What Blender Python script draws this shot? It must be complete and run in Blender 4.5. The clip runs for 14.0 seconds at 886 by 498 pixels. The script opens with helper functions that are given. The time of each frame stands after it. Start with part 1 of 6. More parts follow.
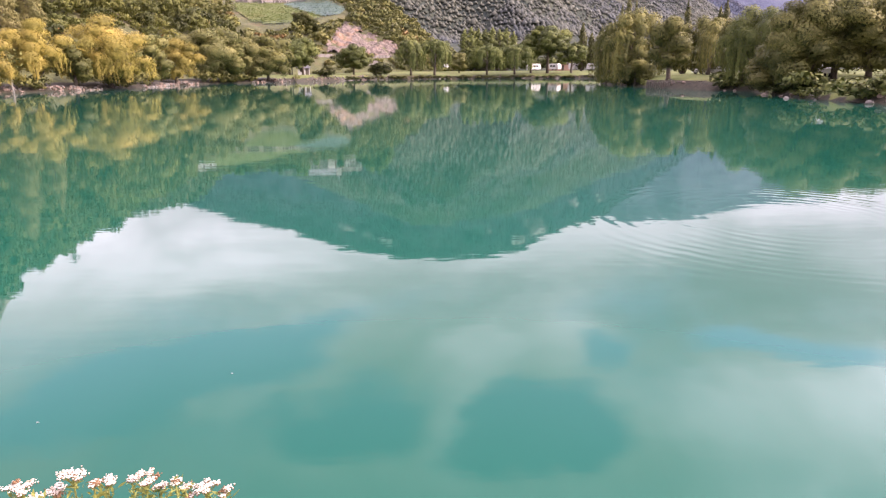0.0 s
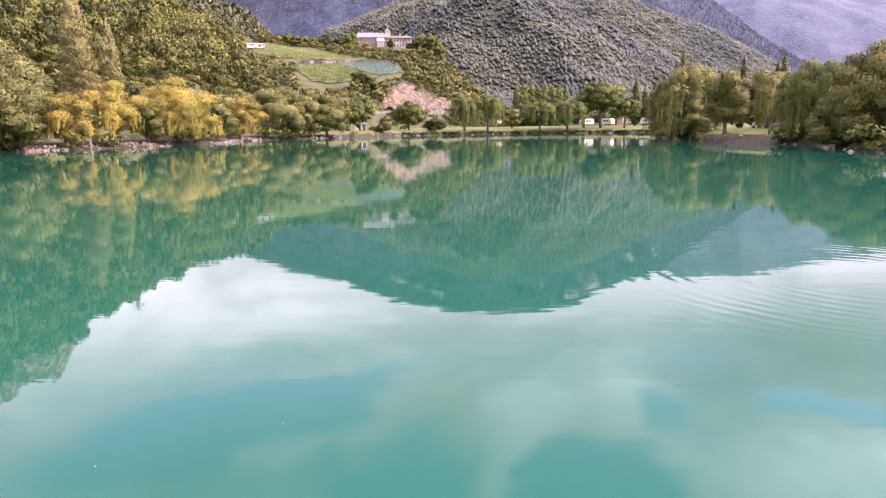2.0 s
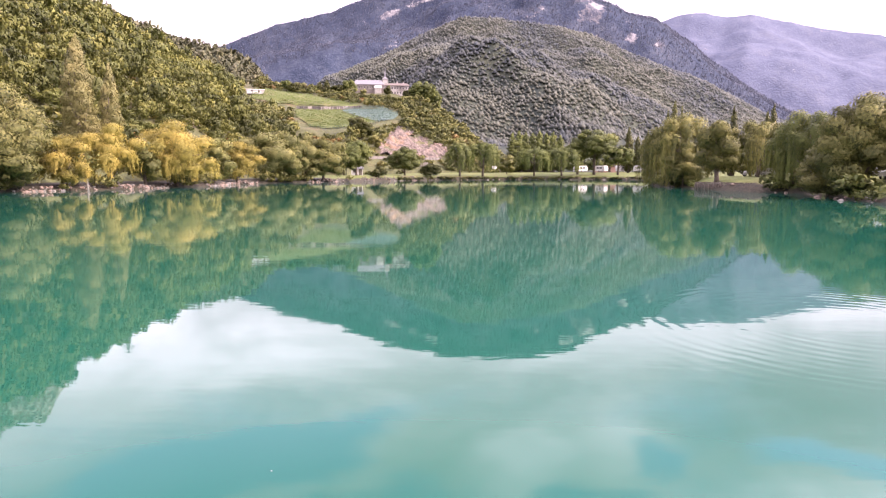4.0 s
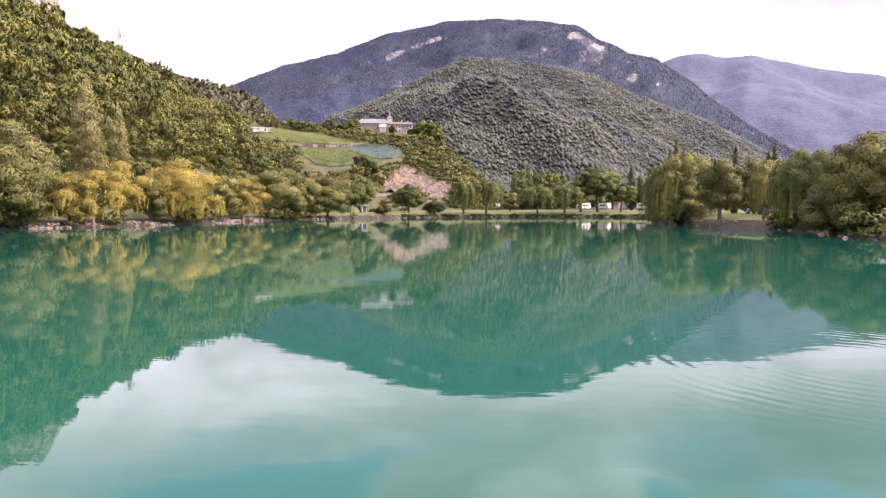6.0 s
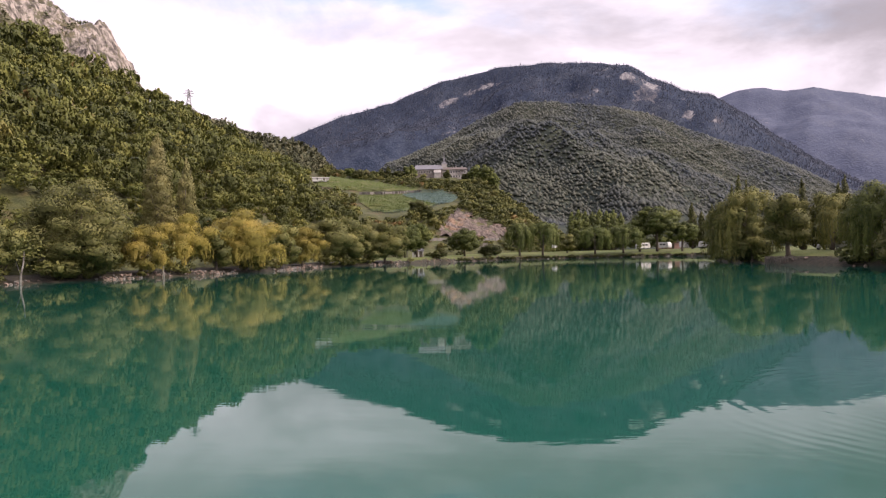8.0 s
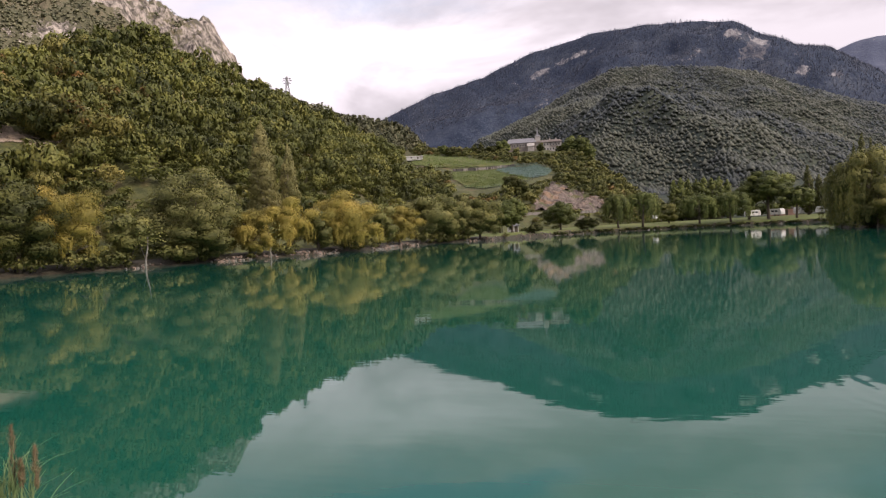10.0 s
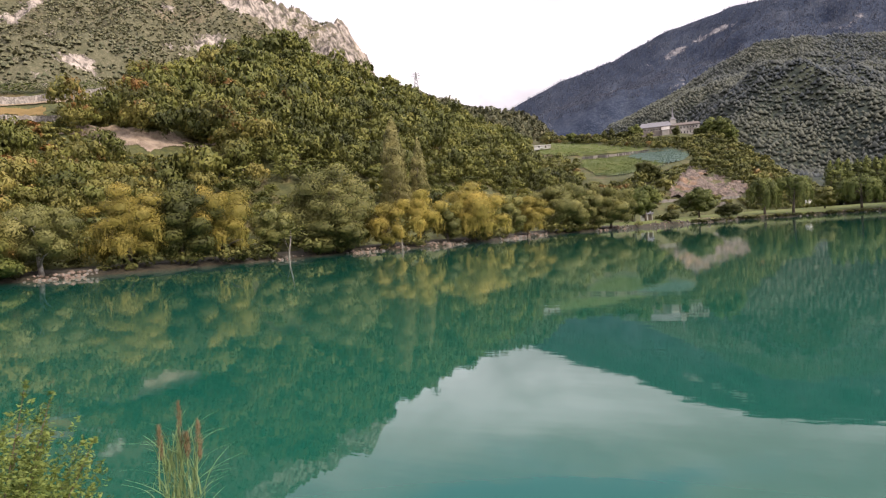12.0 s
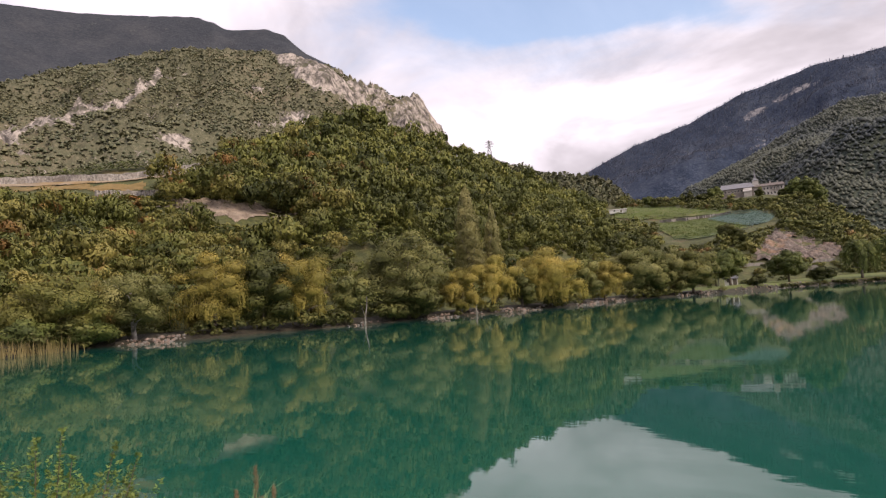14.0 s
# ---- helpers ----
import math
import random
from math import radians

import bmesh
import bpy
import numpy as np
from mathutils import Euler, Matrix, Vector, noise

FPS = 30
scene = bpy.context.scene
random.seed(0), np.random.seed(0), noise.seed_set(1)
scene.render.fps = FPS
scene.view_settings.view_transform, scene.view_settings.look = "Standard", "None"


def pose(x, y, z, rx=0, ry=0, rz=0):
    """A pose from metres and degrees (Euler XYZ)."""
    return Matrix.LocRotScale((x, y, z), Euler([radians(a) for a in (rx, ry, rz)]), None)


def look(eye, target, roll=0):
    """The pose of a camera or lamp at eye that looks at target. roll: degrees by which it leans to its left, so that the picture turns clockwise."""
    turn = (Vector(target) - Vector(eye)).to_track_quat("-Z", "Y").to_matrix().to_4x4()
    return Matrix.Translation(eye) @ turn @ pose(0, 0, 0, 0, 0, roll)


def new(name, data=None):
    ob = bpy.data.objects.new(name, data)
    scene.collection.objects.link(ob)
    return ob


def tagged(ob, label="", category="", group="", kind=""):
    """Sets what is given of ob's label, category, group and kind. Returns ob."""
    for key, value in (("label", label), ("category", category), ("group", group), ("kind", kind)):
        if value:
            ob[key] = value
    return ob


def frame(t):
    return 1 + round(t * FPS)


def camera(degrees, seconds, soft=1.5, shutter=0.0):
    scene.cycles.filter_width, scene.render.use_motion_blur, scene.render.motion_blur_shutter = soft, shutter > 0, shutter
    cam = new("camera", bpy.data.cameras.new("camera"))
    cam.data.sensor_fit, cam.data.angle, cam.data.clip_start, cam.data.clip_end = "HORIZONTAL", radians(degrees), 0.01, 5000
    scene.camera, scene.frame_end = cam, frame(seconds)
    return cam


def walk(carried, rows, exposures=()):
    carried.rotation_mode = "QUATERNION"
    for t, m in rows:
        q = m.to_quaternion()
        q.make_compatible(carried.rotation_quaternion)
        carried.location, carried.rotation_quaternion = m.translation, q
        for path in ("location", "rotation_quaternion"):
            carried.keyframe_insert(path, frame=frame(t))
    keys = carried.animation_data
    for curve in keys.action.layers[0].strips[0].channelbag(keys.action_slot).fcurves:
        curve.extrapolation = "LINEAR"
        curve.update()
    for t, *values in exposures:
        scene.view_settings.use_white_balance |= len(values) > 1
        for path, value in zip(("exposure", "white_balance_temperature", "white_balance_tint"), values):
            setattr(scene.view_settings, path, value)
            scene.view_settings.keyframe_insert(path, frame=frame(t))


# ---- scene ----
EYE = 2.2
cam = camera(68.52, 14.0, 1.2)
# seconds, turn to the left, look up, lean (degrees); the eye stays over one spot of the bank
ROWS = [
    (0.0, 0.00, -15.25, 0.24), (0.5, 0.83, -13.87, 0.35), (1.0, 2.36, -12.57, 0.56), (1.5, 3.73, -11.57, 0.60),
    (2.0, 4.63, -10.57, 0.60), (2.5, 4.99, -9.90, 0.60), (3.0, 4.63, -8.81, 0.29), (3.5, 4.13, -7.63, 0.02),
    (6.0, 4.46, -3.42, -0.05), (6.5, 5.06, -2.22, 0.25), (7.0, 5.79, -1.08, 0.60), (7.5, 7.08, -0.21, 0.66),
    (8.0, 9.37, 0.47, 1.25), (10.5, 20.55, -1.85, 3.44), (11.0, 23.71, -2.00, 3.97), (11.5, 26.48, -1.95, 3.95),
    (12.0, 29.10, -1.54, 3.71), (12.5, 31.78, -0.59, 3.81), (13.0, 33.18, 0.74, 3.74), (13.5, 34.42, 2.91, 3.50),
    (14.0, 35.22, 4.65, 3.83),
]
EXPOSURES = [(0.0, 0.15, 6600, 35), (3.5, 0.36, 6550, 35), (6.0, 0.00, 6550, 30), (8.0, -0.95, 6550, 22), (10.5, -1.18, 6600, 16), (11.5, -0.80, 6600, 15), (12.5, -0.72, 6600, 15), (14.0, -1.22, 6600, 17)]
walk(cam, [(t, pose(0, 0, EYE, 0, 0, yaw) @ pose(0, 0, 0, pitch, 0, 0) @ pose(0, 0, 0, 0, roll, 0) @ pose(0, 0, 0, 90, 0, 0))
           for t, yaw, pitch, roll in ROWS], EXPOSURES)

# ---- world and sun ----
SUN_AZ, SUN_EL = 98.0, 36.0   # degrees to the right of the y axis, degrees up


def node(nt, kind):
    return nt.nodes.new(kind)


def put(nt, socket, value):
    if isinstance(value, bpy.types.NodeSocket):
        nt.links.new(value, socket)
    elif isinstance(value, tuple) and len(value) == 3 and socket.type == "RGBA":
        socket.default_value = (*value, 1)
    else:
        socket.default_value = value


def calc(nt, op, a, b=0.5, c=0.5, clamp=False):
    n = node(nt, "ShaderNodeMath")
    n.operation, n.use_clamp = op, clamp
    for i, v in enumerate((a, b, c)):
        put(nt, n.inputs[i], v)
    return n.outputs[0]


def span(nt, value, lo, hi, a=0.0, b=1.0):
    n = node(nt, "ShaderNodeMapRange")
    n.interpolation_type = "SMOOTHSTEP"
    for i, v in enumerate((value, lo, hi, a, b)):
        put(nt, n.inputs[i], v)
    return n.outputs[0]


def mix(nt, fac, a, b):
    n = node(nt, "ShaderNodeMix")
    n.data_type = "RGBA"
    put(nt, n.inputs[0], fac), put(nt, n.inputs[6], a), put(nt, n.inputs[7], b)
    return n.outputs[2]


def grain(nt, coords, scale, detail=4.0, rough=0.55, distort=0.0):
    n = node(nt, "ShaderNodeTexNoise")
    put(nt, n.inputs["Vector"], coords)
    n.inputs["Scale"].default_value, n.inputs["Detail"].default_value = scale, detail
    n.inputs["Roughness"].default_value, n.inputs["Distortion"].default_value = rough, distort
    return n.outputs[0]


def stretched(nt, coords, sx, sy, sz, lx=0.0, ly=0.0, lz=0.0, rz=0.0):
    n = node(nt, "ShaderNodeMapping")
    put(nt, n.inputs[0], coords)
    n.inputs["Scale"].default_value, n.inputs["Location"].default_value = (sx, sy, sz), (lx, ly, lz)
    n.inputs["Rotation"].default_value = (0, 0, radians(rz))
    return n.outputs[0]


world = bpy.data.worlds.new("sky")
scene.world, world.use_nodes = world, True
wt = world.node_tree
wt.nodes.clear()
sky = node(wt, "ShaderNodeTexSky")
sky.sky_type, sky.sun_disc, sky.sun_elevation, sky.sun_rotation = "NISHITA", False, radians(SUN_EL), radians(SUN_AZ)
sky.altitude, sky.air_density, sky.dust_density = 500, 1.3, 2.5
way = node(wt, "ShaderNodeTexCoord").outputs["Generated"]
sep = node(wt, "ShaderNodeSeparateXYZ")
wt.links.new(way, sep.inputs[0])
up = calc(wt, "MAXIMUM", sep.outputs[2], 0.0)
# the cloud sheet: noise laid on a level layer above the lake
lift = calc(wt, "ADD", up, 0.22)
sheet = node(wt, "ShaderNodeCombineXYZ")
put(wt, sheet.inputs[0], calc(wt, "DIVIDE", sep.outputs[0], lift)), put(wt, sheet.inputs[1], calc(wt, "DIVIDE", sep.outputs[1], lift))
big = grain(wt, stretched(wt, sheet.outputs[0], 1, 1, 1, 3.1, 0.4, 0, -32), 0.9, 6, 0.55, 0.35)
fine = grain(wt, stretched(wt, sheet.outputs[0], 1.0, 1.7, 1, 1.7, 5.2, 0, -17), 2.4, 7, 0.6, 0.3)
cover = calc(wt, "ADD", calc(wt, "MULTIPLY", big, 0.7), calc(wt, "MULTIPLY", fine, 0.3))
# the sheet's outlines waver with the noise
waver = node(wt, "ShaderNodeVectorMath")
waver.operation = "MULTIPLY_ADD"
fray = node(wt, "ShaderNodeTexNoise")
put(wt, fray.inputs["Vector"], sheet.outputs[0])
fray.inputs["Scale"].default_value, fray.inputs["Detail"].default_value = 2.6, 6
put(wt, waver.inputs[0], fray.outputs["Color"])
waver.inputs[1].default_value = (0.44, 0.44, 0)
shifted = node(wt, "ShaderNodeVectorMath")
put(wt, shifted.inputs[0], sheet.outputs[0])
shifted.inputs[1].default_value = (-0.22, -0.22, 0)
put(wt, waver.inputs[2], shifted.outputs[0])


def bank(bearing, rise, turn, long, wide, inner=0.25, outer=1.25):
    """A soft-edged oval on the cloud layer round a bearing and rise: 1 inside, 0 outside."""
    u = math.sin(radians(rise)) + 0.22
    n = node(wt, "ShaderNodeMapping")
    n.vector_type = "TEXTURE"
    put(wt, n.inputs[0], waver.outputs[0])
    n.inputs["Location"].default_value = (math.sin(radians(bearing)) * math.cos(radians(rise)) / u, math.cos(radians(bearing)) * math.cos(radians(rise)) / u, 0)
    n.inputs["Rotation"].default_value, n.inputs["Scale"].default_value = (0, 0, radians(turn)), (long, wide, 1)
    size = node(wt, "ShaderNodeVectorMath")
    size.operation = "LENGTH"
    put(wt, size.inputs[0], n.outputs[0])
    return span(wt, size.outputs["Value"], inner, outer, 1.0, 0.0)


def total(*values):
    out = values[0]
    for v in values[1:]:
        out = calc(wt, "ADD", out, v)
    return out


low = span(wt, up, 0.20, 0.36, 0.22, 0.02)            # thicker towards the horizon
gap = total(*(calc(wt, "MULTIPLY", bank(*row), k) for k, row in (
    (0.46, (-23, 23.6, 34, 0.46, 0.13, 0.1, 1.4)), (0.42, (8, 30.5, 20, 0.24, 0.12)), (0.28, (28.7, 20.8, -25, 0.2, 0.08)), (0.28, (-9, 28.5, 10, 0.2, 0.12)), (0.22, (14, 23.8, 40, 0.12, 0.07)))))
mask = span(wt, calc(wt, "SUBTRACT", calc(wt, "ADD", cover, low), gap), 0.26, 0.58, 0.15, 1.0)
shade = span(wt, grain(wt, stretched(wt, sheet.outputs[0], 1, 1, 1, 7.7, 2.0, 0, 10), 1.5, 7, 0.58, 0.4), 0.33, 0.67, 1.35, 2.4)
lit = total(span(wt, up, 0.22, 0.42, 0.84, 1.12), *(calc(wt, "MULTIPLY", bank(*row), k) for k, row in (
    (0.42, (-24, 14, 0, 1.1, 0.45, 0.0, 1.4)), (0.6, (11.8, 20.8, 60, 0.22, 0.13, 0.0, 1.4)), (0.5, (2.5, 27, 75, 0.32, 0.09, 0.0, 1.4)), (1.1, (35, 26, 30, 0.36, 0.24, 0.0, 1.4)), (0.4, (24, 26, 0, 0.2, 0.12, 0.0, 1.4)))))
shade = calc(wt, "MULTIPLY", shade, lit)
shade = calc(wt, "MULTIPLY", shade, calc(wt, "SUBTRACT", 1.0, calc(wt, "MULTIPLY", bank(20, 18.5, 10, 0.7, 0.22, 0.0, 1.7), 0.32)))
blue = node(wt, "ShaderNodeBackground")
wt.links.new(sky.outputs[0], blue.inputs[0])
blue.inputs[1].default_value = 0.56
cloud = node(wt, "ShaderNodeBackground")
cloud.inputs[0].default_value = (1.03, 0.968, 1.03, 1)
sunward = node(wt, "ShaderNodeVectorMath")
sunward.operation = "DOT_PRODUCT"
wt.links.new(way, sunward.inputs[0])
sunward.inputs[1].default_value = (math.sin(radians(SUN_AZ)) * math.cos(radians(SUN_EL)), math.cos(radians(SUN_AZ)) * math.cos(radians(SUN_EL)), math.sin(radians(SUN_EL)))
# thin cloud is brighter round the hidden sun
glare = calc(wt, "MULTIPLY_ADD", calc(wt, "POWER", calc(wt, "MAXIMUM", sunward.outputs["Value"], 0.0), 4.0), 1.6, 1.0)
put(wt, cloud.inputs[1], calc(wt, "MULTIPLY", shade, glare))
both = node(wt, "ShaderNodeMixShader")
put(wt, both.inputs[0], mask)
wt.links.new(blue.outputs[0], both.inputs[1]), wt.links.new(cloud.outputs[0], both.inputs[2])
wt.links.new(both.outputs[0], node(wt, "ShaderNodeOutputWorld").inputs[0])

sun = new("sun", bpy.data.lights.new("sun", "SUN"))
sun.data.energy, sun.data.angle, sun.data.color = 6.6, radians(2.0), (1.0, 0.87, 0.68)
sa, se = radians(SUN_AZ), radians(SUN_EL)
sun.matrix_world = look((200 * math.sin(sa) * math.cos(se), 200 * math.cos(sa) * math.cos(se), 200 * math.sin(se)), (0, 0, 0))


# ---- materials ----
def material(name):
    m = bpy.data.materials.new(name)
    m.use_nodes = True
    nt = m.node_tree
    nt.nodes.clear()
    out = node(nt, "ShaderNodeOutputMaterial")
    return m, nt, out


def bumped(nt, height, strength, distance):
    n = node(nt, "ShaderNodeBump")
    put(nt, n.inputs["Height"], height)
    n.inputs["Strength"].default_value, n.inputs["Distance"].default_value = strength, distance
    return n.outputs[0]


def mesh_value(nt, name):
    n = node(nt, "ShaderNodeAttribute")
    n.attribute_name = name
    return n.outputs["Fac"]


def place(nt):
    return node(nt, "ShaderNodeNewGeometry").outputs["Position"]


def dim(c, k=0.80):
    return tuple(k * v for v in c)


def surface(name, low, high, scale, rough=0.85, stain=None, bump=0.3, bump_scale=None, bump_depth=0.05, metal=0.0):
    """A plain two-scale surface: fine grain between two colours, wide stains of a third."""
    m, nt, out = material(name)
    p = place(nt)
    low, high = dim(low), dim(high)
    col = mix(nt, span(nt, grain(nt, p, scale, 5), 0.3, 0.7), low, high)
    if stain:
        col = mix(nt, span(nt, grain(nt, p, scale * 0.17, 3), 0.5, 0.72), col, dim(stain))
    b = node(nt, "ShaderNodeBsdfPrincipled")
    put(nt, b.inputs["Base Color"], col)
    b.inputs["Roughness"].default_value, b.inputs["Metallic"].default_value = rough, metal
    if bump:
        put(nt, b.inputs["Normal"], bumped(nt, grain(nt, p, bump_scale or scale * 2, 5), bump, bump_depth))
    nt.links.new(b.outputs[0], out.inputs[0])
    return m


def foliage(name, dark, mid, bright, patch=0.15, glow=0.35, rust=None, rust_from=0.66):
    """Leaves: one tone a leaf, wider drifts from crown to crown, and light that comes through."""
    m, nt, out = material(name)
    geo = node(nt, "ShaderNodeNewGeometry")
    info = node(nt, "ShaderNodeObjectInfo")
    tone = mesh_value(nt, "tone")
    drift = grain(nt, geo.outputs["Position"], patch, 3)
    col = mix(nt, span(nt, drift, 0.36, 0.64), dark, mid)
    col = mix(nt, calc(nt, "MULTIPLY", geo.outputs["Random Per Island"], 0.5), col, bright)
    if rust:
        col = mix(nt, span(nt, grain(nt, stretched(nt, geo.outputs["Position"], 1, 1, 1, 31, 7, 3), patch * 0.9, 2), rust_from, rust_from + 0.08, 0, 0.75), col, rust)
    hsv = node(nt, "ShaderNodeHueSaturation")
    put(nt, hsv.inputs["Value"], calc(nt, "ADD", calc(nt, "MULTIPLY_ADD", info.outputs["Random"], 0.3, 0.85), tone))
    put(nt, hsv.inputs["Hue"], calc(nt, "MULTIPLY_ADD", tone, -0.035, 0.5))
    put(nt, hsv.inputs["Color"], col)
    a, b = node(nt, "ShaderNodeBsdfPrincipled"), node(nt, "ShaderNodeBsdfTranslucent")
    a.inputs["Roughness"].default_value = 0.6
    a.inputs["Specular IOR Level"].default_value = 0.25
    put(nt, a.inputs["Base Color"], hsv.outputs[0]), put(nt, b.inputs["Color"], hsv.outputs[0])
    s = node(nt, "ShaderNodeMixShader")
    s.inputs[0].default_value = glow
    nt.links.new(a.outputs[0], s.inputs[1]), nt.links.new(b.outputs[0], s.inputs[2]), nt.links.new(s.outputs[0], out.inputs[0])
    return m


def mountain_rock(name, forest_dark, forest_light, meadow, rock_dark, rock_light, tree, rough=0.95, run=1.0):
    """Wooded rock: forest mottled at the size of trees, meadows in drifts, bare rock where the mesh says so. run: how far the mottle is drawn out along y, up the slope."""
    m, nt, out = material(name)
    p = stretched(nt, place(nt), 1, run, 1)
    forest_dark, forest_light, meadow, rock_dark, rock_light = (dim(c) for c in (forest_dark, forest_light, meadow, rock_dark, rock_light))
    cells = node(nt, "ShaderNodeTexVoronoi")
    jumble = node(nt, "ShaderNodeTexNoise")
    put(nt, jumble.inputs["Vector"], p)
    jumble.inputs["Scale"].default_value, jumble.inputs["Detail"].default_value = 0.5 / tree, 3
    bent = node(nt, "ShaderNodeVectorMath")
    bent.operation = "MULTIPLY_ADD"
    put(nt, bent.inputs[0], jumble.outputs["Color"])
    bent.inputs[1].default_value = (tree * 2.5, tree * 2.5, tree * 2.5)
    put(nt, bent.inputs[2], p)
    put(nt, cells.inputs["Vector"], bent.outputs[0])
    cells.inputs["Scale"].default_value = 1.5 / tree
    # Crown shading goes into the colour: lighter middles, darker gaps between trees.
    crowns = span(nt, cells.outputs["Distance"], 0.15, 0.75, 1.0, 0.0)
    one = node(nt, "ShaderNodeSeparateColor")
    put(nt, one.inputs[0], cells.outputs["Color"])
    fine = grain(nt, p, 0.9 / tree, 6, 0.7)
    drift = grain(nt, p, 0.010, 6, 0.62)
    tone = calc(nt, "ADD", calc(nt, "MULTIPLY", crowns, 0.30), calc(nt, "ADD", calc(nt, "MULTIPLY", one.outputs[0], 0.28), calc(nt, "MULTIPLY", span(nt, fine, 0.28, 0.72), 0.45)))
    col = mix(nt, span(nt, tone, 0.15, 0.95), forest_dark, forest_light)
    col = mix(nt, span(nt, drift, 0.46, 0.68, 0, 0.75), col, mix(nt, span(nt, tone, 0.2, 0.8), forest_light, meadow))
    bare = mesh_value(nt, "rock")
    ragged = calc(nt, "ADD", bare, calc(nt, "MULTIPLY", calc(nt, "SUBTRACT", grain(nt, stretched(nt, p, 1, 1, 0.9), 0.30 / tree, 8, 0.8), 0.5), 3.2))
    cracks = grain(nt, stretched(nt, p, 1, 1, 0.3), 0.6 / tree, 6, 0.7)
    stone = mix(nt, span(nt, cracks, 0.36, 0.62), rock_dark, rock_light)
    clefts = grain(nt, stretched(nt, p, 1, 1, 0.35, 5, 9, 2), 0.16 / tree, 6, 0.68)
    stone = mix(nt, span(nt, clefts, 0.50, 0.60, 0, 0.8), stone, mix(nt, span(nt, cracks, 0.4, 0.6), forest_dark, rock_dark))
    naked = span(nt, ragged, 0.50, 0.62)
    col = mix(nt, naked, col, stone)
    b = node(nt, "ShaderNodeBsdfPrincipled")
    put(nt, b.inputs["Base Color"], col)
    b.inputs["Roughness"].default_value, b.inputs["Specular IOR Level"].default_value = rough, 0.1
    put(nt, b.inputs["Normal"], bumped(nt, calc(nt, "ADD", calc(nt, "ADD", crowns, fine), calc(nt, "MULTIPLY", calc(nt, "MULTIPLY", cracks, naked), 7.0)), 0.4, tree * 0.2))
    nt.links.new(b.outputs[0], out.inputs[0])
    return m


M_LEAF_YELLOW = foliage("leaf_yellow", (0.195, 0.165, 0.034), (0.30, 0.245, 0.050), (0.43, 0.355, 0.095), 0.5, 0.24)
M_LEAF_OLIVE = foliage("leaf_olive", (0.064, 0.076, 0.020), (0.118, 0.124, 0.032), (0.23, 0.218, 0.068), 0.35, 0.13)
M_LEAF_PALE = foliage("leaf_pale", (0.095, 0.105, 0.030), (0.165, 0.165, 0.052), (0.28, 0.265, 0.095), 0.35, 0.18)
M_LEAF_GREEN = foliage("leaf_green", (0.050, 0.072, 0.017), (0.090, 0.114, 0.026), (0.175, 0.185, 0.05), 0.35, 0.11)
M_LEAF_DARK = foliage("leaf_dark", (0.034, 0.042, 0.010), (0.058, 0.066, 0.016), (0.11, 0.112, 0.03), 0.3, 0.15)
M_LEAF_WILLOW = foliage("leaf_willow", (0.070, 0.082, 0.021), (0.135, 0.136, 0.034), (0.25, 0.235, 0.068), 0.4, 0.12)
M_LEAF_POPLAR = foliage("leaf_poplar", (0.138, 0.134, 0.048), (0.230, 0.215, 0.076), (0.34, 0.315, 0.125), 0.5, 0.18)
M_WOODLAND = foliage("leaf_woodland", (0.048, 0.062, 0.014), (0.105, 0.118, 0.025), (0.19, 0.185, 0.048), 0.13, 0.16, (0.17, 0.075, 0.03), 0.70)
M_THICKET = foliage("leaf_thicket", (0.090, 0.100, 0.024), (0.165, 0.160, 0.038), (0.28, 0.245, 0.066), 0.16, 0.18, (0.23, 0.105, 0.035), 0.58)
M_BARK = surface("bark", (0.07, 0.055, 0.04), (0.16, 0.13, 0.10), 9, 0.9, None, 0.6, 20, 0.02)
M_BARK_PALE = surface("bark_pale", (0.26, 0.24, 0.21), (0.42, 0.39, 0.35), 6, 0.8, (0.12, 0.10, 0.09), 0.3)
M_SOIL = surface("hillside_soil", (0.045, 0.055, 0.016), (0.10, 0.105, 0.03), 0.8, 0.95, (0.12, 0.095, 0.04), 0.6, 1.5, 0.4)
M_SCAR = surface("bare_earth", (0.24, 0.185, 0.14), (0.46, 0.37, 0.285), 0.5, 0.95, (0.10, 0.075, 0.055), 0.9, 0.9, 0.8)
M_STONE = surface("pale_stone", (0.13, 0.122, 0.11), (0.27, 0.25, 0.225), 3, 0.9, (0.16, 0.14, 0.12), 0.5, 8, 0.05)
M_MASONRY = surface("dry_stone_wall", (0.15, 0.14, 0.125), (0.46, 0.42, 0.38), 2.2, 0.9, (0.24, 0.21, 0.18), 0.8, 2.6, 0.3)
# Aerial haze is mixed into this mountain's base colours as blue.
M_MAIN = mountain_rock("hazed_forest", (0.030, 0.043, 0.074), (0.063, 0.079, 0.115), (0.098, 0.109, 0.130), (0.10, 0.10, 0.12), (0.38, 0.365, 0.365), 11, run=0.5)
M_SPUR = mountain_rock("spur_forest", (0.040, 0.052, 0.048), (0.078, 0.090, 0.066), (0.105, 0.112, 0.074), (0.16, 0.14, 0.14), (0.30, 0.27, 0.25), 8, run=0.5)
# Pale blue-violet base colours stand in for thick haze on the far ridge.
M_FAR = mountain_rock("far_forest_hazed", (0.105, 0.122, 0.180), (0.132, 0.150, 0.208), (0.155, 0.170, 0.218), (0.20, 0.20, 0.24), (0.32, 0.32, 0.36), 16, run=0.5)
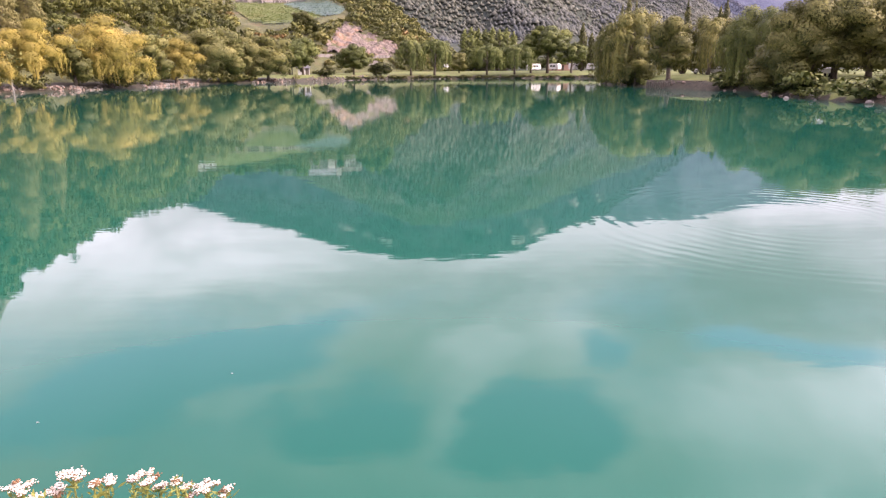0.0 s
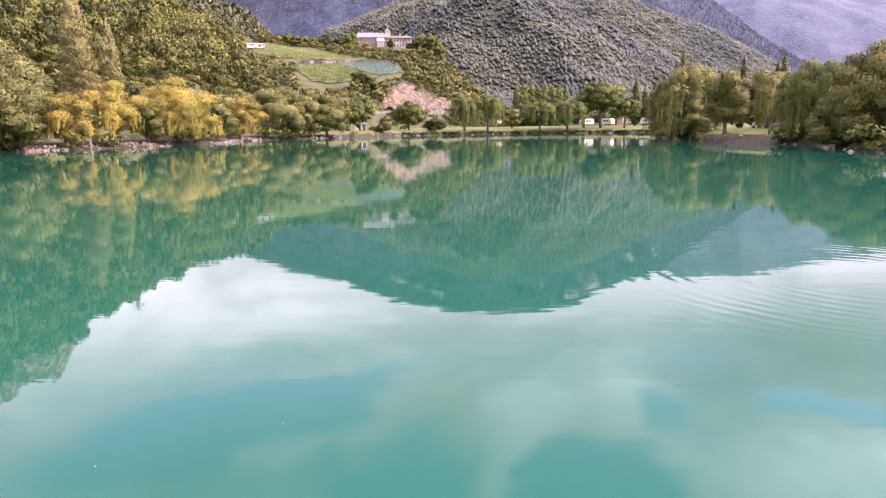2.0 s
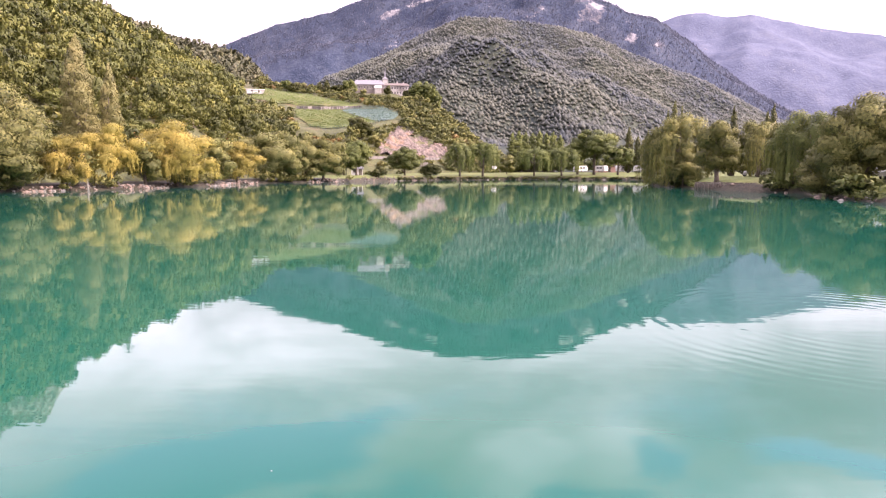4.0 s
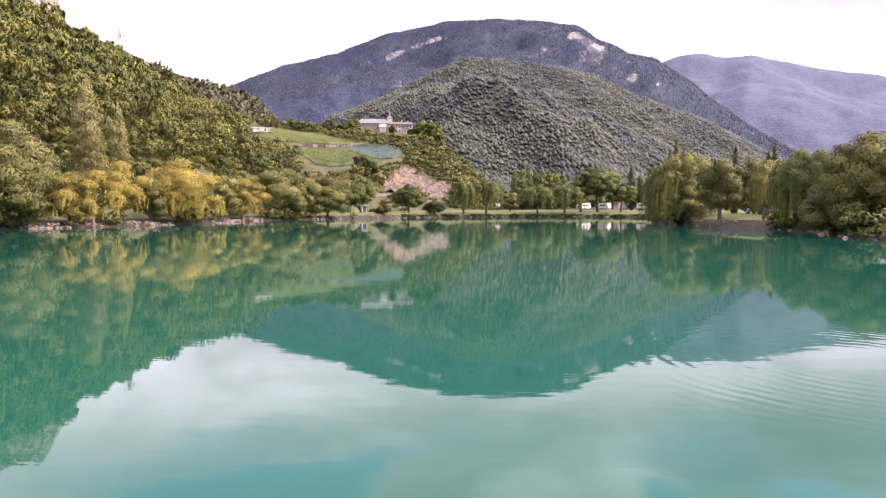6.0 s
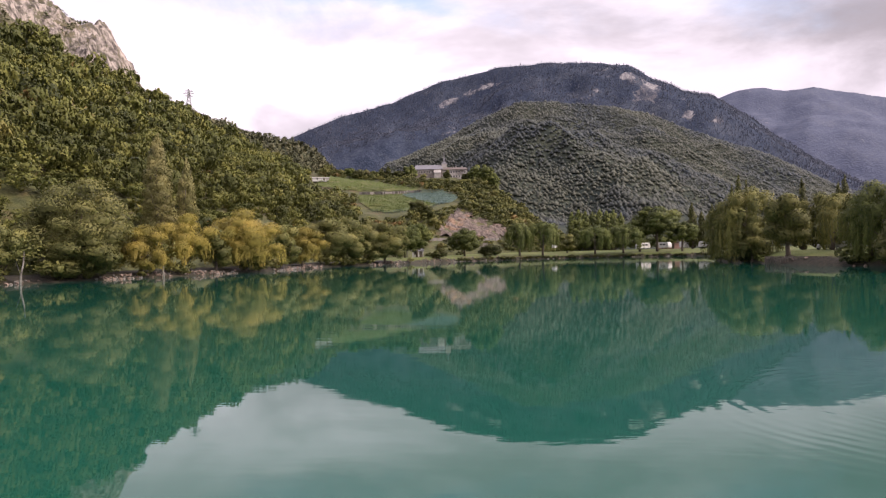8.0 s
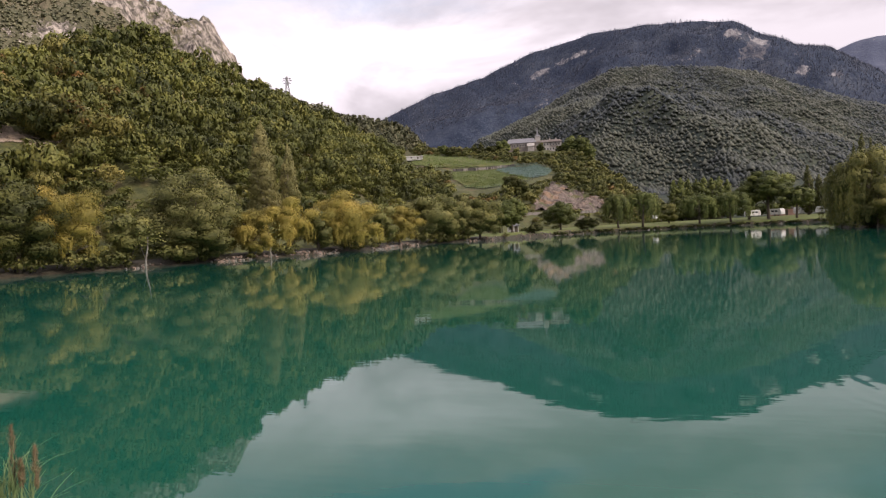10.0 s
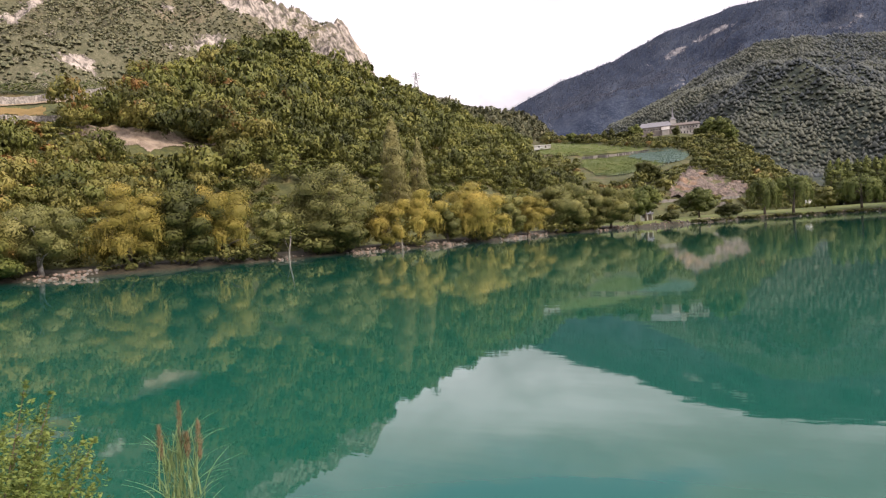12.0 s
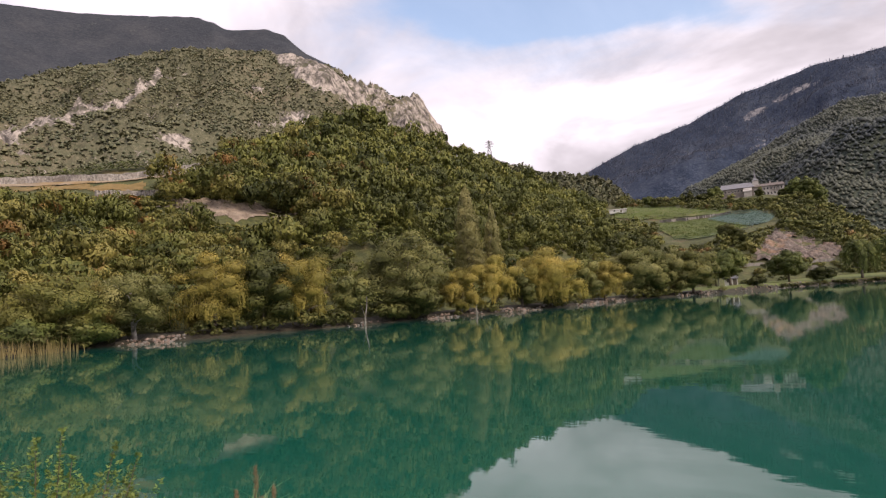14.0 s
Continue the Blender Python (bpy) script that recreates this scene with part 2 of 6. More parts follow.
M_ROCKY = mountain_rock("rocky_slope", (0.100, 0.102, 0.062), (0.172, 0.160, 0.102), (0.26, 0.205, 0.14), (0.07, 0.062, 0.057), (0.50, 0.44, 0.385), 4)
# Cloud shadow and the blue of distance are put into these base colours.
M_DARKMT = mountain_rock("cloud_shaded_forest", (0.040, 0.046, 0.056), (0.064, 0.069, 0.078), (0.080, 0.081, 0.086), (0.08, 0.08, 0.08), (0.12, 0.12, 0.12), 9)
M_BACKRIDGE = mountain_rock("ridge_forest", (0.045, 0.055, 0.035), (0.085, 0.092, 0.055), (0.11, 0.105, 0.07), (0.18, 0.16, 0.15), (0.34, 0.31, 0.29), 4)


def ground_material():
    m, nt, out = material("lake_ground")
    p = place(nt)
    grass = mix(nt, span(nt, grain(nt, p, 1.3, 5, 0.7), 0.3, 0.7), (0.062, 0.088, 0.016), (0.108, 0.132, 0.026))
    grass = mix(nt, span(nt, grain(nt, p, 0.09, 3), 0.48, 0.68, 0, 0.6), grass, (0.155, 0.145, 0.04))
    soil = mix(nt, span(nt, grain(nt, p, 2.5, 5), 0.35, 0.65), (0.018, 0.016, 0.010), (0.046, 0.038, 0.022))
    bare = mesh_value(nt, "bare")
    ragged = calc(nt, "ADD", bare, calc(nt, "MULTIPLY", calc(nt, "SUBTRACT", grain(nt, p, 0.5, 5), 0.5), 0.9))
    b = node(nt, "ShaderNodeBsdfPrincipled")
    put(nt, b.inputs["Base Color"], mix(nt, span(nt, ragged, 0.4, 0.6), grass, soil))
    b.inputs["Roughness"].default_value = 0.95
    put(nt, b.inputs["Normal"], bumped(nt, grain(nt, p, 4, 5), 0.6, 0.12))
    nt.links.new(b.outputs[0], out.inputs[0])
    return m


RINGS = (5.35, 9.8)


def water_material():
    """Still, milky turquoise lake water with a faint swell and one spreading set of rings."""
    m, nt, out = material("lake_water")
    p = place(nt)
    sp = node(nt, "ShaderNodeSeparateXYZ")
    nt.links.new(p, sp.inputs[0])
    dx, dy = calc(nt, "SUBTRACT", sp.outputs[0], RINGS[0]), calc(nt, "SUBTRACT", sp.outputs[1], RINGS[1])
    wob = calc(nt, "MULTIPLY", grain(nt, p, 0.7, 2), 0.35)
    r = calc(nt, "ADD", calc(nt, "SQRT", calc(nt, "ADD", calc(nt, "MULTIPLY", dx, dx), calc(nt, "MULTIPLY", dy, dy))), wob)
    env = calc(nt, "MULTIPLY", span(nt, r, 0.9, 1.9), span(nt, r, 2.9, 4.7, 1.0, 0.0))
    ring = calc(nt, "MULTIPLY", calc(nt, "SINE", calc(nt, "MULTIPLY", r, 25.0)), env)
    swell = grain(nt, stretched(nt, p, 0.45, 1.3, 1), 2.2, 3, 0.5)
    swell_far = grain(nt, stretched(nt, p, 0.25, 1.0, 1), 0.33, 2, 0.5)
    h = calc(nt, "ADD", calc(nt, "MULTIPLY", calc(nt, "MULTIPLY", ring, span(nt, grain(nt, p, 0.9, 3), 0.35, 0.62)), 0.00042), calc(nt, "MULTIPLY", swell, 0.0011))
    h = calc(nt, "ADD", h, calc(nt, "MULTIPLY", swell_far, 0.0035))
    b = node(nt, "ShaderNodeBsdfPrincipled")
    put(nt, b.inputs["Base Color"], mix(nt, span(nt, grain(nt, p, 0.02, 2), 0.35, 0.65), (0.005, 0.070, 0.045), (0.006, 0.080, 0.057)))
    b.inputs["Roughness"].default_value, b.inputs["IOR"].default_value = 0.019, 1.30
    b.inputs["Specular Tint"].default_value = (0.61, 1.0, 0.95, 1)
    put(nt, b.inputs["Normal"], bumped(nt, h, 1.0, 1.0))
    nt.links.new(b.outputs[0], out.inputs[0])
    return m


M_GROUND, M_WATER = ground_material(), water_material()


def cliff_material():
    """Pink-grey rock with upright streaks and rusty stains."""
    m, nt, out = material("cliff_rock")
    p = place(nt)
    streak = grain(nt, stretched(nt, p, 1, 1, 0.18), 0.55, 7, 0.7)
    col = mix(nt, span(nt, streak, 0.34, 0.66), dim((0.085, 0.066, 0.055)), dim((0.225, 0.178, 0.150)))
    col = mix(nt, span(nt, grain(nt, p, 0.09, 4), 0.52, 0.66, 0, 0.7), col, dim((0.30, 0.185, 0.11)))
    col = mix(nt, span(nt, grain(nt, stretched(nt, p, 1, 1, 1, 9, 3, 1), 0.22, 5, 0.7), 0.56, 0.64, 0, 0.85), col, dim((0.075, 0.085, 0.03)))
    b = node(nt, "ShaderNodeBsdfPrincipled")
    put(nt, b.inputs["Base Color"], col)
    b.inputs["Roughness"].default_value = 0.95
    put(nt, b.inputs["Normal"], bumped(nt, streak, 0.9, 1.2))
    nt.links.new(b.outputs[0], out.inputs[0])
    return m


M_CLIFF = cliff_material()


# ---- mesh helpers ----
def mesh_of(name, verts, faces, mat, smooth=False):
    """A mesh from a vertex array and one or more face arrays (rows of equal length)."""
    verts = np.asarray(verts, np.float32)
    if isinstance(faces, np.ndarray):
        faces = [faces]
    faces = [np.asarray(f, np.int32) for f in faces if len(f)]
    me = bpy.data.meshes.new(name)
    me.vertices.add(len(verts))
    me.vertices.foreach_set("co", verts.ravel())
    loops = np.concatenate([f.ravel() for f in faces])
    sizes = np.concatenate([np.full(len(f), f.shape[1]) for f in faces])
    me.loops.add(len(loops))
    me.loops.foreach_set("vertex_index", loops)
    me.polygons.add(len(sizes))
    me.polygons.foreach_set("loop_start", np.concatenate(([0], np.cumsum(sizes)[:-1])).astype(np.int32))
    me.polygons.foreach_set("use_smooth", np.full(len(sizes), smooth))
    me.update(calc_edges=True)
    me.materials.append(mat)
    return me


def rounded(me, normals):
    """Shades a crown as the rounded masses that its leaves stand on."""
    me.normals_split_custom_set_from_vertices(np.asarray(normals, np.float32))
    return me


def thing(name, me, label="", category="", group="", kind="", at=None):
    ob = new(name, me)
    if at is not None:
        ob.matrix_world = at
    return tagged(ob, label, category, group, kind)


def part(name, me, parent, label="", at=None):
    ob = new(name, me)
    ob.parent = parent
    if at is not None:
        ob.matrix_basis = at
    return tagged(ob, label)


def joined(pieces):
    """Several (verts, list of face arrays) as one."""
    vs, fs, k = [], [], 0
    for v, flist in pieces:
        vs.append(np.asarray(v, float))
        fs += [np.asarray(f) + k for f in flist if len(f)]
        k += len(v)
    sizes = sorted({f.shape[1] for f in fs})
    return np.concatenate(vs), [np.concatenate([f for f in fs if f.shape[1] == s]) for s in sizes]


def box(x0, y0, z0, x1, y1, z1):
    v = [(x, y, z) for z in (z0, z1) for x, y in ((x0, y0), (x1, y0), (x1, y1), (x0, y1))]
    return np.array(v, float), [np.array([(0, 3, 2, 1), (4, 5, 6, 7), (0, 1, 5, 4), (1, 2, 6, 5), (2, 3, 7, 6), (3, 0, 4, 7)])]


def tube(path, radii, n=7):
    """A round, tapered limb along a path."""
    path = np.asarray(path, float)
    v = []
    for i, p in enumerate(path):
        d = path[min(i + 1, len(path) - 1)] - path[max(i - 1, 0)]
        d = d / (np.linalg.norm(d) + 1e-9)
        a = np.cross(d, (0.31, 0.95, 0.05))
        a /= np.linalg.norm(a) + 1e-9
        b = np.cross(d, a)
        for k in range(n):
            w = 2 * math.pi * k / n
            v.append(p + radii[i] * (math.cos(w) * a + math.sin(w) * b))
    f = [(i * n + k, i * n + (k + 1) % n, (i + 1) * n + (k + 1) % n, (i + 1) * n + k) for i in range(len(path) - 1) for k in range(n)]
    caps = [np.array([list(range(n))[::-1]]), np.array([[(len(path) - 1) * n + k for k in range(n)]])]
    return np.array(v), [np.array(f)] + caps


def ball(c, r, nu=8, nv=5):
    """A rough closed ball (c centre, r three half-axes)."""
    v = [(0, 0, 1)] + [(math.cos(2 * math.pi * u / nu) * math.sin(math.pi * k / nv), math.sin(2 * math.pi * u / nu) * math.sin(math.pi * k / nv), math.cos(math.pi * k / nv))
                       for k in range(1, nv) for u in range(nu)] + [(0, 0, -1)]
    last = len(v) - 1
    q = [(1 + (k - 1) * nu + u, 1 + k * nu + u, 1 + k * nu + (u + 1) % nu, 1 + (k - 1) * nu + (u + 1) % nu) for k in range(1, nv - 1) for u in range(nu)]
    t = [(0, 1 + u, 1 + (u + 1) % nu) for u in range(nu)] + [(last, 1 + (nv - 2) * nu + (u + 1) % nu, 1 + (nv - 2) * nu + u) for u in range(nu)]
    return np.array(v) * np.asarray(r) + np.asarray(c), [np.array(t), np.array(q)]


def lattice(ix, iy, seed):
    n = (ix.astype(np.int64) * 374761393 + iy.astype(np.int64) * 668265263 + seed * 974711) & 0xFFFFFFFF
    n = ((n ^ (n >> 13)) * 1274126177) & 0xFFFFFFFF
    return ((n ^ (n >> 16)) & 0xFFFF) / 65535.0


def noise2(x, y, seed=0):
    """Smooth value noise, -1 to 1, on arrays."""
    x, y = np.asarray(x, float), np.asarray(y, float)
    ix, iy = np.floor(x), np.floor(y)
    u, v = x - ix, y - iy
    u, v = u * u * (3 - 2 * u), v * v * (3 - 2 * v)
    a, b = lattice(ix, iy, seed), lattice(ix + 1, iy, seed)
    c, d = lattice(ix, iy + 1, seed), lattice(ix + 1, iy + 1, seed)
    return 2 * (a + (b - a) * u + (c - a) * v + (a - b - c + d) * u * v) - 1


def fbm(x, y, octaves=4, seed=0, gain=0.5):
    s, a = 0, 1.0
    for k in range(octaves):
        s = s + a * noise2(x * 2 ** k + 17.3 * k, y * 2 ** k - 9.1 * k, seed + k)
        a *= gain
    return s


def smooth(x, lo, hi):
    t = np.clip((np.asarray(x, float) - lo) / (hi - lo), 0, 1)
    return t * t * (3 - 2 * t)


# ---- plan: shore line, ground height, ridges ----
SHORE = np.array([(-140, -60), (-75, 2), (-62, 14), (-61, 24), (-64, 33), (-62, 40), (-60, 47), (-56, 58), (-53, 72), (-49, 85), (-45.5, 97), (-46, 108), (-48, 122),
                  (-47, 135), (-42, 146), (-35, 160), (-26, 182), (-14, 200), (2, 212), (22, 221), (40, 214), (52, 204), (56, 185), (48, 160), (36, 140), (30, 124), (28, 113), (28, 103),
                  (29, 86), (31.5, 78), (33.5, 72), (30.5, 60), (28.5, 50), (30, 36), (33, 18), (26, 5), (12, 2.0), (4, 1.7), (-1, 1.6), (-5, 1.5), (-14, 0.8), (-30, -4), (-60, -40), (-120, -90)], float)


def shore_distance(x, y):
    """Metres from the water's edge: plus on land, minus on the lake."""
    x, y = np.asarray(x, float), np.asarray(y, float)
    best, inside = np.full(x.shape, 1e9), np.zeros(x.shape, bool)
    for a, b in zip(SHORE, np.roll(SHORE, -1, 0)):
        e = b - a
        t = np.clip(((x - a[0]) * e[0] + (y - a[1]) * e[1]) / (e @ e), 0, 1)
        best = np.minimum(best, np.hypot(x - a[0] - t * e[0], y - a[1] - t * e[1]))
        cross = (a[1] > y) != (b[1] > y)
        with np.errstate(divide="ignore", invalid="ignore"):
            inside ^= cross & (x < (b[0] - a[0]) * (y - a[1]) / (b[1] - a[1]) + a[0])
    return np.where(inside, -best, best)


def ground_z(x, y):
    x, y = np.asarray(x, float), np.asarray(y, float)
    d = shore_distance(x, y) + 0.5 * fbm(x * 0.25, y * 0.25, 3, 5) * smooth(np.hypot(x, y), 4, 20)
    far = smooth(y, 165, 195) * smooth(x, -45, -25)      # the far lawn climbs gently from a steep low bank
    rise = np.where(np.hypot(x, y) < 30, 0.9, 1.55 - 0.75 * smooth(-x, 30, 40) * smooth(175 - y, 0, 20))
    z = rise * (1 - np.exp(-d / (1.3 - 0.6 * far))) + far * 0.035 * np.clip(d, 0, 40) - far * 0.45 * (1 - np.exp(-np.maximum(d, 0)))
    return np.where(d > 0, z + 0.06 * fbm(x * 0.3, y * 0.3, 3, 9) * smooth(d, 0, 3), np.maximum(d * 0.5, -2.5))


def polar(az, r):
    a = np.radians(az)
    return np.stack([r * np.sin(a), r * np.cos(a)], -1)


class Ridge:
    """A slope that climbs from its foot to a crest. crest rows: bearing, angle at which the crest stands above the eye, distance; foot rows: bearing, distance, height."""

    def __init__(self, crest, foot, power=1.0, rough=0.0, wave=60.0, seed=3):
        self.crest, self.foot, self.power, self.rough, self.wave, self.seed = np.array(crest), np.array(foot), power, rough, wave, seed

    def at(self, az, s):
        """Bearing and share of the climb (0 foot, 1 crest, more: the far side): place."""
        az, s = np.asarray(az, float), np.asarray(s, float)
        rc = np.interp(az, self.crest[:, 0], self.crest[:, 2])
        hc = EYE + rc * np.tan(np.radians(np.interp(az, self.crest[:, 0], self.crest[:, 1])))
        rf, zf = np.interp(az, self.foot[:, 0], self.foot[:, 1]), np.interp(az, self.foot[:, 0], self.foot[:, 2])
        r = rf + (rc - rf) * s
        up = np.where(s <= 1, np.clip(s, 0, 1) ** self.power, 1 - 1.1 * np.maximum(s - 1, 0) ** 1.3)
        z = zf + (hc - zf) * up
        xy = polar(az, r)
        if self.rough:
            wild = self.rough * smooth(s, 0.0, 0.25) * (1 - 0.85 * smooth(s, 0.82, 1.0))
            n = fbm(xy[..., 0] / self.wave, xy[..., 1] / self.wave, 5, self.seed)
            z = z + wild * (hc - zf) * (n - 0.35 * np.abs(fbm(xy[..., 0] / self.wave * 1.7, xy[..., 1] / self.wave * 1.7, 4, self.seed + 40)))
        return np.concatenate([xy, z[..., None]], -1)

    bumps, bump_wave = 0.0, 8.0

    def skin(self, az, s):
        """The slope's surface with its small humps."""
        P = self.at(az, s)
        if self.bumps:
            x, y = P[..., 0] / self.bump_wave, P[..., 1] / self.bump_wave
            P[..., 2] += self.bumps * (noise2(x, y, 71) + 0.6 * noise2(x * 2.1, y * 2.1, 72)) * smooth(s, 0.02, 0.2)
        return P

    def build(self, name, az0, az1, na, ns, mat, label, category, bumps=0.0, bump_wave=8.0, rock=None, back=1.5, crags=None):
        self.bumps, self.bump_wave = bumps, bump_wave
        a = np.linspace(az0, az1, na)
        s = np.concatenate([np.linspace(0, 1, ns), np.linspace(1, back, 8)[1:]])
        A, S = np.meshgrid(a, s, indexing="ij")
        P = self.skin(A, S)
        if crags is not None:
            P[..., 2] += crags(A, S, P)
        ni, nj = A.shape
        i, j = np.meshgrid(np.arange(ni - 1), np.arange(nj - 1), indexing="ij")
        k = (i * nj + j).ravel()
        me = mesh_of(name, P.reshape(-1, 3), np.stack([k, k + nj, k + nj + 1, k + 1], 1), mat, True)
        if rock is not None:
            at = me.attributes.new("rock", "FLOAT", "POINT")
            at.data.foreach_set("value", rock(A, S, P).ravel().astype(np.float32))
        return thing(name, me, label, category, kind="structure")


# ---- large structure ----
def build_ground():
    az = np.concatenate([np.arange(-78, 46, 0.7), np.arange(46, 282, 6.0)])
    r = np.concatenate([np.linspace(0.0, 8, 24), np.geomspace(8.4, 42, 26), np.arange(43.5, 240, 1.6), np.geomspace(245, 4300, 30)])
    A, R = np.meshgrid(az, r, indexing="ij")
    xy = polar(A, R)
    z = ground_z(xy[..., 0], xy[..., 1])
    z = np.where(R > 1000, z - (R - 1000) * 0.002, z)
    P = np.concatenate([xy, z[..., None]], -1)
    ni, nj = A.shape
    i, j = np.meshgrid(np.arange(ni), np.arange(nj - 1), indexing="ij")
    k, k2 = (i * nj + j).ravel(), (((i + 1) % ni) * nj + j).ravel()
    me = mesh_of("ground", P.reshape(-1, 3), np.stack([k, k2, k2 + 1, k + 1], 1), M_GROUND, True)
    d = shore_distance(P[..., 0], P[..., 1])
    bare = 1.0 - 0.85 * smooth(d, 0.15, 0.8)
    left = smooth(-P[..., 0], 34, 44) * smooth(170 - P[..., 1], 0, 15)
    me.attributes.new("bare", "FLOAT", "POINT").data.foreach_set("value", np.maximum(np.maximum(bare, 1.0 * left), (1 - smooth(d, 0.7, 1.5)) * smooth(P[..., 1], 60, 100)).ravel().astype(np.float32))
    thing("ground", me, "grassy lake shore with bare soil at the water's edge", "ground", kind="structure")


def build_water():
    n = 96
    ring = [(210 * math.cos(2 * math.pi * k / n) - 10, 210 * math.sin(2 * math.pi * k / n) + 95, 0) for k in range(n)]
    v = np.array(ring + [(-10, 95, 0)], float)
    f = np.array([(k, (k + 1) % n, n) for k in range(n)])
    thing("water", mesh_of("water", v, f, M_WATER), "still milky turquoise lake water with mirror reflections", "water", kind="structure")


build_ground()
build_water()

HILL = Ridge([(-100, 8.0, 140), (-85, 9.6, 150), (-70, 10.5, 160), (-64.9, 11.45, 165), (-62.6, 12.0, 168), (-59.5, 12.4, 172), (-57, 12.6, 176), (-54.5, 12.6, 184), (-50, 13.4, 205), (-47.7, 14.0, 215), (-45.7, 15.0, 225),
              (-41.7, 15.3, 240), (-36.7, 14.0, 260), (-33, 12.1, 285), (-31.3, 11.3, 300), (-29.2, 10.4, 320), (-26.7, 9.35, 345), (-24.8, 8.4, 380), (-22.4, 7.3, 415), (-20.2, 6.5, 430), (-18.6, 5.9, 430), (-16, 4.4, 430), (-12, 1.0, 430), (-9, -0.5, 430)],
             [(-100, 72, 0.4), (-70, 76, 0.6), (-58, 86, 0.6), (-50, 92, 0.6), (-42, 95, 0.6), (-36, 104, 0.6), (-30, 118, 0.6), (-25, 132, 0.6), (-20, 172, 0.6), (-16, 190, 0.6), (-12, 215, 0.6), (-9, 225, 0.6)],
             0.95, 0.05, 45, 11)
CLOISTER_HILL = Ridge([(-26, 7.0, 440), (-22, 7.2, 440), (-19, 7.3, 440), (-16, 7.0, 440), (-13.5, 6.75, 430), (-11.6, 6.85, 425), (-9, 6.8, 420), (-7, 6.4, 410), (-5, 5.6, 390), (-3, 4.1, 360), (-1.3, 2.7, 335), (0.7, 1.3, 310), (3, -0.2, 300)],
                      [(-26, 200, 0.5), (-20, 190, 0.5), (-13, 195, 0.8), (-6, 228, 0.9), (0, 250, 0.9), (3, 262, 0.9)], 0.9, 0.02, 60, 23)
BACK_RIDGE = Ridge([(-36, 12.0, 560), (-32.4, 12.6, 570), (-30.5, 12.25, 575), (-29.3, 11.8, 580), (-28, 11.25, 580), (-26.4, 10.7, 590), (-24.6, 10.3, 590), (-22.4, 9.95, 600), (-21, 9.45, 590), (-19.7, 8.45, 585), (-18.8, 7.45, 580), (-17, 6.0, 570), (-14, 3.0, 560)],
                   [(-36, 380, 0), (-14, 420, 0)], 0.9, 0.03, 70, 31)
ROCK_MOUNTAIN = Ridge([(-110, 12, 900), (-85, 14.5, 900), (-74, 16.3, 920), (-69.5, 17.8, 940), (-64.7, 19.7, 960), (-59.8, 21.2, 980), (-54, 22.0, 1000), (-48.3, 21.85, 1000), (-45, 21.0, 980), (-42.5, 20.0, 960),
                       (-40.4, 19.1, 950), (-39, 18.45, 945), (-38.0, 18.1, 940), (-36.9, 18.3, 935), (-35.7, 17.2, 920), (-34.6, 15.2, 905), (-33.9, 13.4, 890), (-32, 9, 870), (-29, 3, 850)],
                      [(-110, 330, 20), (-60, 360, 40), (-45, 420, 40), (-29, 520, 20)], 1.05, 0.10, 150, 37)
DARK_MOUNTAIN = Ridge([(-110, 20, 2000), (-80, 22.4, 2000), (-69.4, 23.4, 2000), (-65.4, 23.5, 2000), (-55.7, 24.2, 1950), (-54, 23.9, 1900), (-53, 23.45, 1900), (-49.7, 23.6, 1850), (-48, 23.0, 1800), (-46.4, 21.7, 1750), (-43.4, 20.3, 1700), (-40, 18, 1700), (-34, 12, 1650)],
                      [(-110, 1000, 60), (-34, 1000, 60)], 1.0, 0.03, 400, 43)
MAIN_MOUNTAIN = Ridge([(-34, 5.0, 2700), (-27, 8.4, 2700), (-22.2, 10.39, 2700), (-17.8, 12.2, 2680), (-13.5, 13.2, 2650), (-9.1, 14.95, 2600), (-4.2, 16.0, 2550), (0.2, 16.15, 2500), (3.6, 15.8, 2480), (6.9, 15.3, 2460),
                       (7.8, 14.7, 2460), (8.6, 14.07, 2470), (11.1, 12.75, 2550), (13.4, 12.2, 2620), (16, 10.4, 2680), (17.7, 8.8, 2700), (20.6, 6.6, 2700), (23, 5.0, 2700), (27, 3.0, 2700), (38, 0.6, 2700)],
                      [(-34, 1500, 10), (0, 1350, 10), (38, 1600, 10)], 0.95, 0.11, 480, 51)
SPUR = Ridge([(-22, 2, 1500), (-17, 5.6, 1480), (-14, 7.8, 1450), (-12.1, 8.6, 1420), (-8.2, 10.3, 1400), (-5, 12.0, 1380), (-2.7, 12.9, 1370), (0.7, 12.9, 1370), (4, 12.4, 1400), (8.4, 11.5, 1450), (12, 9.6, 1500), (16, 7.7, 1550),
              (19, 6.1, 1600), (23.0, 3.9, 1650), (28, 1.8, 1700), (32, 0, 1700)], [(-22, 640, 2), (0, 620, 2), (32, 760, 2)], 0.9, 0.15, 240, 57)
FAR_RIDGE = Ridge([(6, 8, 4000), (11, 11.2, 4000), (14.2, 12.15, 4000), (16.0, 12.5, 4000), (17.2, 12.35, 4000), (18.5, 11.95, 4000), (20.5, 12.05, 4000), (22, 11.6, 4000), (24.4, 10.95, 4000), (29, 9.75, 4000), (34, 8.2, 4000), (44, 6.0, 4000), (60, 5, 4000)],
                  [(6, 2300, 5), (60, 2200, 5)], 0.95, 0.09, 600, 63)


def blob(A, E, a, e, wa, we):
    return np.exp(-((A - a) / wa) ** 2 - ((E - e) / we) ** 2)


def rise_of(P):
    return np.degrees(np.arctan2(P[..., 2] - EYE, np.hypot(P[..., 0], P[..., 1])))


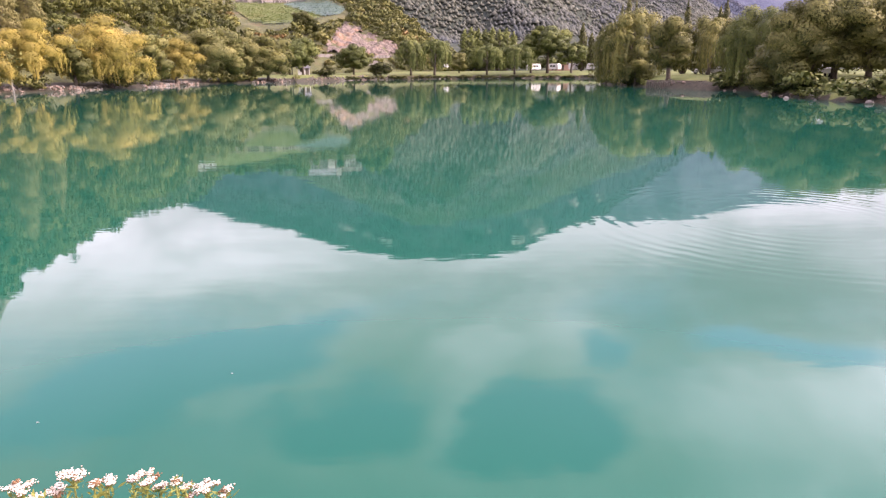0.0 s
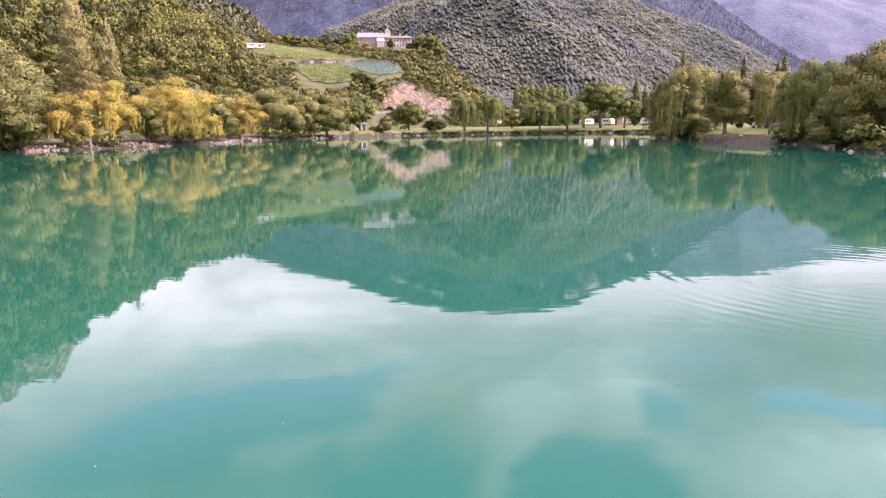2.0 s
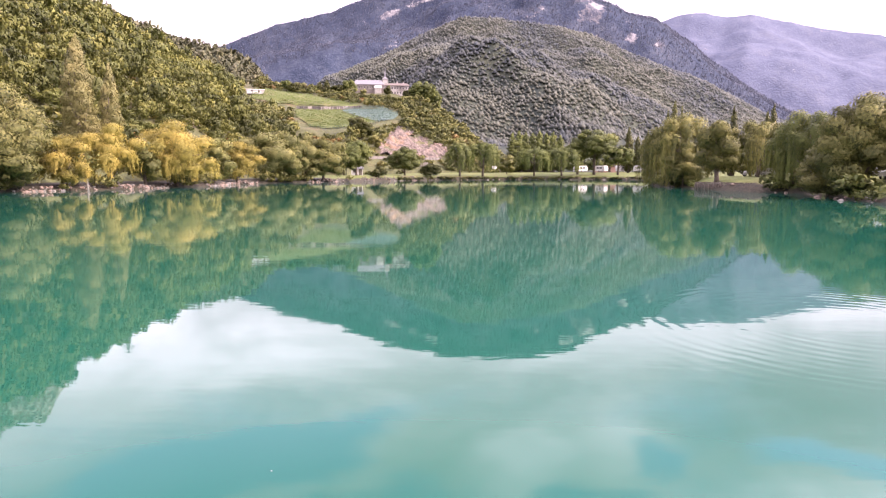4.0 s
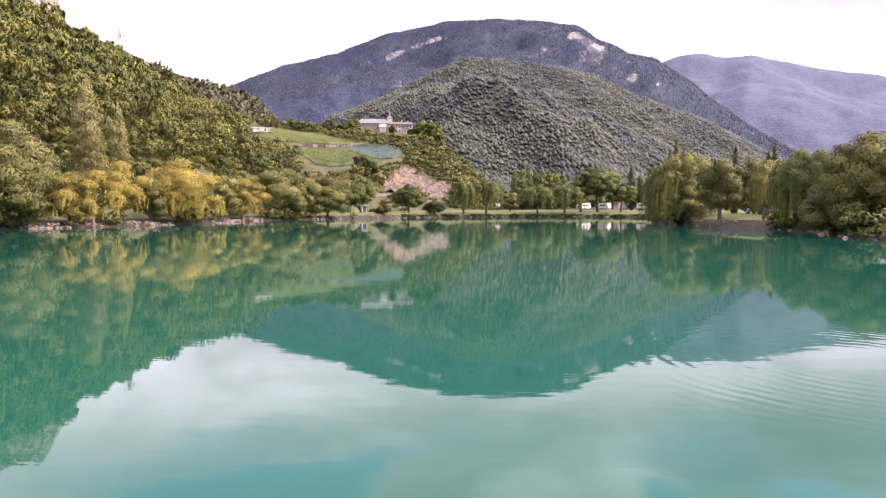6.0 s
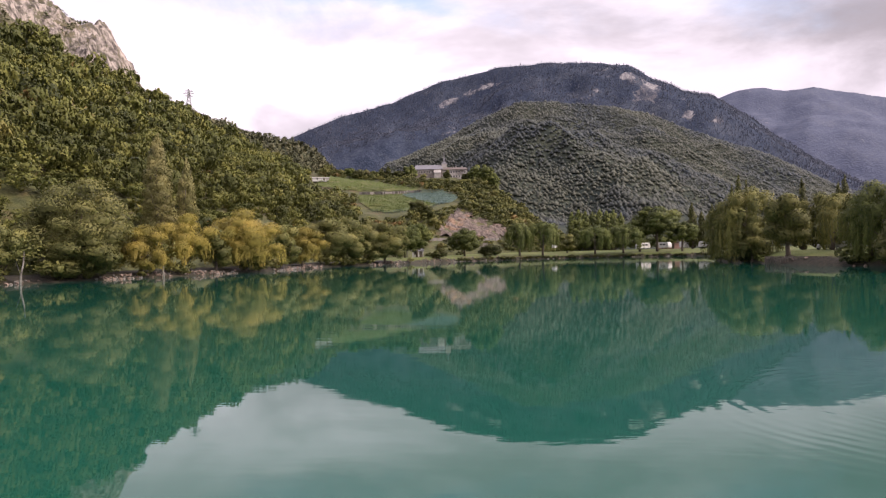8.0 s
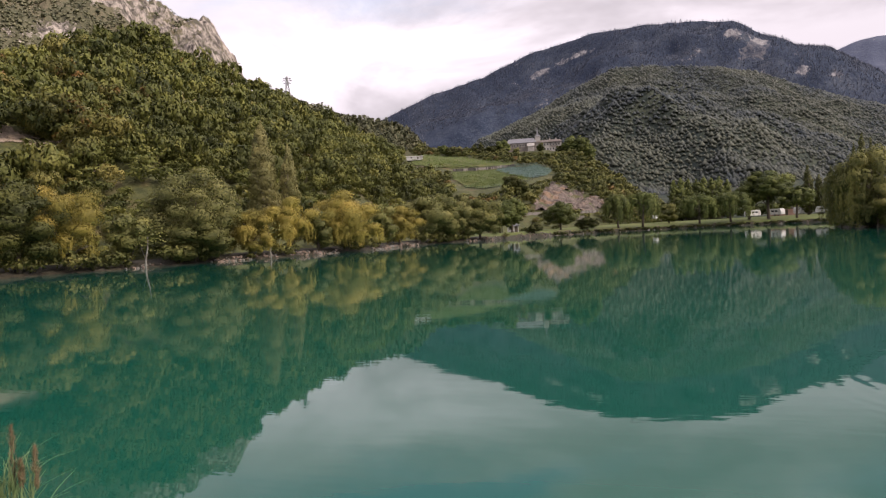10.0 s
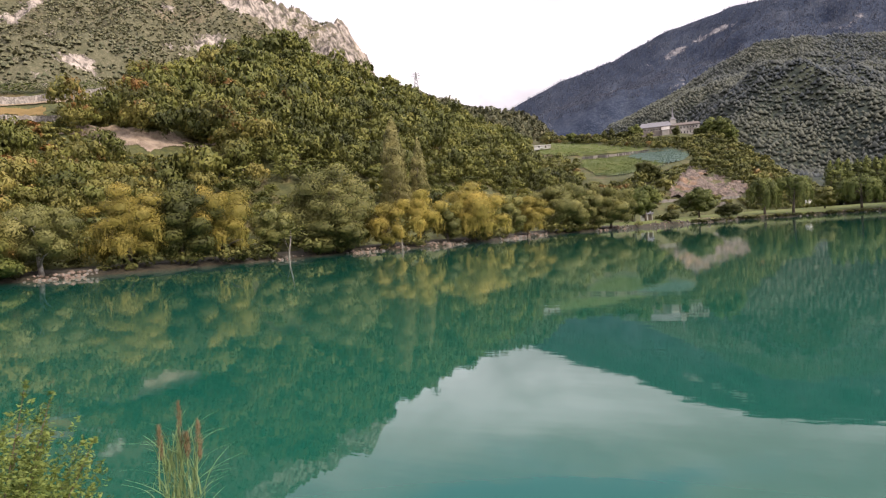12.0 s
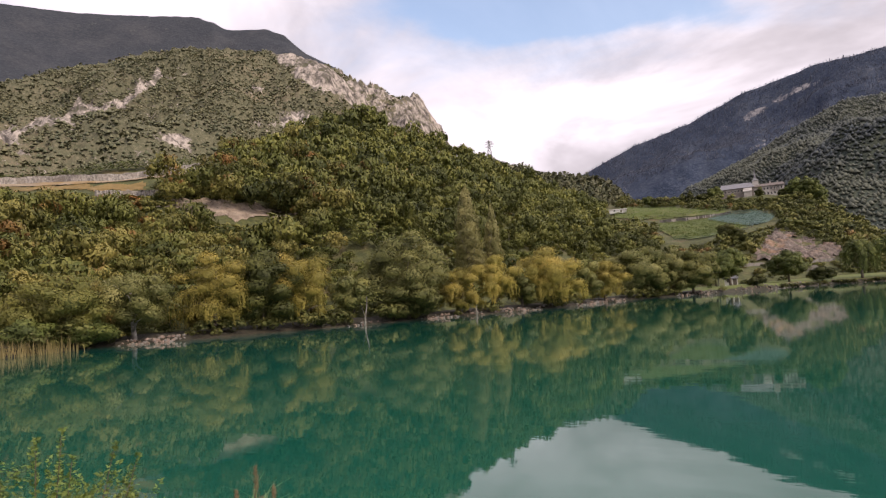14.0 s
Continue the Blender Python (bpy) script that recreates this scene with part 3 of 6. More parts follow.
def main_rock(A, S, P):
    """Pale cliff bands of the mountain: the great cliff by its shoulder, a slanting band, ledges and specks."""
    E = rise_of(P)
    n = 0.42 * fbm(P[..., 0] / 120, P[..., 1] / 120, 5, 81)
    m = 1.15 * blob(A, E, 8.4, 13.0, 1.1, 0.85) + 1.0 * blob(A, E, 6.9, 14.35, 0.9, 0.35) + 0.95 * blob(A, E, 4.2, 13.6, 0.45, 0.6) + 0.85 * blob(A, E, 3.2, 13.0, 0.9, 0.25)
    band = np.interp(A, (-9.4, -6.7, -4.2), (12.9, 13.95, 14.6))
    m = m + 0.85 * np.exp(-((E - band) / 0.26) ** 2) * smooth(A, -9.6, -9.0) * (1 - smooth(A, -4.6, -3.8)) + 0.6 * blob(A, E, -9.0, 12.8, 0.8, 0.5)
    m = m + 0.62 * np.exp(-((E - 10.62) / 0.10) ** 2) * smooth(A, -16, -14) * (1 - smooth(A, -8, -7)) + 0.8 * blob(A, E, -17.2, 10.8, 0.9, 0.22) + 0.6 * blob(A, E, -10.8, 12.2, 0.7, 0.5)
    m = m + 0.75 * blob(A, E, 11.5, 10.8, 0.5, 0.45) + 0.55 * blob(A, E, 13.6, 10.2, 0.9, 0.3)
    return np.clip(0.78 * m + n * 0.7, 0, 1)


def spur_rock(A, S, P):
    return np.clip(0.0 + 0.22 * fbm(P[..., 0] / 90, P[..., 1] / 90, 4, 83), 0, 1)


def rocky_rock(A, S, P):
    """Bare rock of the steep mountain: its whole outer shoulder, a slanting rib and outcrops in the scrub."""
    E = rise_of(P)
    n = 0.38 * fbm(P[..., 0] / 45, P[..., 1] / 45, 5, 85)
    edge = np.interp(A, (-50, -49, -47.7, -45.9, -45, -41.7, -41, -38), (22.5, 21.3, 20.1, 18.7, 18.1, 17.0, 15.6, 12.0))
    m = 0.95 * smooth(E - edge + 0.5 * fbm(A * 0.9, E * 0.9, 4, 7), -0.25, 0.6) * smooth(A, -50.5, -48.5)
    m = m + 1.1 * blob(A, E, -57.4, 14.6, 1.5, 0.6) + 1.0 * blob(A, E, -47.2, 16.2, 1.6, 0.75) + 0.5 * blob(A, E, -50.6, 18.8, 0.9, 0.4) + 0.6 * blob(A, E, -49.5, 14.5, 1.1, 0.45) + 0.5 * blob(A, E, -55.0, 13.5, 0.9, 0.25)
    line = np.interp(A, (-69, -66.6, -65.4, -64.6, -62.8, -60.4, -58.5), (14.2, 15.2, 15.8, 16.5, 16.75, 17.7, 19.6))      # a slanting rock rib
    m = m + 1.5 * np.exp(-((E - line + 0.35 * fbm(A * 1.6, E * 1.6, 4, 5)) / 0.33) ** 2) * smooth(A, -70.5, -69) * (1 - smooth(A, -58.6, -57.9)) + 0.5 * blob(A, E, -64.9, 15.0, 0.4, 1.0)
    return np.clip(0.02 + 0.85 * m + n * 0.9, 0, 1)


def rocky_crags(A, S, P):
    """Jagged spires along the outer shoulder, gullies over the rest of the face."""
    x, y = P[..., 0], P[..., 1]
    spire = (1 - np.abs(noise2(x / 26, y / 26, 101))) ** 2 + 0.6 * (1 - np.abs(noise2(x / 11, y / 11, 102))) ** 2
    side = np.degrees(np.arctan2(x, y))
    gully = np.abs(fbm(side * 0.55, P[..., 2] * 0.004, 4, 103))
    spire = spire + 0.3 * (1 - np.abs(noise2(x / 5, y / 5, 104))) ** 2 - 0.2
    return 13 * (spire - 0.8) * smooth(A, -47, -41) * smooth(S, 0.35, 0.7) * (1 - smooth(A, -34.5, -33)) - 5 * gully * smooth(S, 0.1, 0.4) * (1 - 0.8 * smooth(S, 0.85, 1.0))


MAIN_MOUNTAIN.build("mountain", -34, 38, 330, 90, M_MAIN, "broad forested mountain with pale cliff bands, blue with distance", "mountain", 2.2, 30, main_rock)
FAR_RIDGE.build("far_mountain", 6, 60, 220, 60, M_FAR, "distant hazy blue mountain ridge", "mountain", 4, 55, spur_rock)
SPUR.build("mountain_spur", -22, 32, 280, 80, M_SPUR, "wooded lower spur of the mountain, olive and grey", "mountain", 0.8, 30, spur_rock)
DARK_MOUNTAIN.build("shaded_mountain", -110, -34, 260, 60, M_DARKMT, "forested mountain shoulder, coloured dark as under cloud shadow", "mountain", 2.0, 30, spur_rock)
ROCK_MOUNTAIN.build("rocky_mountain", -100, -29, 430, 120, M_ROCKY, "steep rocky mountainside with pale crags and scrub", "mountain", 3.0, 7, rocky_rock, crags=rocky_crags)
BACK_RIDGE.build("wooded_ridge", -36, -14, 260, 60, M_BACKRIDGE, "wooded ridge behind the hillside", "hill", 2.6, 5, spur_rock)
HILL.build("hillside", -100, -9, 360, 90, M_SOIL, "steep hillside of dry grass and soil under woodland", "hill", 0.5, 6)
CLOISTER_HILL.build("cloister_hill", -26, 3, 240, 90, M_SOIL, "hill with terraced fields and scrub", "hill", 0.5, 6)


# ---- trees ----
def unit(v):
    return v / (np.linalg.norm(v, axis=-1, keepdims=True) + 1e-9)


def leaf_quads(p, normal, along, a, b):
    """One pointed leaf (four corners) at each place p: a half its length along, b half its width."""
    side = unit(np.cross(normal, along))
    along = unit(np.cross(side, normal))
    a, b = np.asarray(a)[:, None], np.asarray(b)[:, None]
    v = np.stack([p - along * a, p - side * b - along * a * 0.1, p + along * a, p + side * b - along * a * 0.1], 1).reshape(-1, 3)
    return v, [np.arange(len(v)).reshape(-1, 4)]


def leaf_tris(p, normal, along, a, b):
    """One pointed three-cornered spray of leaves at each place."""
    side = unit(np.cross(normal, along))
    along = unit(np.cross(side, normal))
    a, b = np.asarray(a)[:, None], np.asarray(b)[:, None]
    v = np.stack([p - along * a + side * b, p - along * a - side * b, p + along * a], 1).reshape(-1, 3)
    return v, [np.arange(len(v)).reshape(-1, 3)]


def lobe_points(rng, lobes, n, shell=0.72, lift=0.3):
    """Places and outward ways on the skin of a heap of lobes, more above than below, leaving out those buried in a neighbour; and each one's lobe."""
    lobes = np.asarray(lobes, float)
    w = (lobes[:, 3] * lobes[:, 5]) ** 0.9
    pick = rng.choice(len(lobes), int(n * 1.7), p=w / w.sum())
    d = unit(rng.normal(size=(len(pick), 3)) + (0, 0, lift))
    L = lobes[pick]
    p = L[:, :3] + d * L[:, 3:] * rng.uniform(shell, 1.1, (len(pick), 1))
    keep = np.ones(len(p), bool)
    for k, l in enumerate(lobes):
        keep &= (pick == k) | (np.linalg.norm((p - l[:3]) / l[3:], axis=1) > 0.75)
    idx = np.nonzero(keep)[0][:n]
    return p[idx], unit(d[idx] / L[idx, 3:]), pick[idx]


def lobe_normals(v, lobes, rng, jitter=0.20):
    """Outward ways of the lobe nearest to each vertex, with a share of the whole crown's."""
    lobes = np.asarray(lobes, float)
    best, n = np.full(len(v), 1e9), np.zeros((len(v), 3))
    for l in lobes:
        d = (v - l[:3]) / l[3:]
        q = np.linalg.norm(d, axis=1)
        take = q < best
        best[take], n[take] = q[take], unit(d / l[3:])[take]
    mid = (lobes[:, :3] * lobes[:, 3:4]).sum(0) / lobes[:, 3].sum()
    return unit(n * 1.0 + unit(v - mid) * 0.25 + rng.normal(size=v.shape) * jitter + (0, 0, 0.05))


def crown_lobes(rng, kind, h, r, base):
    """Puffs (centre and half-axes) of a crown from height base to h with radius r."""
    out = []
    tall = h - base
    if kind in ("poplar", "column", "cypress"):
        n = 46 if kind == "poplar" else 30
        for k in range(n):
            t = (k + 0.5) / n
            w = r * min(1, (t + 0.03) / 0.16) ** 0.6 * (1 - t ** (4.0 if kind == "column" else 2.0)) ** 0.65 * rng.uniform(0.8, 1.15)
            a = 2.4 * k + rng.normal() * 0.4
            out.append((math.cos(a) * w * 0.5, math.sin(a) * w * 0.5, base + tall * t * 0.96, w * 0.5 + 0.05 * r, w * 0.5 + 0.05 * r, tall * rng.uniform(0.05, 0.085)))
        return out
    if kind == "willow":
        n = int(min(28, max(14, 5.5 * r)))
        for k in range(n):
            u = 1.0 - 1.35 * (k + 0.5) / n
            a, q = 2.4 * k + rng.normal() * 0.35, math.sqrt(max(0.0, 1 - u * u))
            far = rng.uniform(0.6, 0.9)
            w = r * rng.uniform(1.1, 1.7) / math.sqrt(n)
            out.append((math.cos(a) * q * r * far, math.sin(a) * q * r * far, base + tall * (0.56 + 0.42 * u * far + 0.02 * rng.normal()), w, w, min(w, tall * 0.15)))
        return out
    out.append((0, 0, base + tall * 0.5, r * 0.45, r * 0.45, tall * 0.34))
    n = int(min(30, max(13, 5.5 * r)))
    for k in range(n):
        u = 1.0 - 1.9 * (k + 0.5) / n
        a, q = 2.4 * k + rng.normal() * 0.45, math.sqrt(1 - u * u)
        far = rng.uniform(0.5, 0.86)
        w = r * rng.uniform(1.15, 1.9) / math.sqrt(n)
        out.append((math.cos(a) * q * r * far, math.sin(a) * q * r * far, base + tall * (0.5 + 0.5 * u * far), w, w, w * rng.uniform(0.6, 0.85) * min(1.4, math.sqrt(tall / 2 / r))))
    return out


def crown_mesh(rng, kind, h, r, base, leaf, n, mat, hang=0.0):
    """A crown of single leaf sprays on puffs with gaps between them; with hang, tresses of rods fall from the outer puffs."""
    lobes = np.array(crown_lobes(rng, kind, h, r, base))
    upright = kind in ("poplar", "column", "cypress")
    p, out, which = lobe_points(rng, lobes, int(n * (0.65 if kind == "willow" else 1.0)), 0.66, 0.1 if upright else 0.4)
    k = len(p)
    along = rng.normal(size=(k, 3))
    if upright:
        along = np.array([0, 0, 1.0]) + rng.normal(size=(k, 3)) * 0.35 + out * 0.3
    elif hang:
        along = np.array([0, 0, -0.8]) + rng.normal(size=(k, 3)) * 0.5 + out * 0.6
    size = leaf * rng.uniform(0.6, 1.35, k)
    shade = rng.normal(size=len(lobes)) * 0.16
    tone, wide = shade[which], size * (0.4 if hang else 0.6)
    if hang:
        outer = [i for i, l in enumerate(lobes) if math.hypot(l[0], l[1]) > 0.32 * r and (kind == "willow" or l[2] < base + 0.5 * (h - base))]
        each = max(30, int(n * (0.5 if kind == "willow" else 0.14) / max(1, len(outer) * 2)))
        ps, os_, al, sz, tn = [p], [out], [along], [size], [tone]
        for i in outer * 2:
            l = lobes[i]
            way = unit(np.array([l[0], l[1], 0.0]) + rng.normal(size=3) * (0.5, 0.5, 0) * l[3])
            top = l[:3] + way * l[3] * rng.uniform(0.3, 0.9)
            drop = (top[2] - base * 0.6) * min(1.0, hang * rng.uniform(0.6, 1.6))
            half = l[3] * rng.uniform(0.25, 0.55)
            rod = rng.normal(size=(9, 2)) * half                 # rods of one tress
            t = rng.uniform(0, 1, each) ** 0.8
            q = rod[rng.integers(0, 9, each)] * (1 - 0.35 * t)[:, None] + rng.normal(size=(each, 2)) * leaf * 0.35
            c = np.stack([top[0] + q[:, 0] + way[0] * 0.35 * half * np.sqrt(t), top[1] + q[:, 1] + way[1] * 0.35 * half * np.sqrt(t), top[2] - drop * t * rng.uniform(0.85, 1.05, each)], 1)
            o = unit(np.concatenate([q / half + way[:2] * 0.9, np.full((each, 1), 0.15)], 1))
            ok = c[:, 2] > 0.12
            ps.append(c[ok]), os_.append(o[ok]), al.append(np.array([0, 0, -1.0]) + rng.normal(size=(ok.sum(), 3)) * 0.22)
            sz.append(leaf * rng.uniform(0.7, 1.3, ok.sum())), tn.append(np.full(ok.sum(), shade[i] + rng.normal() * 0.08))
        p, out, along, size, tone = (np.concatenate(a) for a in (ps, os_, al, sz, tn))
        wide = size * 0.38
    v, f = leaf_tris(p, unit(out + rng.normal(size=out.shape) * 0.28), along, size, wide)
    mid = np.array([0, 0, base + (h - base) * 0.5])
    whole = unit((p - mid) / (r, r, (h - base) * 0.5))
    nrm = unit(np.repeat(out + whole * (0.9 if upright else 0.3), 3, 0) + rng.normal(size=v.shape) * 0.18)
    tone = np.repeat(np.clip(tone, -0.35, 0.4), 3)
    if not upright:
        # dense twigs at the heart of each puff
        # opaque core of each puff, leaf colour darkened to paint in inner shade
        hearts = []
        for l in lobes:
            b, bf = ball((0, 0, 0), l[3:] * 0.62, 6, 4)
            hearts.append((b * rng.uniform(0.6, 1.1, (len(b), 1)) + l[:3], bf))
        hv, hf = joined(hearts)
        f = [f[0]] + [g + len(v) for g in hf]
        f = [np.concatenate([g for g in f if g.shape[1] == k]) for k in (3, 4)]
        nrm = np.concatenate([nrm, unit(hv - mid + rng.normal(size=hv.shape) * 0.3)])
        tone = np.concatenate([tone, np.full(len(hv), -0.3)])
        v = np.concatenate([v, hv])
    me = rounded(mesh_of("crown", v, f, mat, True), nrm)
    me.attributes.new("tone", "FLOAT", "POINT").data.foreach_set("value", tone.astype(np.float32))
    return me


def trunk_mesh(rng, h, r, base, mat, girth):
    lean = rng.normal(size=2) * 0.03 * h
    path = [(0, 0, -0.4), (lean[0] * 0.15, lean[1] * 0.15, base * 0.5), (lean[0] * 0.5, lean[1] * 0.5, base + (h - base) * 0.25), (lean[0], lean[1], base + (h - base) * 0.72)]
    pieces = [tube(path, [girth * 1.25, girth, girth * 0.75, girth * 0.2])]
    for k in range(5):
        a = rng.uniform(0, 2 * math.pi)
        z0 = base * rng.uniform(0.7, 1.0) + (h - base) * 0.1 * k
        s = np.array([lean[0] * 0.4, lean[1] * 0.4, z0])
        e = s + np.array([math.cos(a) * r * 0.6, math.sin(a) * r * 0.6, (h - base) * rng.uniform(0.18, 0.35)])
        pieces.append(tube([s, (s + e) / 2 + (0, 0, 0.1 * r), e], [girth * 0.45, girth * 0.3, girth * 0.08], 5))
    v, f = joined(pieces)
    return mesh_of("trunk", v, f, mat, True)


TREE_KINDS = {
    # shape, leaves, leaf half-length, leaves per m2 of skin, crown base share, hang, bark, label, category
    "yellow": ("mop", M_LEAF_YELLOW, 0.15, 5.0, 0.0, 0.5, M_BARK, "weeping willow with golden yellow autumn foliage by the water", "willow"),
    "yellowish": ("mop", M_LEAF_WILLOW, 0.16, 5.0, 0.0, 0.7, M_BARK, "low yellow-green willow bush over the water", "willow"),
    "willow": ("willow", M_LEAF_WILLOW, 0.18, 5.0, 0.06, 0.85, M_BARK, "green weeping willow hanging down to the lake shore", "willow"),
    "lawn_willow": ("willow", M_LEAF_GREEN, 0.18, 5.0, 0.24, 0.75, M_BARK, "weeping willow with a clear trunk on the shore lawn", "willow"),
    "willow_dark": ("willow", M_LEAF_GREEN, 0.16, 5.0, 0.04, 0.9, M_BARK, "dark green weeping willow hanging over the water", "willow"),
    "olive": ("round", M_LEAF_OLIVE, 0.17, 5.0, 0.0, 0.0, M_BARK, "dense olive green tree at the lake edge", "tree"),
    "pale": ("round", M_LEAF_PALE, 0.16, 5.0, 0.0, 0.0, M_BARK, "pale grey-green willow tree leaning over the shore", "tree"),
    "golden": ("round", M_LEAF_WILLOW, 0.16, 5.0, 0.0, 0.0, M_BARK, "tall tree with yellowing olive foliage on the shore", "tree"),
    "mixed": ("round", M_THICKET, 0.17, 5.0, 0.0, 0.0, M_BARK, "bushy tree turning orange and brown among green", "tree"),
    "birch": ("round", M_LEAF_PALE, 0.15, 5.0, 0.0, 0.0, M_BARK_PALE, "light green birch with fine foliage by the shore", "tree"),
    "green": ("round", M_LEAF_GREEN, 0.18, 5.0, 0.06, 0.0, M_BARK, "leafy green tree on the shore", "tree"),
    "lawn_tree": ("round", M_LEAF_GREEN, 0.18, 5.0, 0.26, 0.0, M_BARK, "broad green tree with a clear trunk on the far lawn", "tree"),
    "dark": ("round", M_LEAF_DARK, 0.18, 5.0, 0.0, 0.0, M_BARK, "dark green broadleaf tree down to the water", "tree"),
    "poplar": ("poplar", M_LEAF_POPLAR, 0.135, 5.0, 0.06, 0.0, M_BARK, "tall slender columnar poplar", "poplar"),
    "column": ("column", M_LEAF_GREEN, 0.18, 5.0, 0.10, 0.0, M_BARK, "dense green columnar poplar in a row", "poplar"),
    "cypress": ("cypress", M_LEAF_DARK, 0.18, 5.0, 0.03, 0.0, M_BARK, "narrow dark green columnar tree", "tree"),
}
TREES = [
    (-44.8, 402.5, 57.6, 6.0, "green"),
    (-38.6, 403.2, 59.0, 6.3, "green"),
    (-33.4, 403.6, 54.8, 4.2, "green"),
    (-50.1, 401.9, 52.7, 3.5, "dark"),
    (-62.8, 400.1, 54.4, 2.8, "dark"),
    (-98.3, 392.9, 57.5, 3.2, "cypress"),
    (-102.3, 391.9, 56.4, 2.8, "cypress"),
    (-84.9, 396.0, 58.0, 4.9, "green"),
    (-91.7, 394.5, 55.2, 4.9, "dark"),
    (-106.6, 390.7, 52.9, 3.5, "green"),
    (-116.3, 388.0, 56.1, 4.2, "dark"),
    (-121.0, 386.5, 57.3, 3.5, "green"),
    (-51.8, 256.8, 24.9, 4.6, "dark"),
    (-49.0, 257.4, 21.8, 3.6, "dark"),
    (-62.9, 25.3, 2.7, 2.3, "green"),
    (-64.7, 28.4, 7.0, 4.8, "mixed"),
    (-63.7, 30.2, 2.5, 3.1, "green"),
    (-64.9, 36.2, 8.3, 4.1, "birch"),
    (-62.2, 43.8, 9.4, 4.3, "yellow"),
    (-60.6, 49.2, 9.0, 4.5, "dark"),
    (-59.2, 53.5, 9.6, 3.9, "yellow"),
    (-56.9, 59.5, 7.0, 2.4, "olive"),
    (-55.5, 69.6, 12.0, 6.6, "pale"),
    (-52.6, 77.1, 7.3, 3.5, "yellow"),
    (-66.2, 102.2, 23.9, 3.1, "poplar"),
    (-64.9, 109.0, 20.6, 2.1, "poplar"),
    (-50.8, 84.6, 9.4, 4.0, "yellow"),
    (-47.0, 95.2, 9.7, 6.2, "yellow"),
    (-49.1, 90.0, 7.1, 2.8, "olive"),
    (-48.5, 122.7, 8.6, 4.9, "yellow"),
    (-47.0, 108.4, 8.6, 3.5, "olive"),
    (-47.1, 139.0, 11.2, 6.9, "pale"),
    (-54.6, 68.5, 5.7, 5.1, "olive"),
    (-46.5, 141.8, 11.7, 6.1, "olive"),
    (-42.9, 148.4, 11.0, 5.2, "pale"),
    (-39.6, 153.4, 10.6, 6.2, "olive"),
    (-36.5, 176.9, 11.8, 4.6, "green"),
    (-39.3, 174.0, 9.1, 3.9, "green"),
    (-26.3, 200.5, 10.4, 5.3, "green"),
    (-30.1, 175.6, 3.6, 2.5, "dark"),
    (-18.1, 196.7, 5.0, 3.4, "dark"),
    (-9.6, 206.2, 11.3, 4.5, "lawn_willow"),
    (-2.5, 211.4, 11.9, 5.3, "lawn_willow"),
    (5.9, 235.5, 8.5, 4.1, "olive"),
    (14.6, 220.8, 10.5, 5.8, "lawn_willow"),
    (24.0, 223.5, 10.9, 5.9, "lawn_willow"),
    (31.0, 236.3, 14.3, 5.2, "lawn_tree"),
    (36.2, 232.2, 17.8, 8.8, "lawn_tree"),
    (43.0, 225.1, 11.7, 5.2, "lawn_tree"),
    (9.5, 284.3, 19.3, 2.9, "column"),
    (12.3, 285.2, 20.3, 2.9, "column"),
    (15.2, 286.2, 19.8, 2.9, "column"),
    (18.2, 287.2, 19.3, 2.9, "column"),
    (21.2, 288.1, 20.4, 2.9, "column"),
    (24.2, 289.1, 19.6, 2.9, "column"),
    (27.2, 290.1, 20.2, 2.9, "column"),
    (30.2, 290.3, 18.4, 2.9, "column"),
    (51.5, 250.3, 19.1, 2.5, "cypress"),
    (54.4, 248.2, 15.8, 2.2, "cypress"),
    (57.4, 246.0, 17.7, 2.5, "cypress"),
    (39.0, 160.4, 12.0, 1.4, "cypress"),
    (43.7, 161.1, 19.3, 2.0, "cypress"),
    (45.0, 159.8, 17.8, 1.6, "cypress"),
    (43.7, 167.0, 17.6, 1.5, "cypress"),
    (49.9, 140.0, 15.9, 1.5, "cypress"),
    (54.0, 133.6, 14.3, 1.2, "cypress"),
    (54.7, 132.5, 15.3, 1.5, "cypress"),
    (28.8, 103.0, 11.2, 5.0, "willow"),
    (29.0, 118.2, 9.1, 2.9, "yellowish"),
    (28.6, 99.6, 5.9, 3.1, "yellowish"),
    (30.1, 89.4, 10.1, 2.5, "golden"),
    (39.3, 99.5, 9.7, 4.4, "willow"),
    (34.1, 72.9, 8.6, 3.3, "willow_dark"),
    (33.9, 76.2, 7.5, 2.6, "willow_dark"),
    (31.8, 64.1, 5.1, 2.8, "olive"),
    (31.2, 58.7, 6.7, 2.9, "olive"),
    (31.2, 58.5, 8.6, 3.2, "golden"),
    (34.1, 58.6, 9.3, 4.6, "golden"),
    (35.9, 56.7, 9.2, 3.9, "golden"),
]


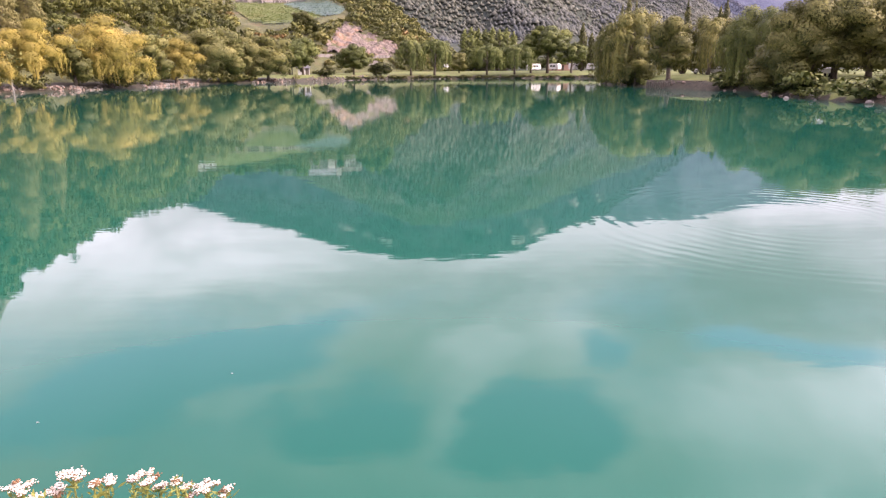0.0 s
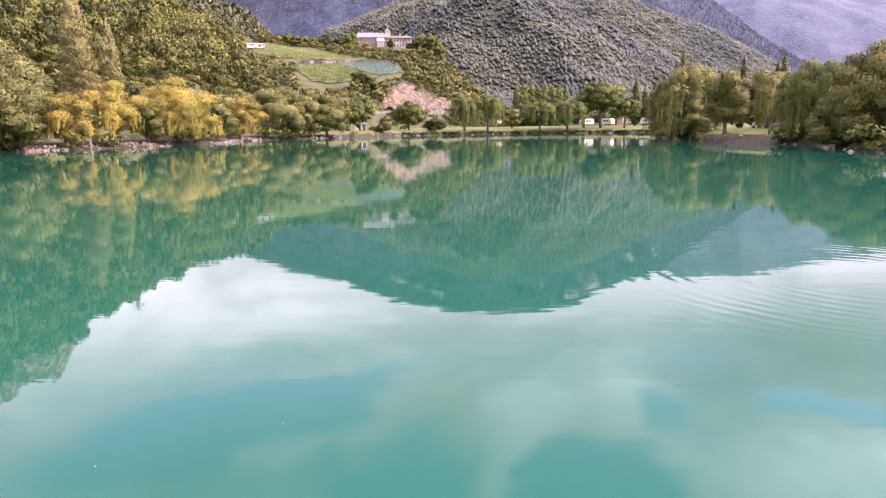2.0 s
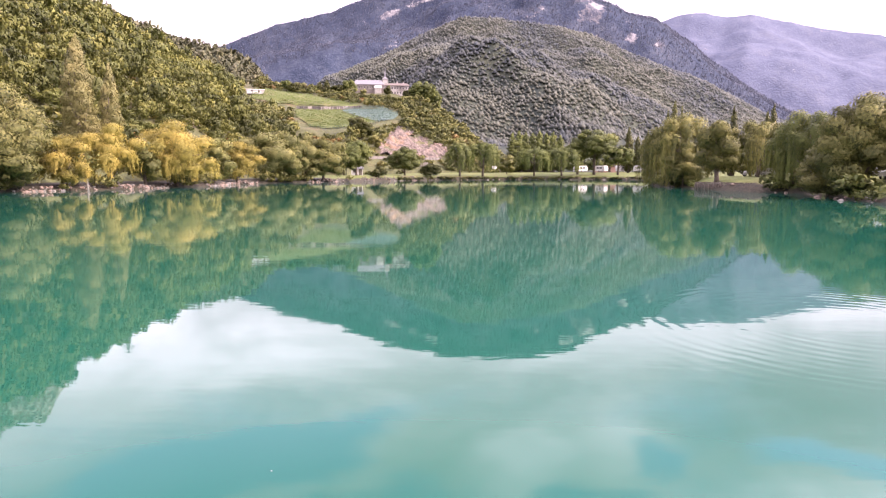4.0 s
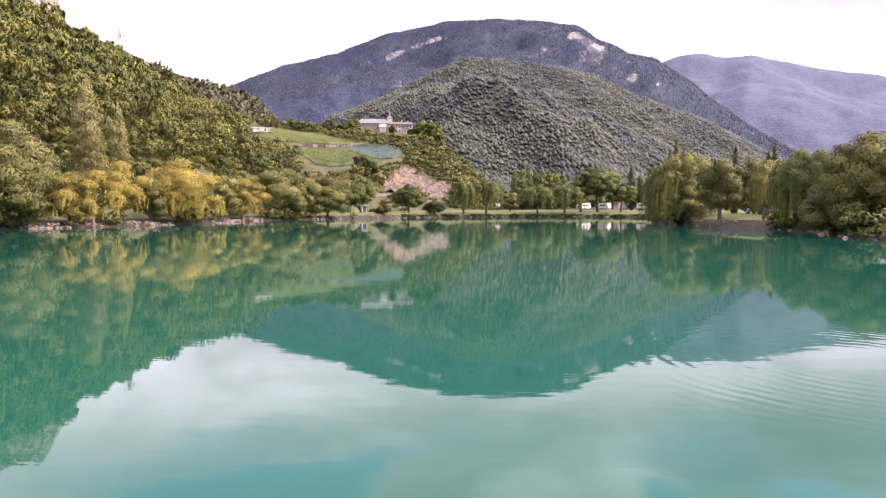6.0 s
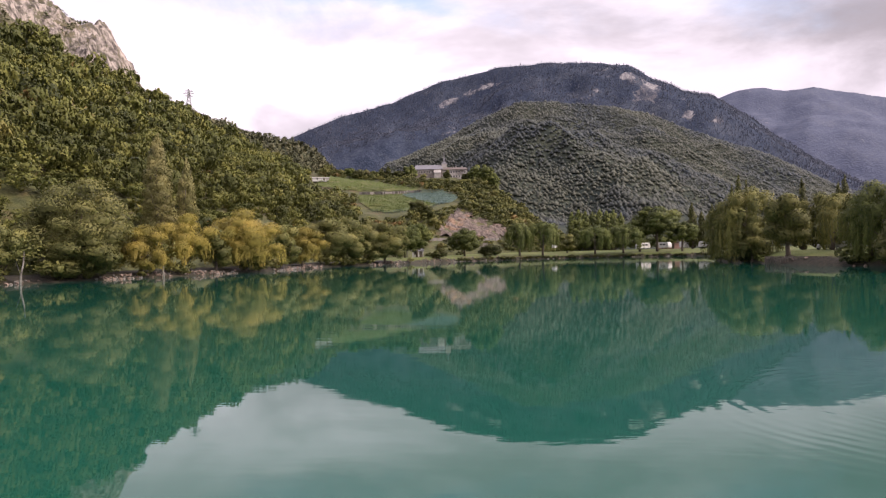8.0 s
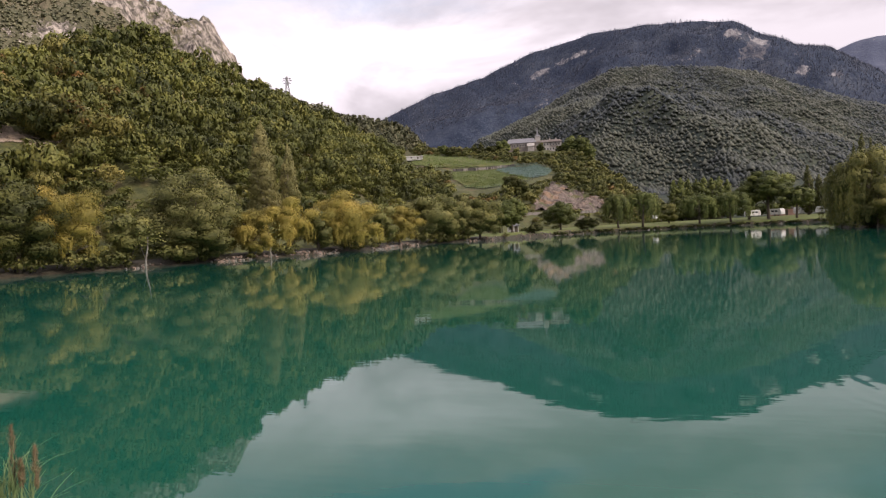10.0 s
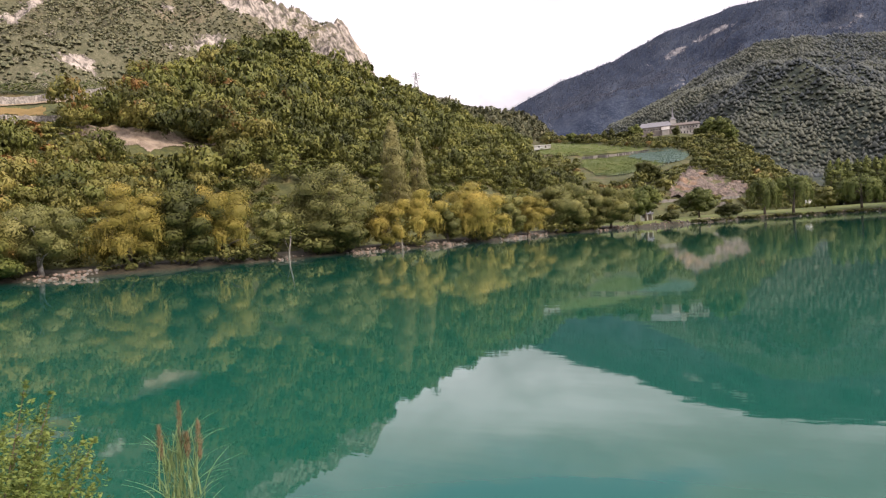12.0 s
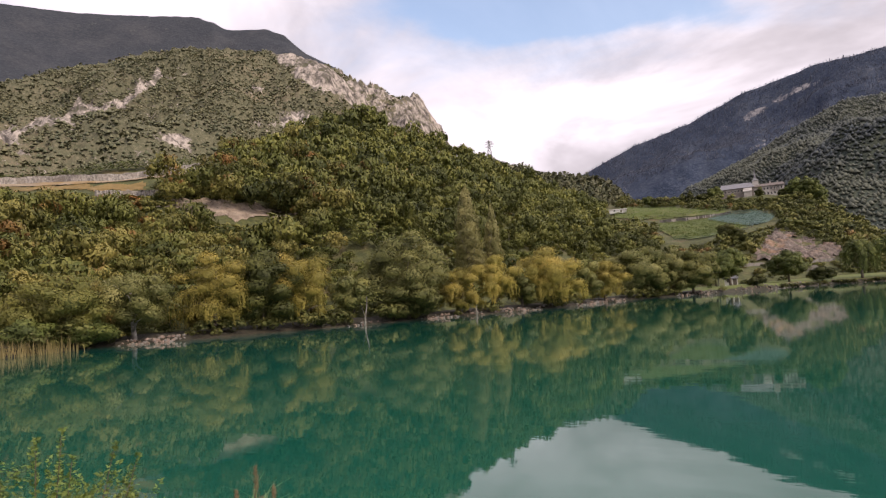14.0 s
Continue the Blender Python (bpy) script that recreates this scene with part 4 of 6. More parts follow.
def build_tree(x, y, top, r, kind, index):
    shape, leaf_mat, leaf, dense, low, hang, bark, label, cat = TREE_KINDS[kind]
    rng = np.random.default_rng(1000 + index)
    z = float(ground_z(np.array([x]), np.array([y]))[0])
    foot = HILL.foot
    az = math.degrees(math.atan2(x, y))
    dist = math.hypot(x, y)
    if -100 < az < -9:
        rf, rc = float(np.interp(az, foot[:, 0], foot[:, 1])), float(np.interp(az, HILL.crest[:, 0], HILL.crest[:, 2]))
        if dist > rf:
            z = max(z, float(HILL.at(np.array([az]), np.array([(dist - rf) / (rc - rf)]))[0, 2]))
    if -26 < az < 3:
        rf, rc = float(np.interp(az, CLOISTER_HILL.foot[:, 0], CLOISTER_HILL.foot[:, 1])), float(np.interp(az, CLOISTER_HILL.crest[:, 0], CLOISTER_HILL.crest[:, 2]))
        if dist > rf:
            z = max(z, float(CLOISTER_HILL.at(np.array([az]), np.array([(dist - rf) / (rc - rf)]))[0, 2]))
    h = max(top - z, 2.5)
    far = max(1.0, dist / 110)
    base = h * low
    skin = 4 * math.pi * (r * r * (h - base) / 2) ** (2 / 3)
    size = leaf * (far ** 0.6 if far > 1 else max(0.5, dist / 110))
    n = int(min(19000, max(900, skin * dense * (0.30 / size) ** 2 * 3.3)))
    root = thing(cat if cat != "tree" else "tree", None, label, cat, {"willow": "willows round the lake", "poplar": "poplars round the lake"}.get(cat, "trees round the lake"), at=pose(x, y, z))
    part("trunk", trunk_mesh(rng, h, r, max(base, 0.8), bark, 0.035 * h ** 0.9 + 0.05), root)
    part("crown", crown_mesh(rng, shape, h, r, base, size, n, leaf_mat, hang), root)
    return root


for number, row in enumerate(TREES):
    build_tree(*row, number)


# ---- woodland on the slopes: single crowns nobody could count, one mesh of stuff each ----
def crown_templates(seed, count, leaves, size, flat=0.8):
    rng = np.random.default_rng(seed)
    out = []
    for _ in range(count):
        lobes = [(0, 0, 0.9, 0.5, 0.5, 0.6 * flat)]
        turn = rng.uniform(0, 6.283)
        for k in range(10):
            u = 0.95 - 1.15 * (k + 0.5) / 10
            a, q, far = turn + 2.4 * k + rng.normal() * 0.4, math.sqrt(1 - u * u), rng.uniform(0.55, 0.8)
            s = rng.uniform(0.24, 0.40)
            lobes.append((math.cos(a) * q * far, math.sin(a) * q * far, 0.95 + u * 0.75 * far * flat, s, s, s * flat * 0.85))
        lobes = np.array(lobes)
        p, o = lobe_points(rng, lobes, leaves, 0.6, 0.4)[:2]
        p, o = p[p[:, 2] > 0.2], o[p[:, 2] > 0.2]
        s = size * rng.uniform(0.6, 1.35, len(p))
        v, f = leaf_tris(p, unit(o + rng.normal(size=o.shape) * 0.26), rng.normal(size=o.shape), s, s * 0.65)
        out.append((v, f, lobe_normals(v, lobes, rng, 0.16)))
    return out


def tiny_crown(seed):
    """A far crown: a handful of ragged leaf masses."""
    rng = np.random.default_rng(400 + seed)
    n = 8
    d = unit(rng.normal(size=(n, 3)) + (0, 0, 0.5))
    s = rng.uniform(0.5, 0.8, n)
    v, f = leaf_tris(np.array([0, 0, 0.8]) + d * (0.55, 0.55, 0.7), unit(d + (0, 0, 0.4)), rng.normal(size=(n, 3)), s, s * 0.8)
    return v, f, unit((v - (0, 0, 0.5)) * 0.6 + (0, 0, 0.6))


def dome_crown(seed, sides=6):
    """A far crown: one rounded, uneven canopy."""
    rng = np.random.default_rng(480 + seed)
    v = [(math.cos(6.283 * k / sides) * rng.uniform(0.65, 1.2), math.sin(6.283 * k / sides) * rng.uniform(0.65, 1.2), 0.1) for k in range(sides)]
    v = np.array(v + [(rng.normal() * 0.15, rng.normal() * 0.15, 1.55)])
    return v, [np.array([(k, (k + 1) % sides, sides) for k in range(sides)])], unit(v - (0, 0, 0.3) + rng.normal(size=v.shape) * 0.12)


def tiny_conifer(seed):
    """A far conifer: a ragged pointed cone of drooping sprays."""
    rng = np.random.default_rng(440 + seed)
    n = 6
    a = 2.4 * np.arange(n) + rng.normal(size=n) * 0.3
    t = (np.arange(n) + 0.5) / n
    w = 0.5 * (1 - t) + 0.1
    d = np.stack([np.cos(a), np.sin(a), 0 * a], 1)
    p = d * w[:, None] * 0.7 + np.stack([0 * a, 0 * a, 0.25 + 1.75 * t], 1)
    s = 0.30 + 0.28 * (1 - t)
    v, f = leaf_tris(p, unit(d + (0, 0, 0.35)), np.array([0, 0, 1.0]) - d * 0.45, s, s * 0.75)
    return v, f, unit(np.repeat(d + (0, 0, 0.5), 3, 0) + rng.normal(size=(3 * n, 3)) * 0.2)


def scatter(templates, places, radii, heights, rng, vary=0.27):
    """Copies of the templates at the places, turned, as one (verts, faces)."""
    pieces, tones, ways = [], [], []
    which = rng.integers(0, len(templates), len(places))
    for k, (v, f, nv) in enumerate(templates):
        idx = np.nonzero(which == k)[0]
        if not len(idx):
            continue
        a = rng.uniform(0, 6.283, len(idx))
        c, s = np.cos(a)[:, None], np.sin(a)[:, None]
        X = (v[None, :, 0] * c - v[None, :, 1] * s) * radii[idx][:, None]
        Y = (v[None, :, 0] * s + v[None, :, 1] * c) * radii[idx][:, None]
        Z = v[None, :, 2] * heights[idx][:, None] * 0.62
        V = np.stack([X, Y, Z], -1) + places[idx][:, None, :]
        ways.append(np.stack([nv[None, :, 0] * c - nv[None, :, 1] * s, nv[None, :, 0] * s + nv[None, :, 1] * c, np.broadcast_to(nv[None, :, 2], X.shape)], -1).reshape(-1, 3))
        n = len(v)
        tones.append(np.repeat(rng.normal(size=len(idx)) * vary, n))
        pieces.append((V.reshape(-1, 3), [(np.arange(len(idx))[:, None, None] * n + g[None]).reshape(-1, g.shape[1]) for g in f]))
    return (*joined(pieces), np.concatenate(tones), np.concatenate(ways))


def woods(name, ridge_rows, templates, mat, label, category, vary=0.27):
    P, R, H, rng = ridge_rows
    v, f, tone, ways = scatter(templates, P, R, H, rng, vary)
    me = mesh_of(name, v, f, mat, True)
    rounded(me, ways)
    me.attributes.new("tone", "FLOAT", "POINT").data.foreach_set("value", np.clip(tone, -0.4, 0.5).astype(np.float32))
    return thing(name, me, label, category, kind="stuff")


def poly_inside(A, E, corners):
    inside = np.zeros(A.shape, bool)
    for (x0, y0), (x1, y1) in zip(corners, corners[1:] + corners[:1]):
        cross = (y0 > E) != (y1 > E)
        with np.errstate(divide="ignore", invalid="ignore"):
            inside ^= cross & (A < (x1 - x0) * (E - y0) / ((y1 - y0) or 1e-9) + x0)
    return inside


# openings in the woods, as bearing and rise seen from the bank
SCAR_CLEAR = [(-60.4, 10.2), (-57.6, 10.4), (-54.2, 10.0), (-51.2, 9.7), (-49.2, 9.2), (-46.8, 8.4), (-47.6, 6.6), (-51.0, 6.3), (-53.4, 6.7), (-56.8, 7.1), (-60.2, 8.4)]
TERRACE_CLEAR = [(-84, 8.4), (-66, 9.2), (-60.0, 9.4), (-59.0, 11.0), (-56.5, 11.5), (-54.4, 12.0), (-53.2, 13.4), (-54.4, 15.5), (-84, 15.5)]
FIELD_CLEAR = [(-16.9, 3.3), (-17.0, 5.4), (-21.2, 5.8), (-21.0, 7.2), (-15.5, 6.8), (-13.3, 6.3), (-11.1, 5.9), (-8.9, 5.75), (-7.6, 5.0), (-8.1, 4.2), (-9.7, 3.8), (-11.2, 3.5), (-14.1, 3.1)]
LOW_GAP = [(-16.9, 3.5), (-17.0, 5.4), (-21.2, 5.9), (-20.9, 7.1), (-15.5, 6.7), (-13.3, 6.2), (-11.1, 5.85), (-8.9, 5.65), (-7.7, 5.0), (-8.1, 4.4), (-9.7, 4.1), (-11.2, 3.8), (-14.1, 3.4)]
CLOISTER_CLEAR = [(-12.0, 6.75), (-9.4, 6.6), (-7.3, 6.4), (-7.3, 9), (-12.0, 9)]
CLIFF_CLEAR = [(-10.0, 1.2), (-9.6, 2.6), (-8.2, 4.1), (-5.9, 3.3), (-3.4, 2.2), (-4.0, 1.0)]


def spaced(P, gap):
    """Leaves out places that crowd an earlier one."""
    cells, out = {}, []
    for i, (x, y, _) in enumerate(P):
        a, b = int(x // gap), int(y // gap)
        near = [j for u in (-1, 0, 1) for v in (-1, 0, 1) for j in cells.get((a + u, b + v), ())]
        if all((P[j, 0] - x) ** 2 + (P[j, 1] - y) ** 2 > gap * gap for j in near):
            cells.setdefault((a, b), []).append(i)
            out.append(i)
    return P[out]


def wooded(ridge, az0, az1, count, radius, height, seed, clear, s0=0.0, s1=1.0):
    rng = np.random.default_rng(seed)
    a = rng.uniform(az0, az1, count * 3)
    rf, rc = np.interp(a, ridge.foot[:, 0], ridge.foot[:, 1]), np.interp(a, ridge.crest[:, 0], ridge.crest[:, 2])
    r = np.sqrt(rng.uniform((rf + (rc - rf) * s0) ** 2, (rf + (rc - rf) * s1) ** 2))
    P = ridge.skin(a, (r - rf) / (rc - rf))
    E = rise_of(P + np.array([0, 0, height * 0.5]))
    keep = np.ones(len(a), bool)
    for c in clear:
        keep &= ~poly_inside(a, E, c)
    for x, y, _, _, kind in TREES:
        if kind == "poplar" and x < -40:                 # the two poplars stand free
            d = math.hypot(x, y)
            keep &= ~((np.abs(a - math.degrees(math.atan2(x, y))) < 1.7) & (r < d + 4) & (r > d - 45))
    P = P[keep]
    P = spaced(P, radius * 0.95)[:count]
    k = rng.uniform(0.55, 1.0, len(P)) + 0.75 * rng.uniform(0, 1, len(P)) ** 3
    return P - np.array([0, 0, 0.5]), radius * k, height * k * rng.uniform(0.85, 1.15, len(P)), rng


M_CLOISTER = foliage("leaf_cloister", (0.055, 0.070, 0.018), (0.105, 0.112, 0.030), (0.175, 0.165, 0.05), 0.06, 0.16, (0.19, 0.115, 0.042), 0.60)
WOOD = crown_templates(5, 9, 400, 0.098)
WOOD_FINE = crown_templates(8, 7, 820, 0.068)
WOOD_MID = crown_templates(9, 7, 230, 0.128)
WOOD_FAR = crown_templates(6, 6, 150, 0.18)
WOOD_LOW = crown_templates(7, 6, 70, 0.24)
WOOD_TINY = [tiny_crown(k) for k in range(10)]
WOOD_SMALL = crown_templates(12, 6, 110, 0.20)
WOOD_DOME = [dome_crown(k) for k in range(9)]
WOOD_CONIFER = [tiny_conifer(k) for k in range(8)]
woods("hill_woodland", wooded(HILL, -52, -17, 520, 2.75, 7.0, 21, [SCAR_CLEAR, TERRACE_CLEAR, FIELD_CLEAR], 0.20, 0.5), WOOD, M_WOODLAND, "dense green broadleaf woodland with a few rusty crowns", "woodland")
woods("upper_woodland", wooded(HILL, -52, -17, 1000, 2.75, 7.0, 24, [SCAR_CLEAR, TERRACE_CLEAR, FIELD_CLEAR], 0.5, 1.03), WOOD_MID, M_WOODLAND, "green broadleaf woodland up to the crest of the hill", "woodland")
woods("slope_thicket", wooded(HILL, -84, -44, 360, 2.8, 6.4, 25, [SCAR_CLEAR, TERRACE_CLEAR], 0.12, 1.0), WOOD_FINE, M_THICKET, "olive, green and rusty brown scrub woodland on the slope", "scrub")
woods("slope_woodland", wooded(HILL, -84, -50, 300, 2.7, 6.0, 26, [SCAR_CLEAR, TERRACE_CLEAR], 0.12, 1.0), WOOD_FINE, M_WOODLAND, "green scrub woodland on the slope", "woodland")
woods("scar_scrub", wooded(HILL, -60, -46, 300, 1.3, 2.0, 27, [[(-60.2, 10.2), (-57.6, 10.3), (-54.2, 9.95), (-51.2, 9.6), (-49.2, 9.1), (-47.0, 8.4), (-48.5, 7.4), (-51.2, 7.5), (-53.4, 7.9), (-56.8, 8.3), (-59.0, 8.9)], TERRACE_CLEAR], 0.3, 0.7), WOOD_FAR, M_THICKET, "low scrub below the bare bank", "scrub")
woods("terrace_scrub", wooded(HILL, -82, -57, 420, 1.3, 1.9, 34, [[(-84, 9.2), (-66, 9.85), (-58.6, 10.2), (-54.0, 11.0), (-54.0, 16), (-84, 16)], [(-58.0, 10.0), (-55, 10.1), (-55, 8.2), (-56.5, 8.4)]], 0.3, 0.9), WOOD_LOW, M_THICKET, "low brown scrub below the terrace", "scrub")
woods("field_scrub", wooded(CLOISTER_HILL, -19, -3, 420, 1.3, 1.7, 29, [LOW_GAP, CLOISTER_CLEAR, CLIFF_CLEAR], 0.05, 1.0), WOOD_LOW, M_CLOISTER, "low scrub round the fields", "scrub")
woods("hill_scrub", wooded(HILL, -36, -14, 360, 1.4, 1.9, 30, [FIELD_CLEAR], 0.05, 0.7), WOOD_LOW, M_THICKET, "low brown and green scrub between the trees", "scrub")
woods("foot_scrub", wooded(CLOISTER_HILL, -19, 1, 70, 1.6, 2.2, 28, [], 0.0, 0.12), WOOD_FAR, M_CLOISTER, "low scrub at the foot of the cloister hill", "scrub")
woods("shore_thicket", wooded(HILL, -84, -17, 420, 2.2, 3.4, 22, [SCAR_CLEAR, TERRACE_CLEAR], -0.06, 0.26), WOOD, M_WOODLAND, "dark green and olive scrub along the foot of the hill", "scrub")
woods("cloister_scrub", wooded(CLOISTER_HILL, -20, 1.5, 1050, 1.9, 3.6, 23, [FIELD_CLEAR, CLIFF_CLEAR, CLOISTER_CLEAR], 0.10, 1.0), WOOD_SMALL, M_CLOISTER, "scrub and small trees on the cloister hill", "scrub")


OPEN_SHORE = [(-61.6, -57.4), (-43.3, -42.3), (-36.9, -34.4), (-33.6, -32.2), (-30.8, -27.0), (-23.6, -20.4), (-15.7, -12.6), (-11.1, -10.1), (-9.1, -6.6)]   # bearings where the bank lies open


def shore_at(az):
    """The point of the hillside shore line at a bearing."""
    line = SHORE[2:20]
    a = np.degrees(np.arctan2(line[:, 0], line[:, 1]))
    return np.array([np.interp(az, a, line[:, 0]), np.interp(az, a, line[:, 1])])


def shore_bushes(name, stretches, count, radius, height, mat, label, seed, kinds=None, bare=()):
    """Low bushes whose twigs hang over the water's edge along stretches of the shore line."""
    rng = np.random.default_rng(seed)
    pts = []
    for i0, i1 in stretches:
        line = SHORE[i0:i1 + 1]
        seg = np.linalg.norm(np.diff(line, axis=0), axis=1)
        run = np.concatenate([[0], np.cumsum(seg)])
        d = rng.uniform(0, run[-1], int(count * run[-1] / 100))
        xy = np.stack([np.interp(d, run, line[:, 0]), np.interp(d, run, line[:, 1])], 1)
        pts.append(xy + rng.normal(size=xy.shape) * 0.8)
    xy = np.concatenate(pts)
    away = shore_distance(xy[:, 0], xy[:, 1])
    xy = xy[away > -0.5]
    az = np.degrees(np.arctan2(xy[:, 0], xy[:, 1]))
    for a, b in bare:
        xy, az = xy[(az < a) | (az > b)], az[(az < a) | (az > b)]
    k = rng.uniform(0.5, 1.4, len(xy))
    P = np.concatenate([xy, np.full((len(xy), 1), -0.25)], 1)
    return woods(name, (P, radius * k, height * k, rng), kinds or WOOD, mat, label, "bushes")


shore_bushes("shore_bushes", [(3, 15)], 150, 1.35, 2.3, M_LEAF_OLIVE, "olive bushes hanging over the water's edge", 31, WOOD_MID, OPEN_SHORE)
shore_bushes("shore_bushes_green", [(24, 33)], 80, 1.4, 1.8, M_LEAF_GREEN, "green bushes at the water's edge", 32, WOOD_MID, [(17.6, 20.4)])

shore_bushes("lawn_edge_plants", [(16, 22)], 230, 1.0, 1.1, M_LEAF_DARK, "low dark plants along the lawn bank", 33, WOOD_LOW)

M_ROCKY_TREES = foliage("leaf_rocky", (0.088, 0.100, 0.056), (0.155, 0.155, 0.085), (0.195, 0.18, 0.10), 0.03, 0.15)
M_RIDGE_TREES = foliage("leaf_ridge", (0.060, 0.068, 0.034), (0.098, 0.10, 0.052), (0.138, 0.128, 0.07), 0.05, 0.15)


def far_wood(name, ridge, az0, az1, count, radius, mat, label, seed, bare=None, limit=0.5, kinds=None, s0=0.03, tall=2.2, vary=0.14):
    """Small far crowns on a mountain, thinned where the rock lies bare."""
    P, R, H, rng = wooded(ridge, az0, az1, count, radius, radius * tall, seed, [], s0, 1.0)
    if bare is not None:
        az = np.degrees(np.arctan2(P[:, 0], P[:, 1]))
        keep = bare(az, az * 0, P) < limit
        P, R, H = P[keep], R[keep], H[keep]
    return woods(name, (P, R, H, rng), kinds or WOOD_TINY, mat, label, "forest", vary)


far_wood("crag_scrub", ROCK_MOUNTAIN, -76, -33, 23000, 1.65, M_ROCKY_TREES, "scattered scrub and trees on the rocky mountainside", 63, rocky_rock, 0.55, tall=1.4, vary=0.12, kinds=WOOD_DOME + WOOD_TINY[:4])
# Olive and bluish drifts paint in sunlit patches, cloud shadow and haze.
M_SPUR_TREES = foliage("leaf_spur_sun_haze", (0.040, 0.052, 0.062), (0.084, 0.092, 0.070), (0.094, 0.101, 0.074), 0.006, 0.1)
# Conifer greens are shifted to blue to carry the same haze.
M_MAIN_TREES = foliage("leaf_mountain_hazed", (0.046, 0.058, 0.094), (0.078, 0.090, 0.124), (0.085, 0.098, 0.132), 0.004, 0.1)
far_wood("spur_wood", SPUR, -20, 27, 32000, 3.3, M_SPUR_TREES, "mixed wood covering the lower mountain spur", 65, s0=0.1, tall=1.35, vary=0.12, kinds=WOOD_DOME)
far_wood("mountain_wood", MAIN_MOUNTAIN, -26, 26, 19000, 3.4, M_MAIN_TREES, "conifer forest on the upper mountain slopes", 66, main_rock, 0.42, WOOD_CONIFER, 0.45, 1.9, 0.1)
far_wood("ridge_wood", BACK_RIDGE, -34, -15, 3600, 1.7, M_RIDGE_TREES, "wood on the ridge behind the hillside", 64)


def grove(name, x0, x1, y0, y1, count, radius, height, mat, label, seed, kinds=WOOD_FAR):
    """Undergrowth behind the shore trees."""
    rng = np.random.default_rng(seed)
    xy = np.stack([rng.uniform(x0, x1, count), rng.uniform(y0, y1, count)], 1)
    xy = xy[shore_distance(xy[:, 0], xy[:, 1]) > 4]
    k = rng.uniform(0.6, 1.4, len(xy))
    P = np.concatenate([xy, (ground_z(xy[:, 0], xy[:, 1]) - 0.3)[:, None]], 1)
    return woods(name, (P, radius * k, height * k, rng), kinds, mat, label, "undergrowth")


grove("grove_undergrowth", 37, 62, 44, 88, 110, 2.4, 4.5, M_LEAF_DARK, "dark undergrowth among the shore trees", 71, WOOD)
grove("camp_hedge", 44, 75, 92, 150, 150, 2.4, 4.6, M_LEAF_DARK, "dark hedge and trees round the camp", 72)
grove("far_hedge", -8, 75, 262, 300, 260, 2.6, 4.2, M_LEAF_GREEN, "green hedge behind the far lawn", 73)


# ---- bare rock, fields and walls on the slopes ----
def on_slope(ridge, az, rise):
    """The place on a slope seen from the bank at that bearing and rise."""
    s = np.linspace(0.0, 1.0, 300)
    P = ridge.skin(np.full(300, float(az)), s)
    k = int(np.argmin(np.abs(rise_of(P) - rise)))
    return P[k]


def slope_patch(ridge, corners, step_az, step_s, lift, rough, mat, name, label, category, ragged=0.12, kind="structure"):
    """A sheet that lies proud of a slope inside an outline of bearings and rises."""
    c = np.array(corners)
    a = np.arange(c[:, 0].min() - 0.3, c[:, 0].max() + 0.3, step_az)
    s = np.arange(0.0, 1.0, step_s)
    A, S = np.meshgrid(a, s, indexing="ij")
    P = ridge.skin(A, S)
    E = rise_of(P)
    jag = ragged * fbm(P[..., 0] * 0.35, P[..., 1] * 0.35, 3, 91)
    inside = poly_inside(A + jag * 2, E + jag, [tuple(q) for q in corners])
    P[..., 2] += lift + rough * fbm(P[..., 0] * 0.4, P[..., 1] * 0.4, 4, 93)
    ni, nj = A.shape
    i, j = np.meshgrid(np.arange(ni - 1), np.arange(nj - 1), indexing="ij")
    k = (i * nj + j)[inside[:-1, :-1] & inside[1:, 1:]]
    faces = np.stack([k, k + nj, k + nj + 1, k + 1], 1)
    used, flat = np.unique(faces, return_inverse=True)
    me = mesh_of(name, P.reshape(-1, 3)[used], flat.reshape(-1, 4), mat, True)
    return thing(name, me, label, category, kind=kind)


slope_patch(HILL, [(-59.9, 9.7), (-57.6, 9.85), (-55.5, 9.7), (-54.2, 9.5), (-51.2, 9.2), (-49.4, 8.7), (-47.5, 8.2), (-49.4, 7.8), (-51.2, 7.9), (-53.4, 8.3), (-55.6, 8.35), (-56.8, 8.7), (-58.5, 9.2)], 0.07, 0.003, 0.14, 0.10, M_SCAR, "rock_scar", "bare pinkish earth bank on the hillside", "rock face", 0.4)
slope_patch(HILL, [(-25.9, 4.15), (-24.2, 4.5), (-22.0, 4.1), (-22.6, 3.75), (-24.6, 3.7)], 0.10, 0.004, 0.3, 0.35, M_SCAR, "rock_cutting", "low bare earth cutting above the shore trees", "rock face", 0.3)
slope_patch(HILL, [(-46.4, 7.2), (-44.3, 7.1), (-43.6, 6.2), (-45.4, 6.0)], 0.07, 0.003, 0.14, 0.12, M_SCAR, "small_rock_scar", "small bare earth patch between the trees", "rock face", 0.35)
slope_patch(CLOISTER_HILL, [(-9.9, 1.5), (-9.4, 2.4), (-8.2, 3.9), (-6.2, 3.1), (-3.5, 2.1), (-4.2, 1.2)], 0.05, 0.004, 0.5, 0.95, M_CLIFF, "cliff", "bare pink and grey rock cliff below the fields", "rock face", 0.22)

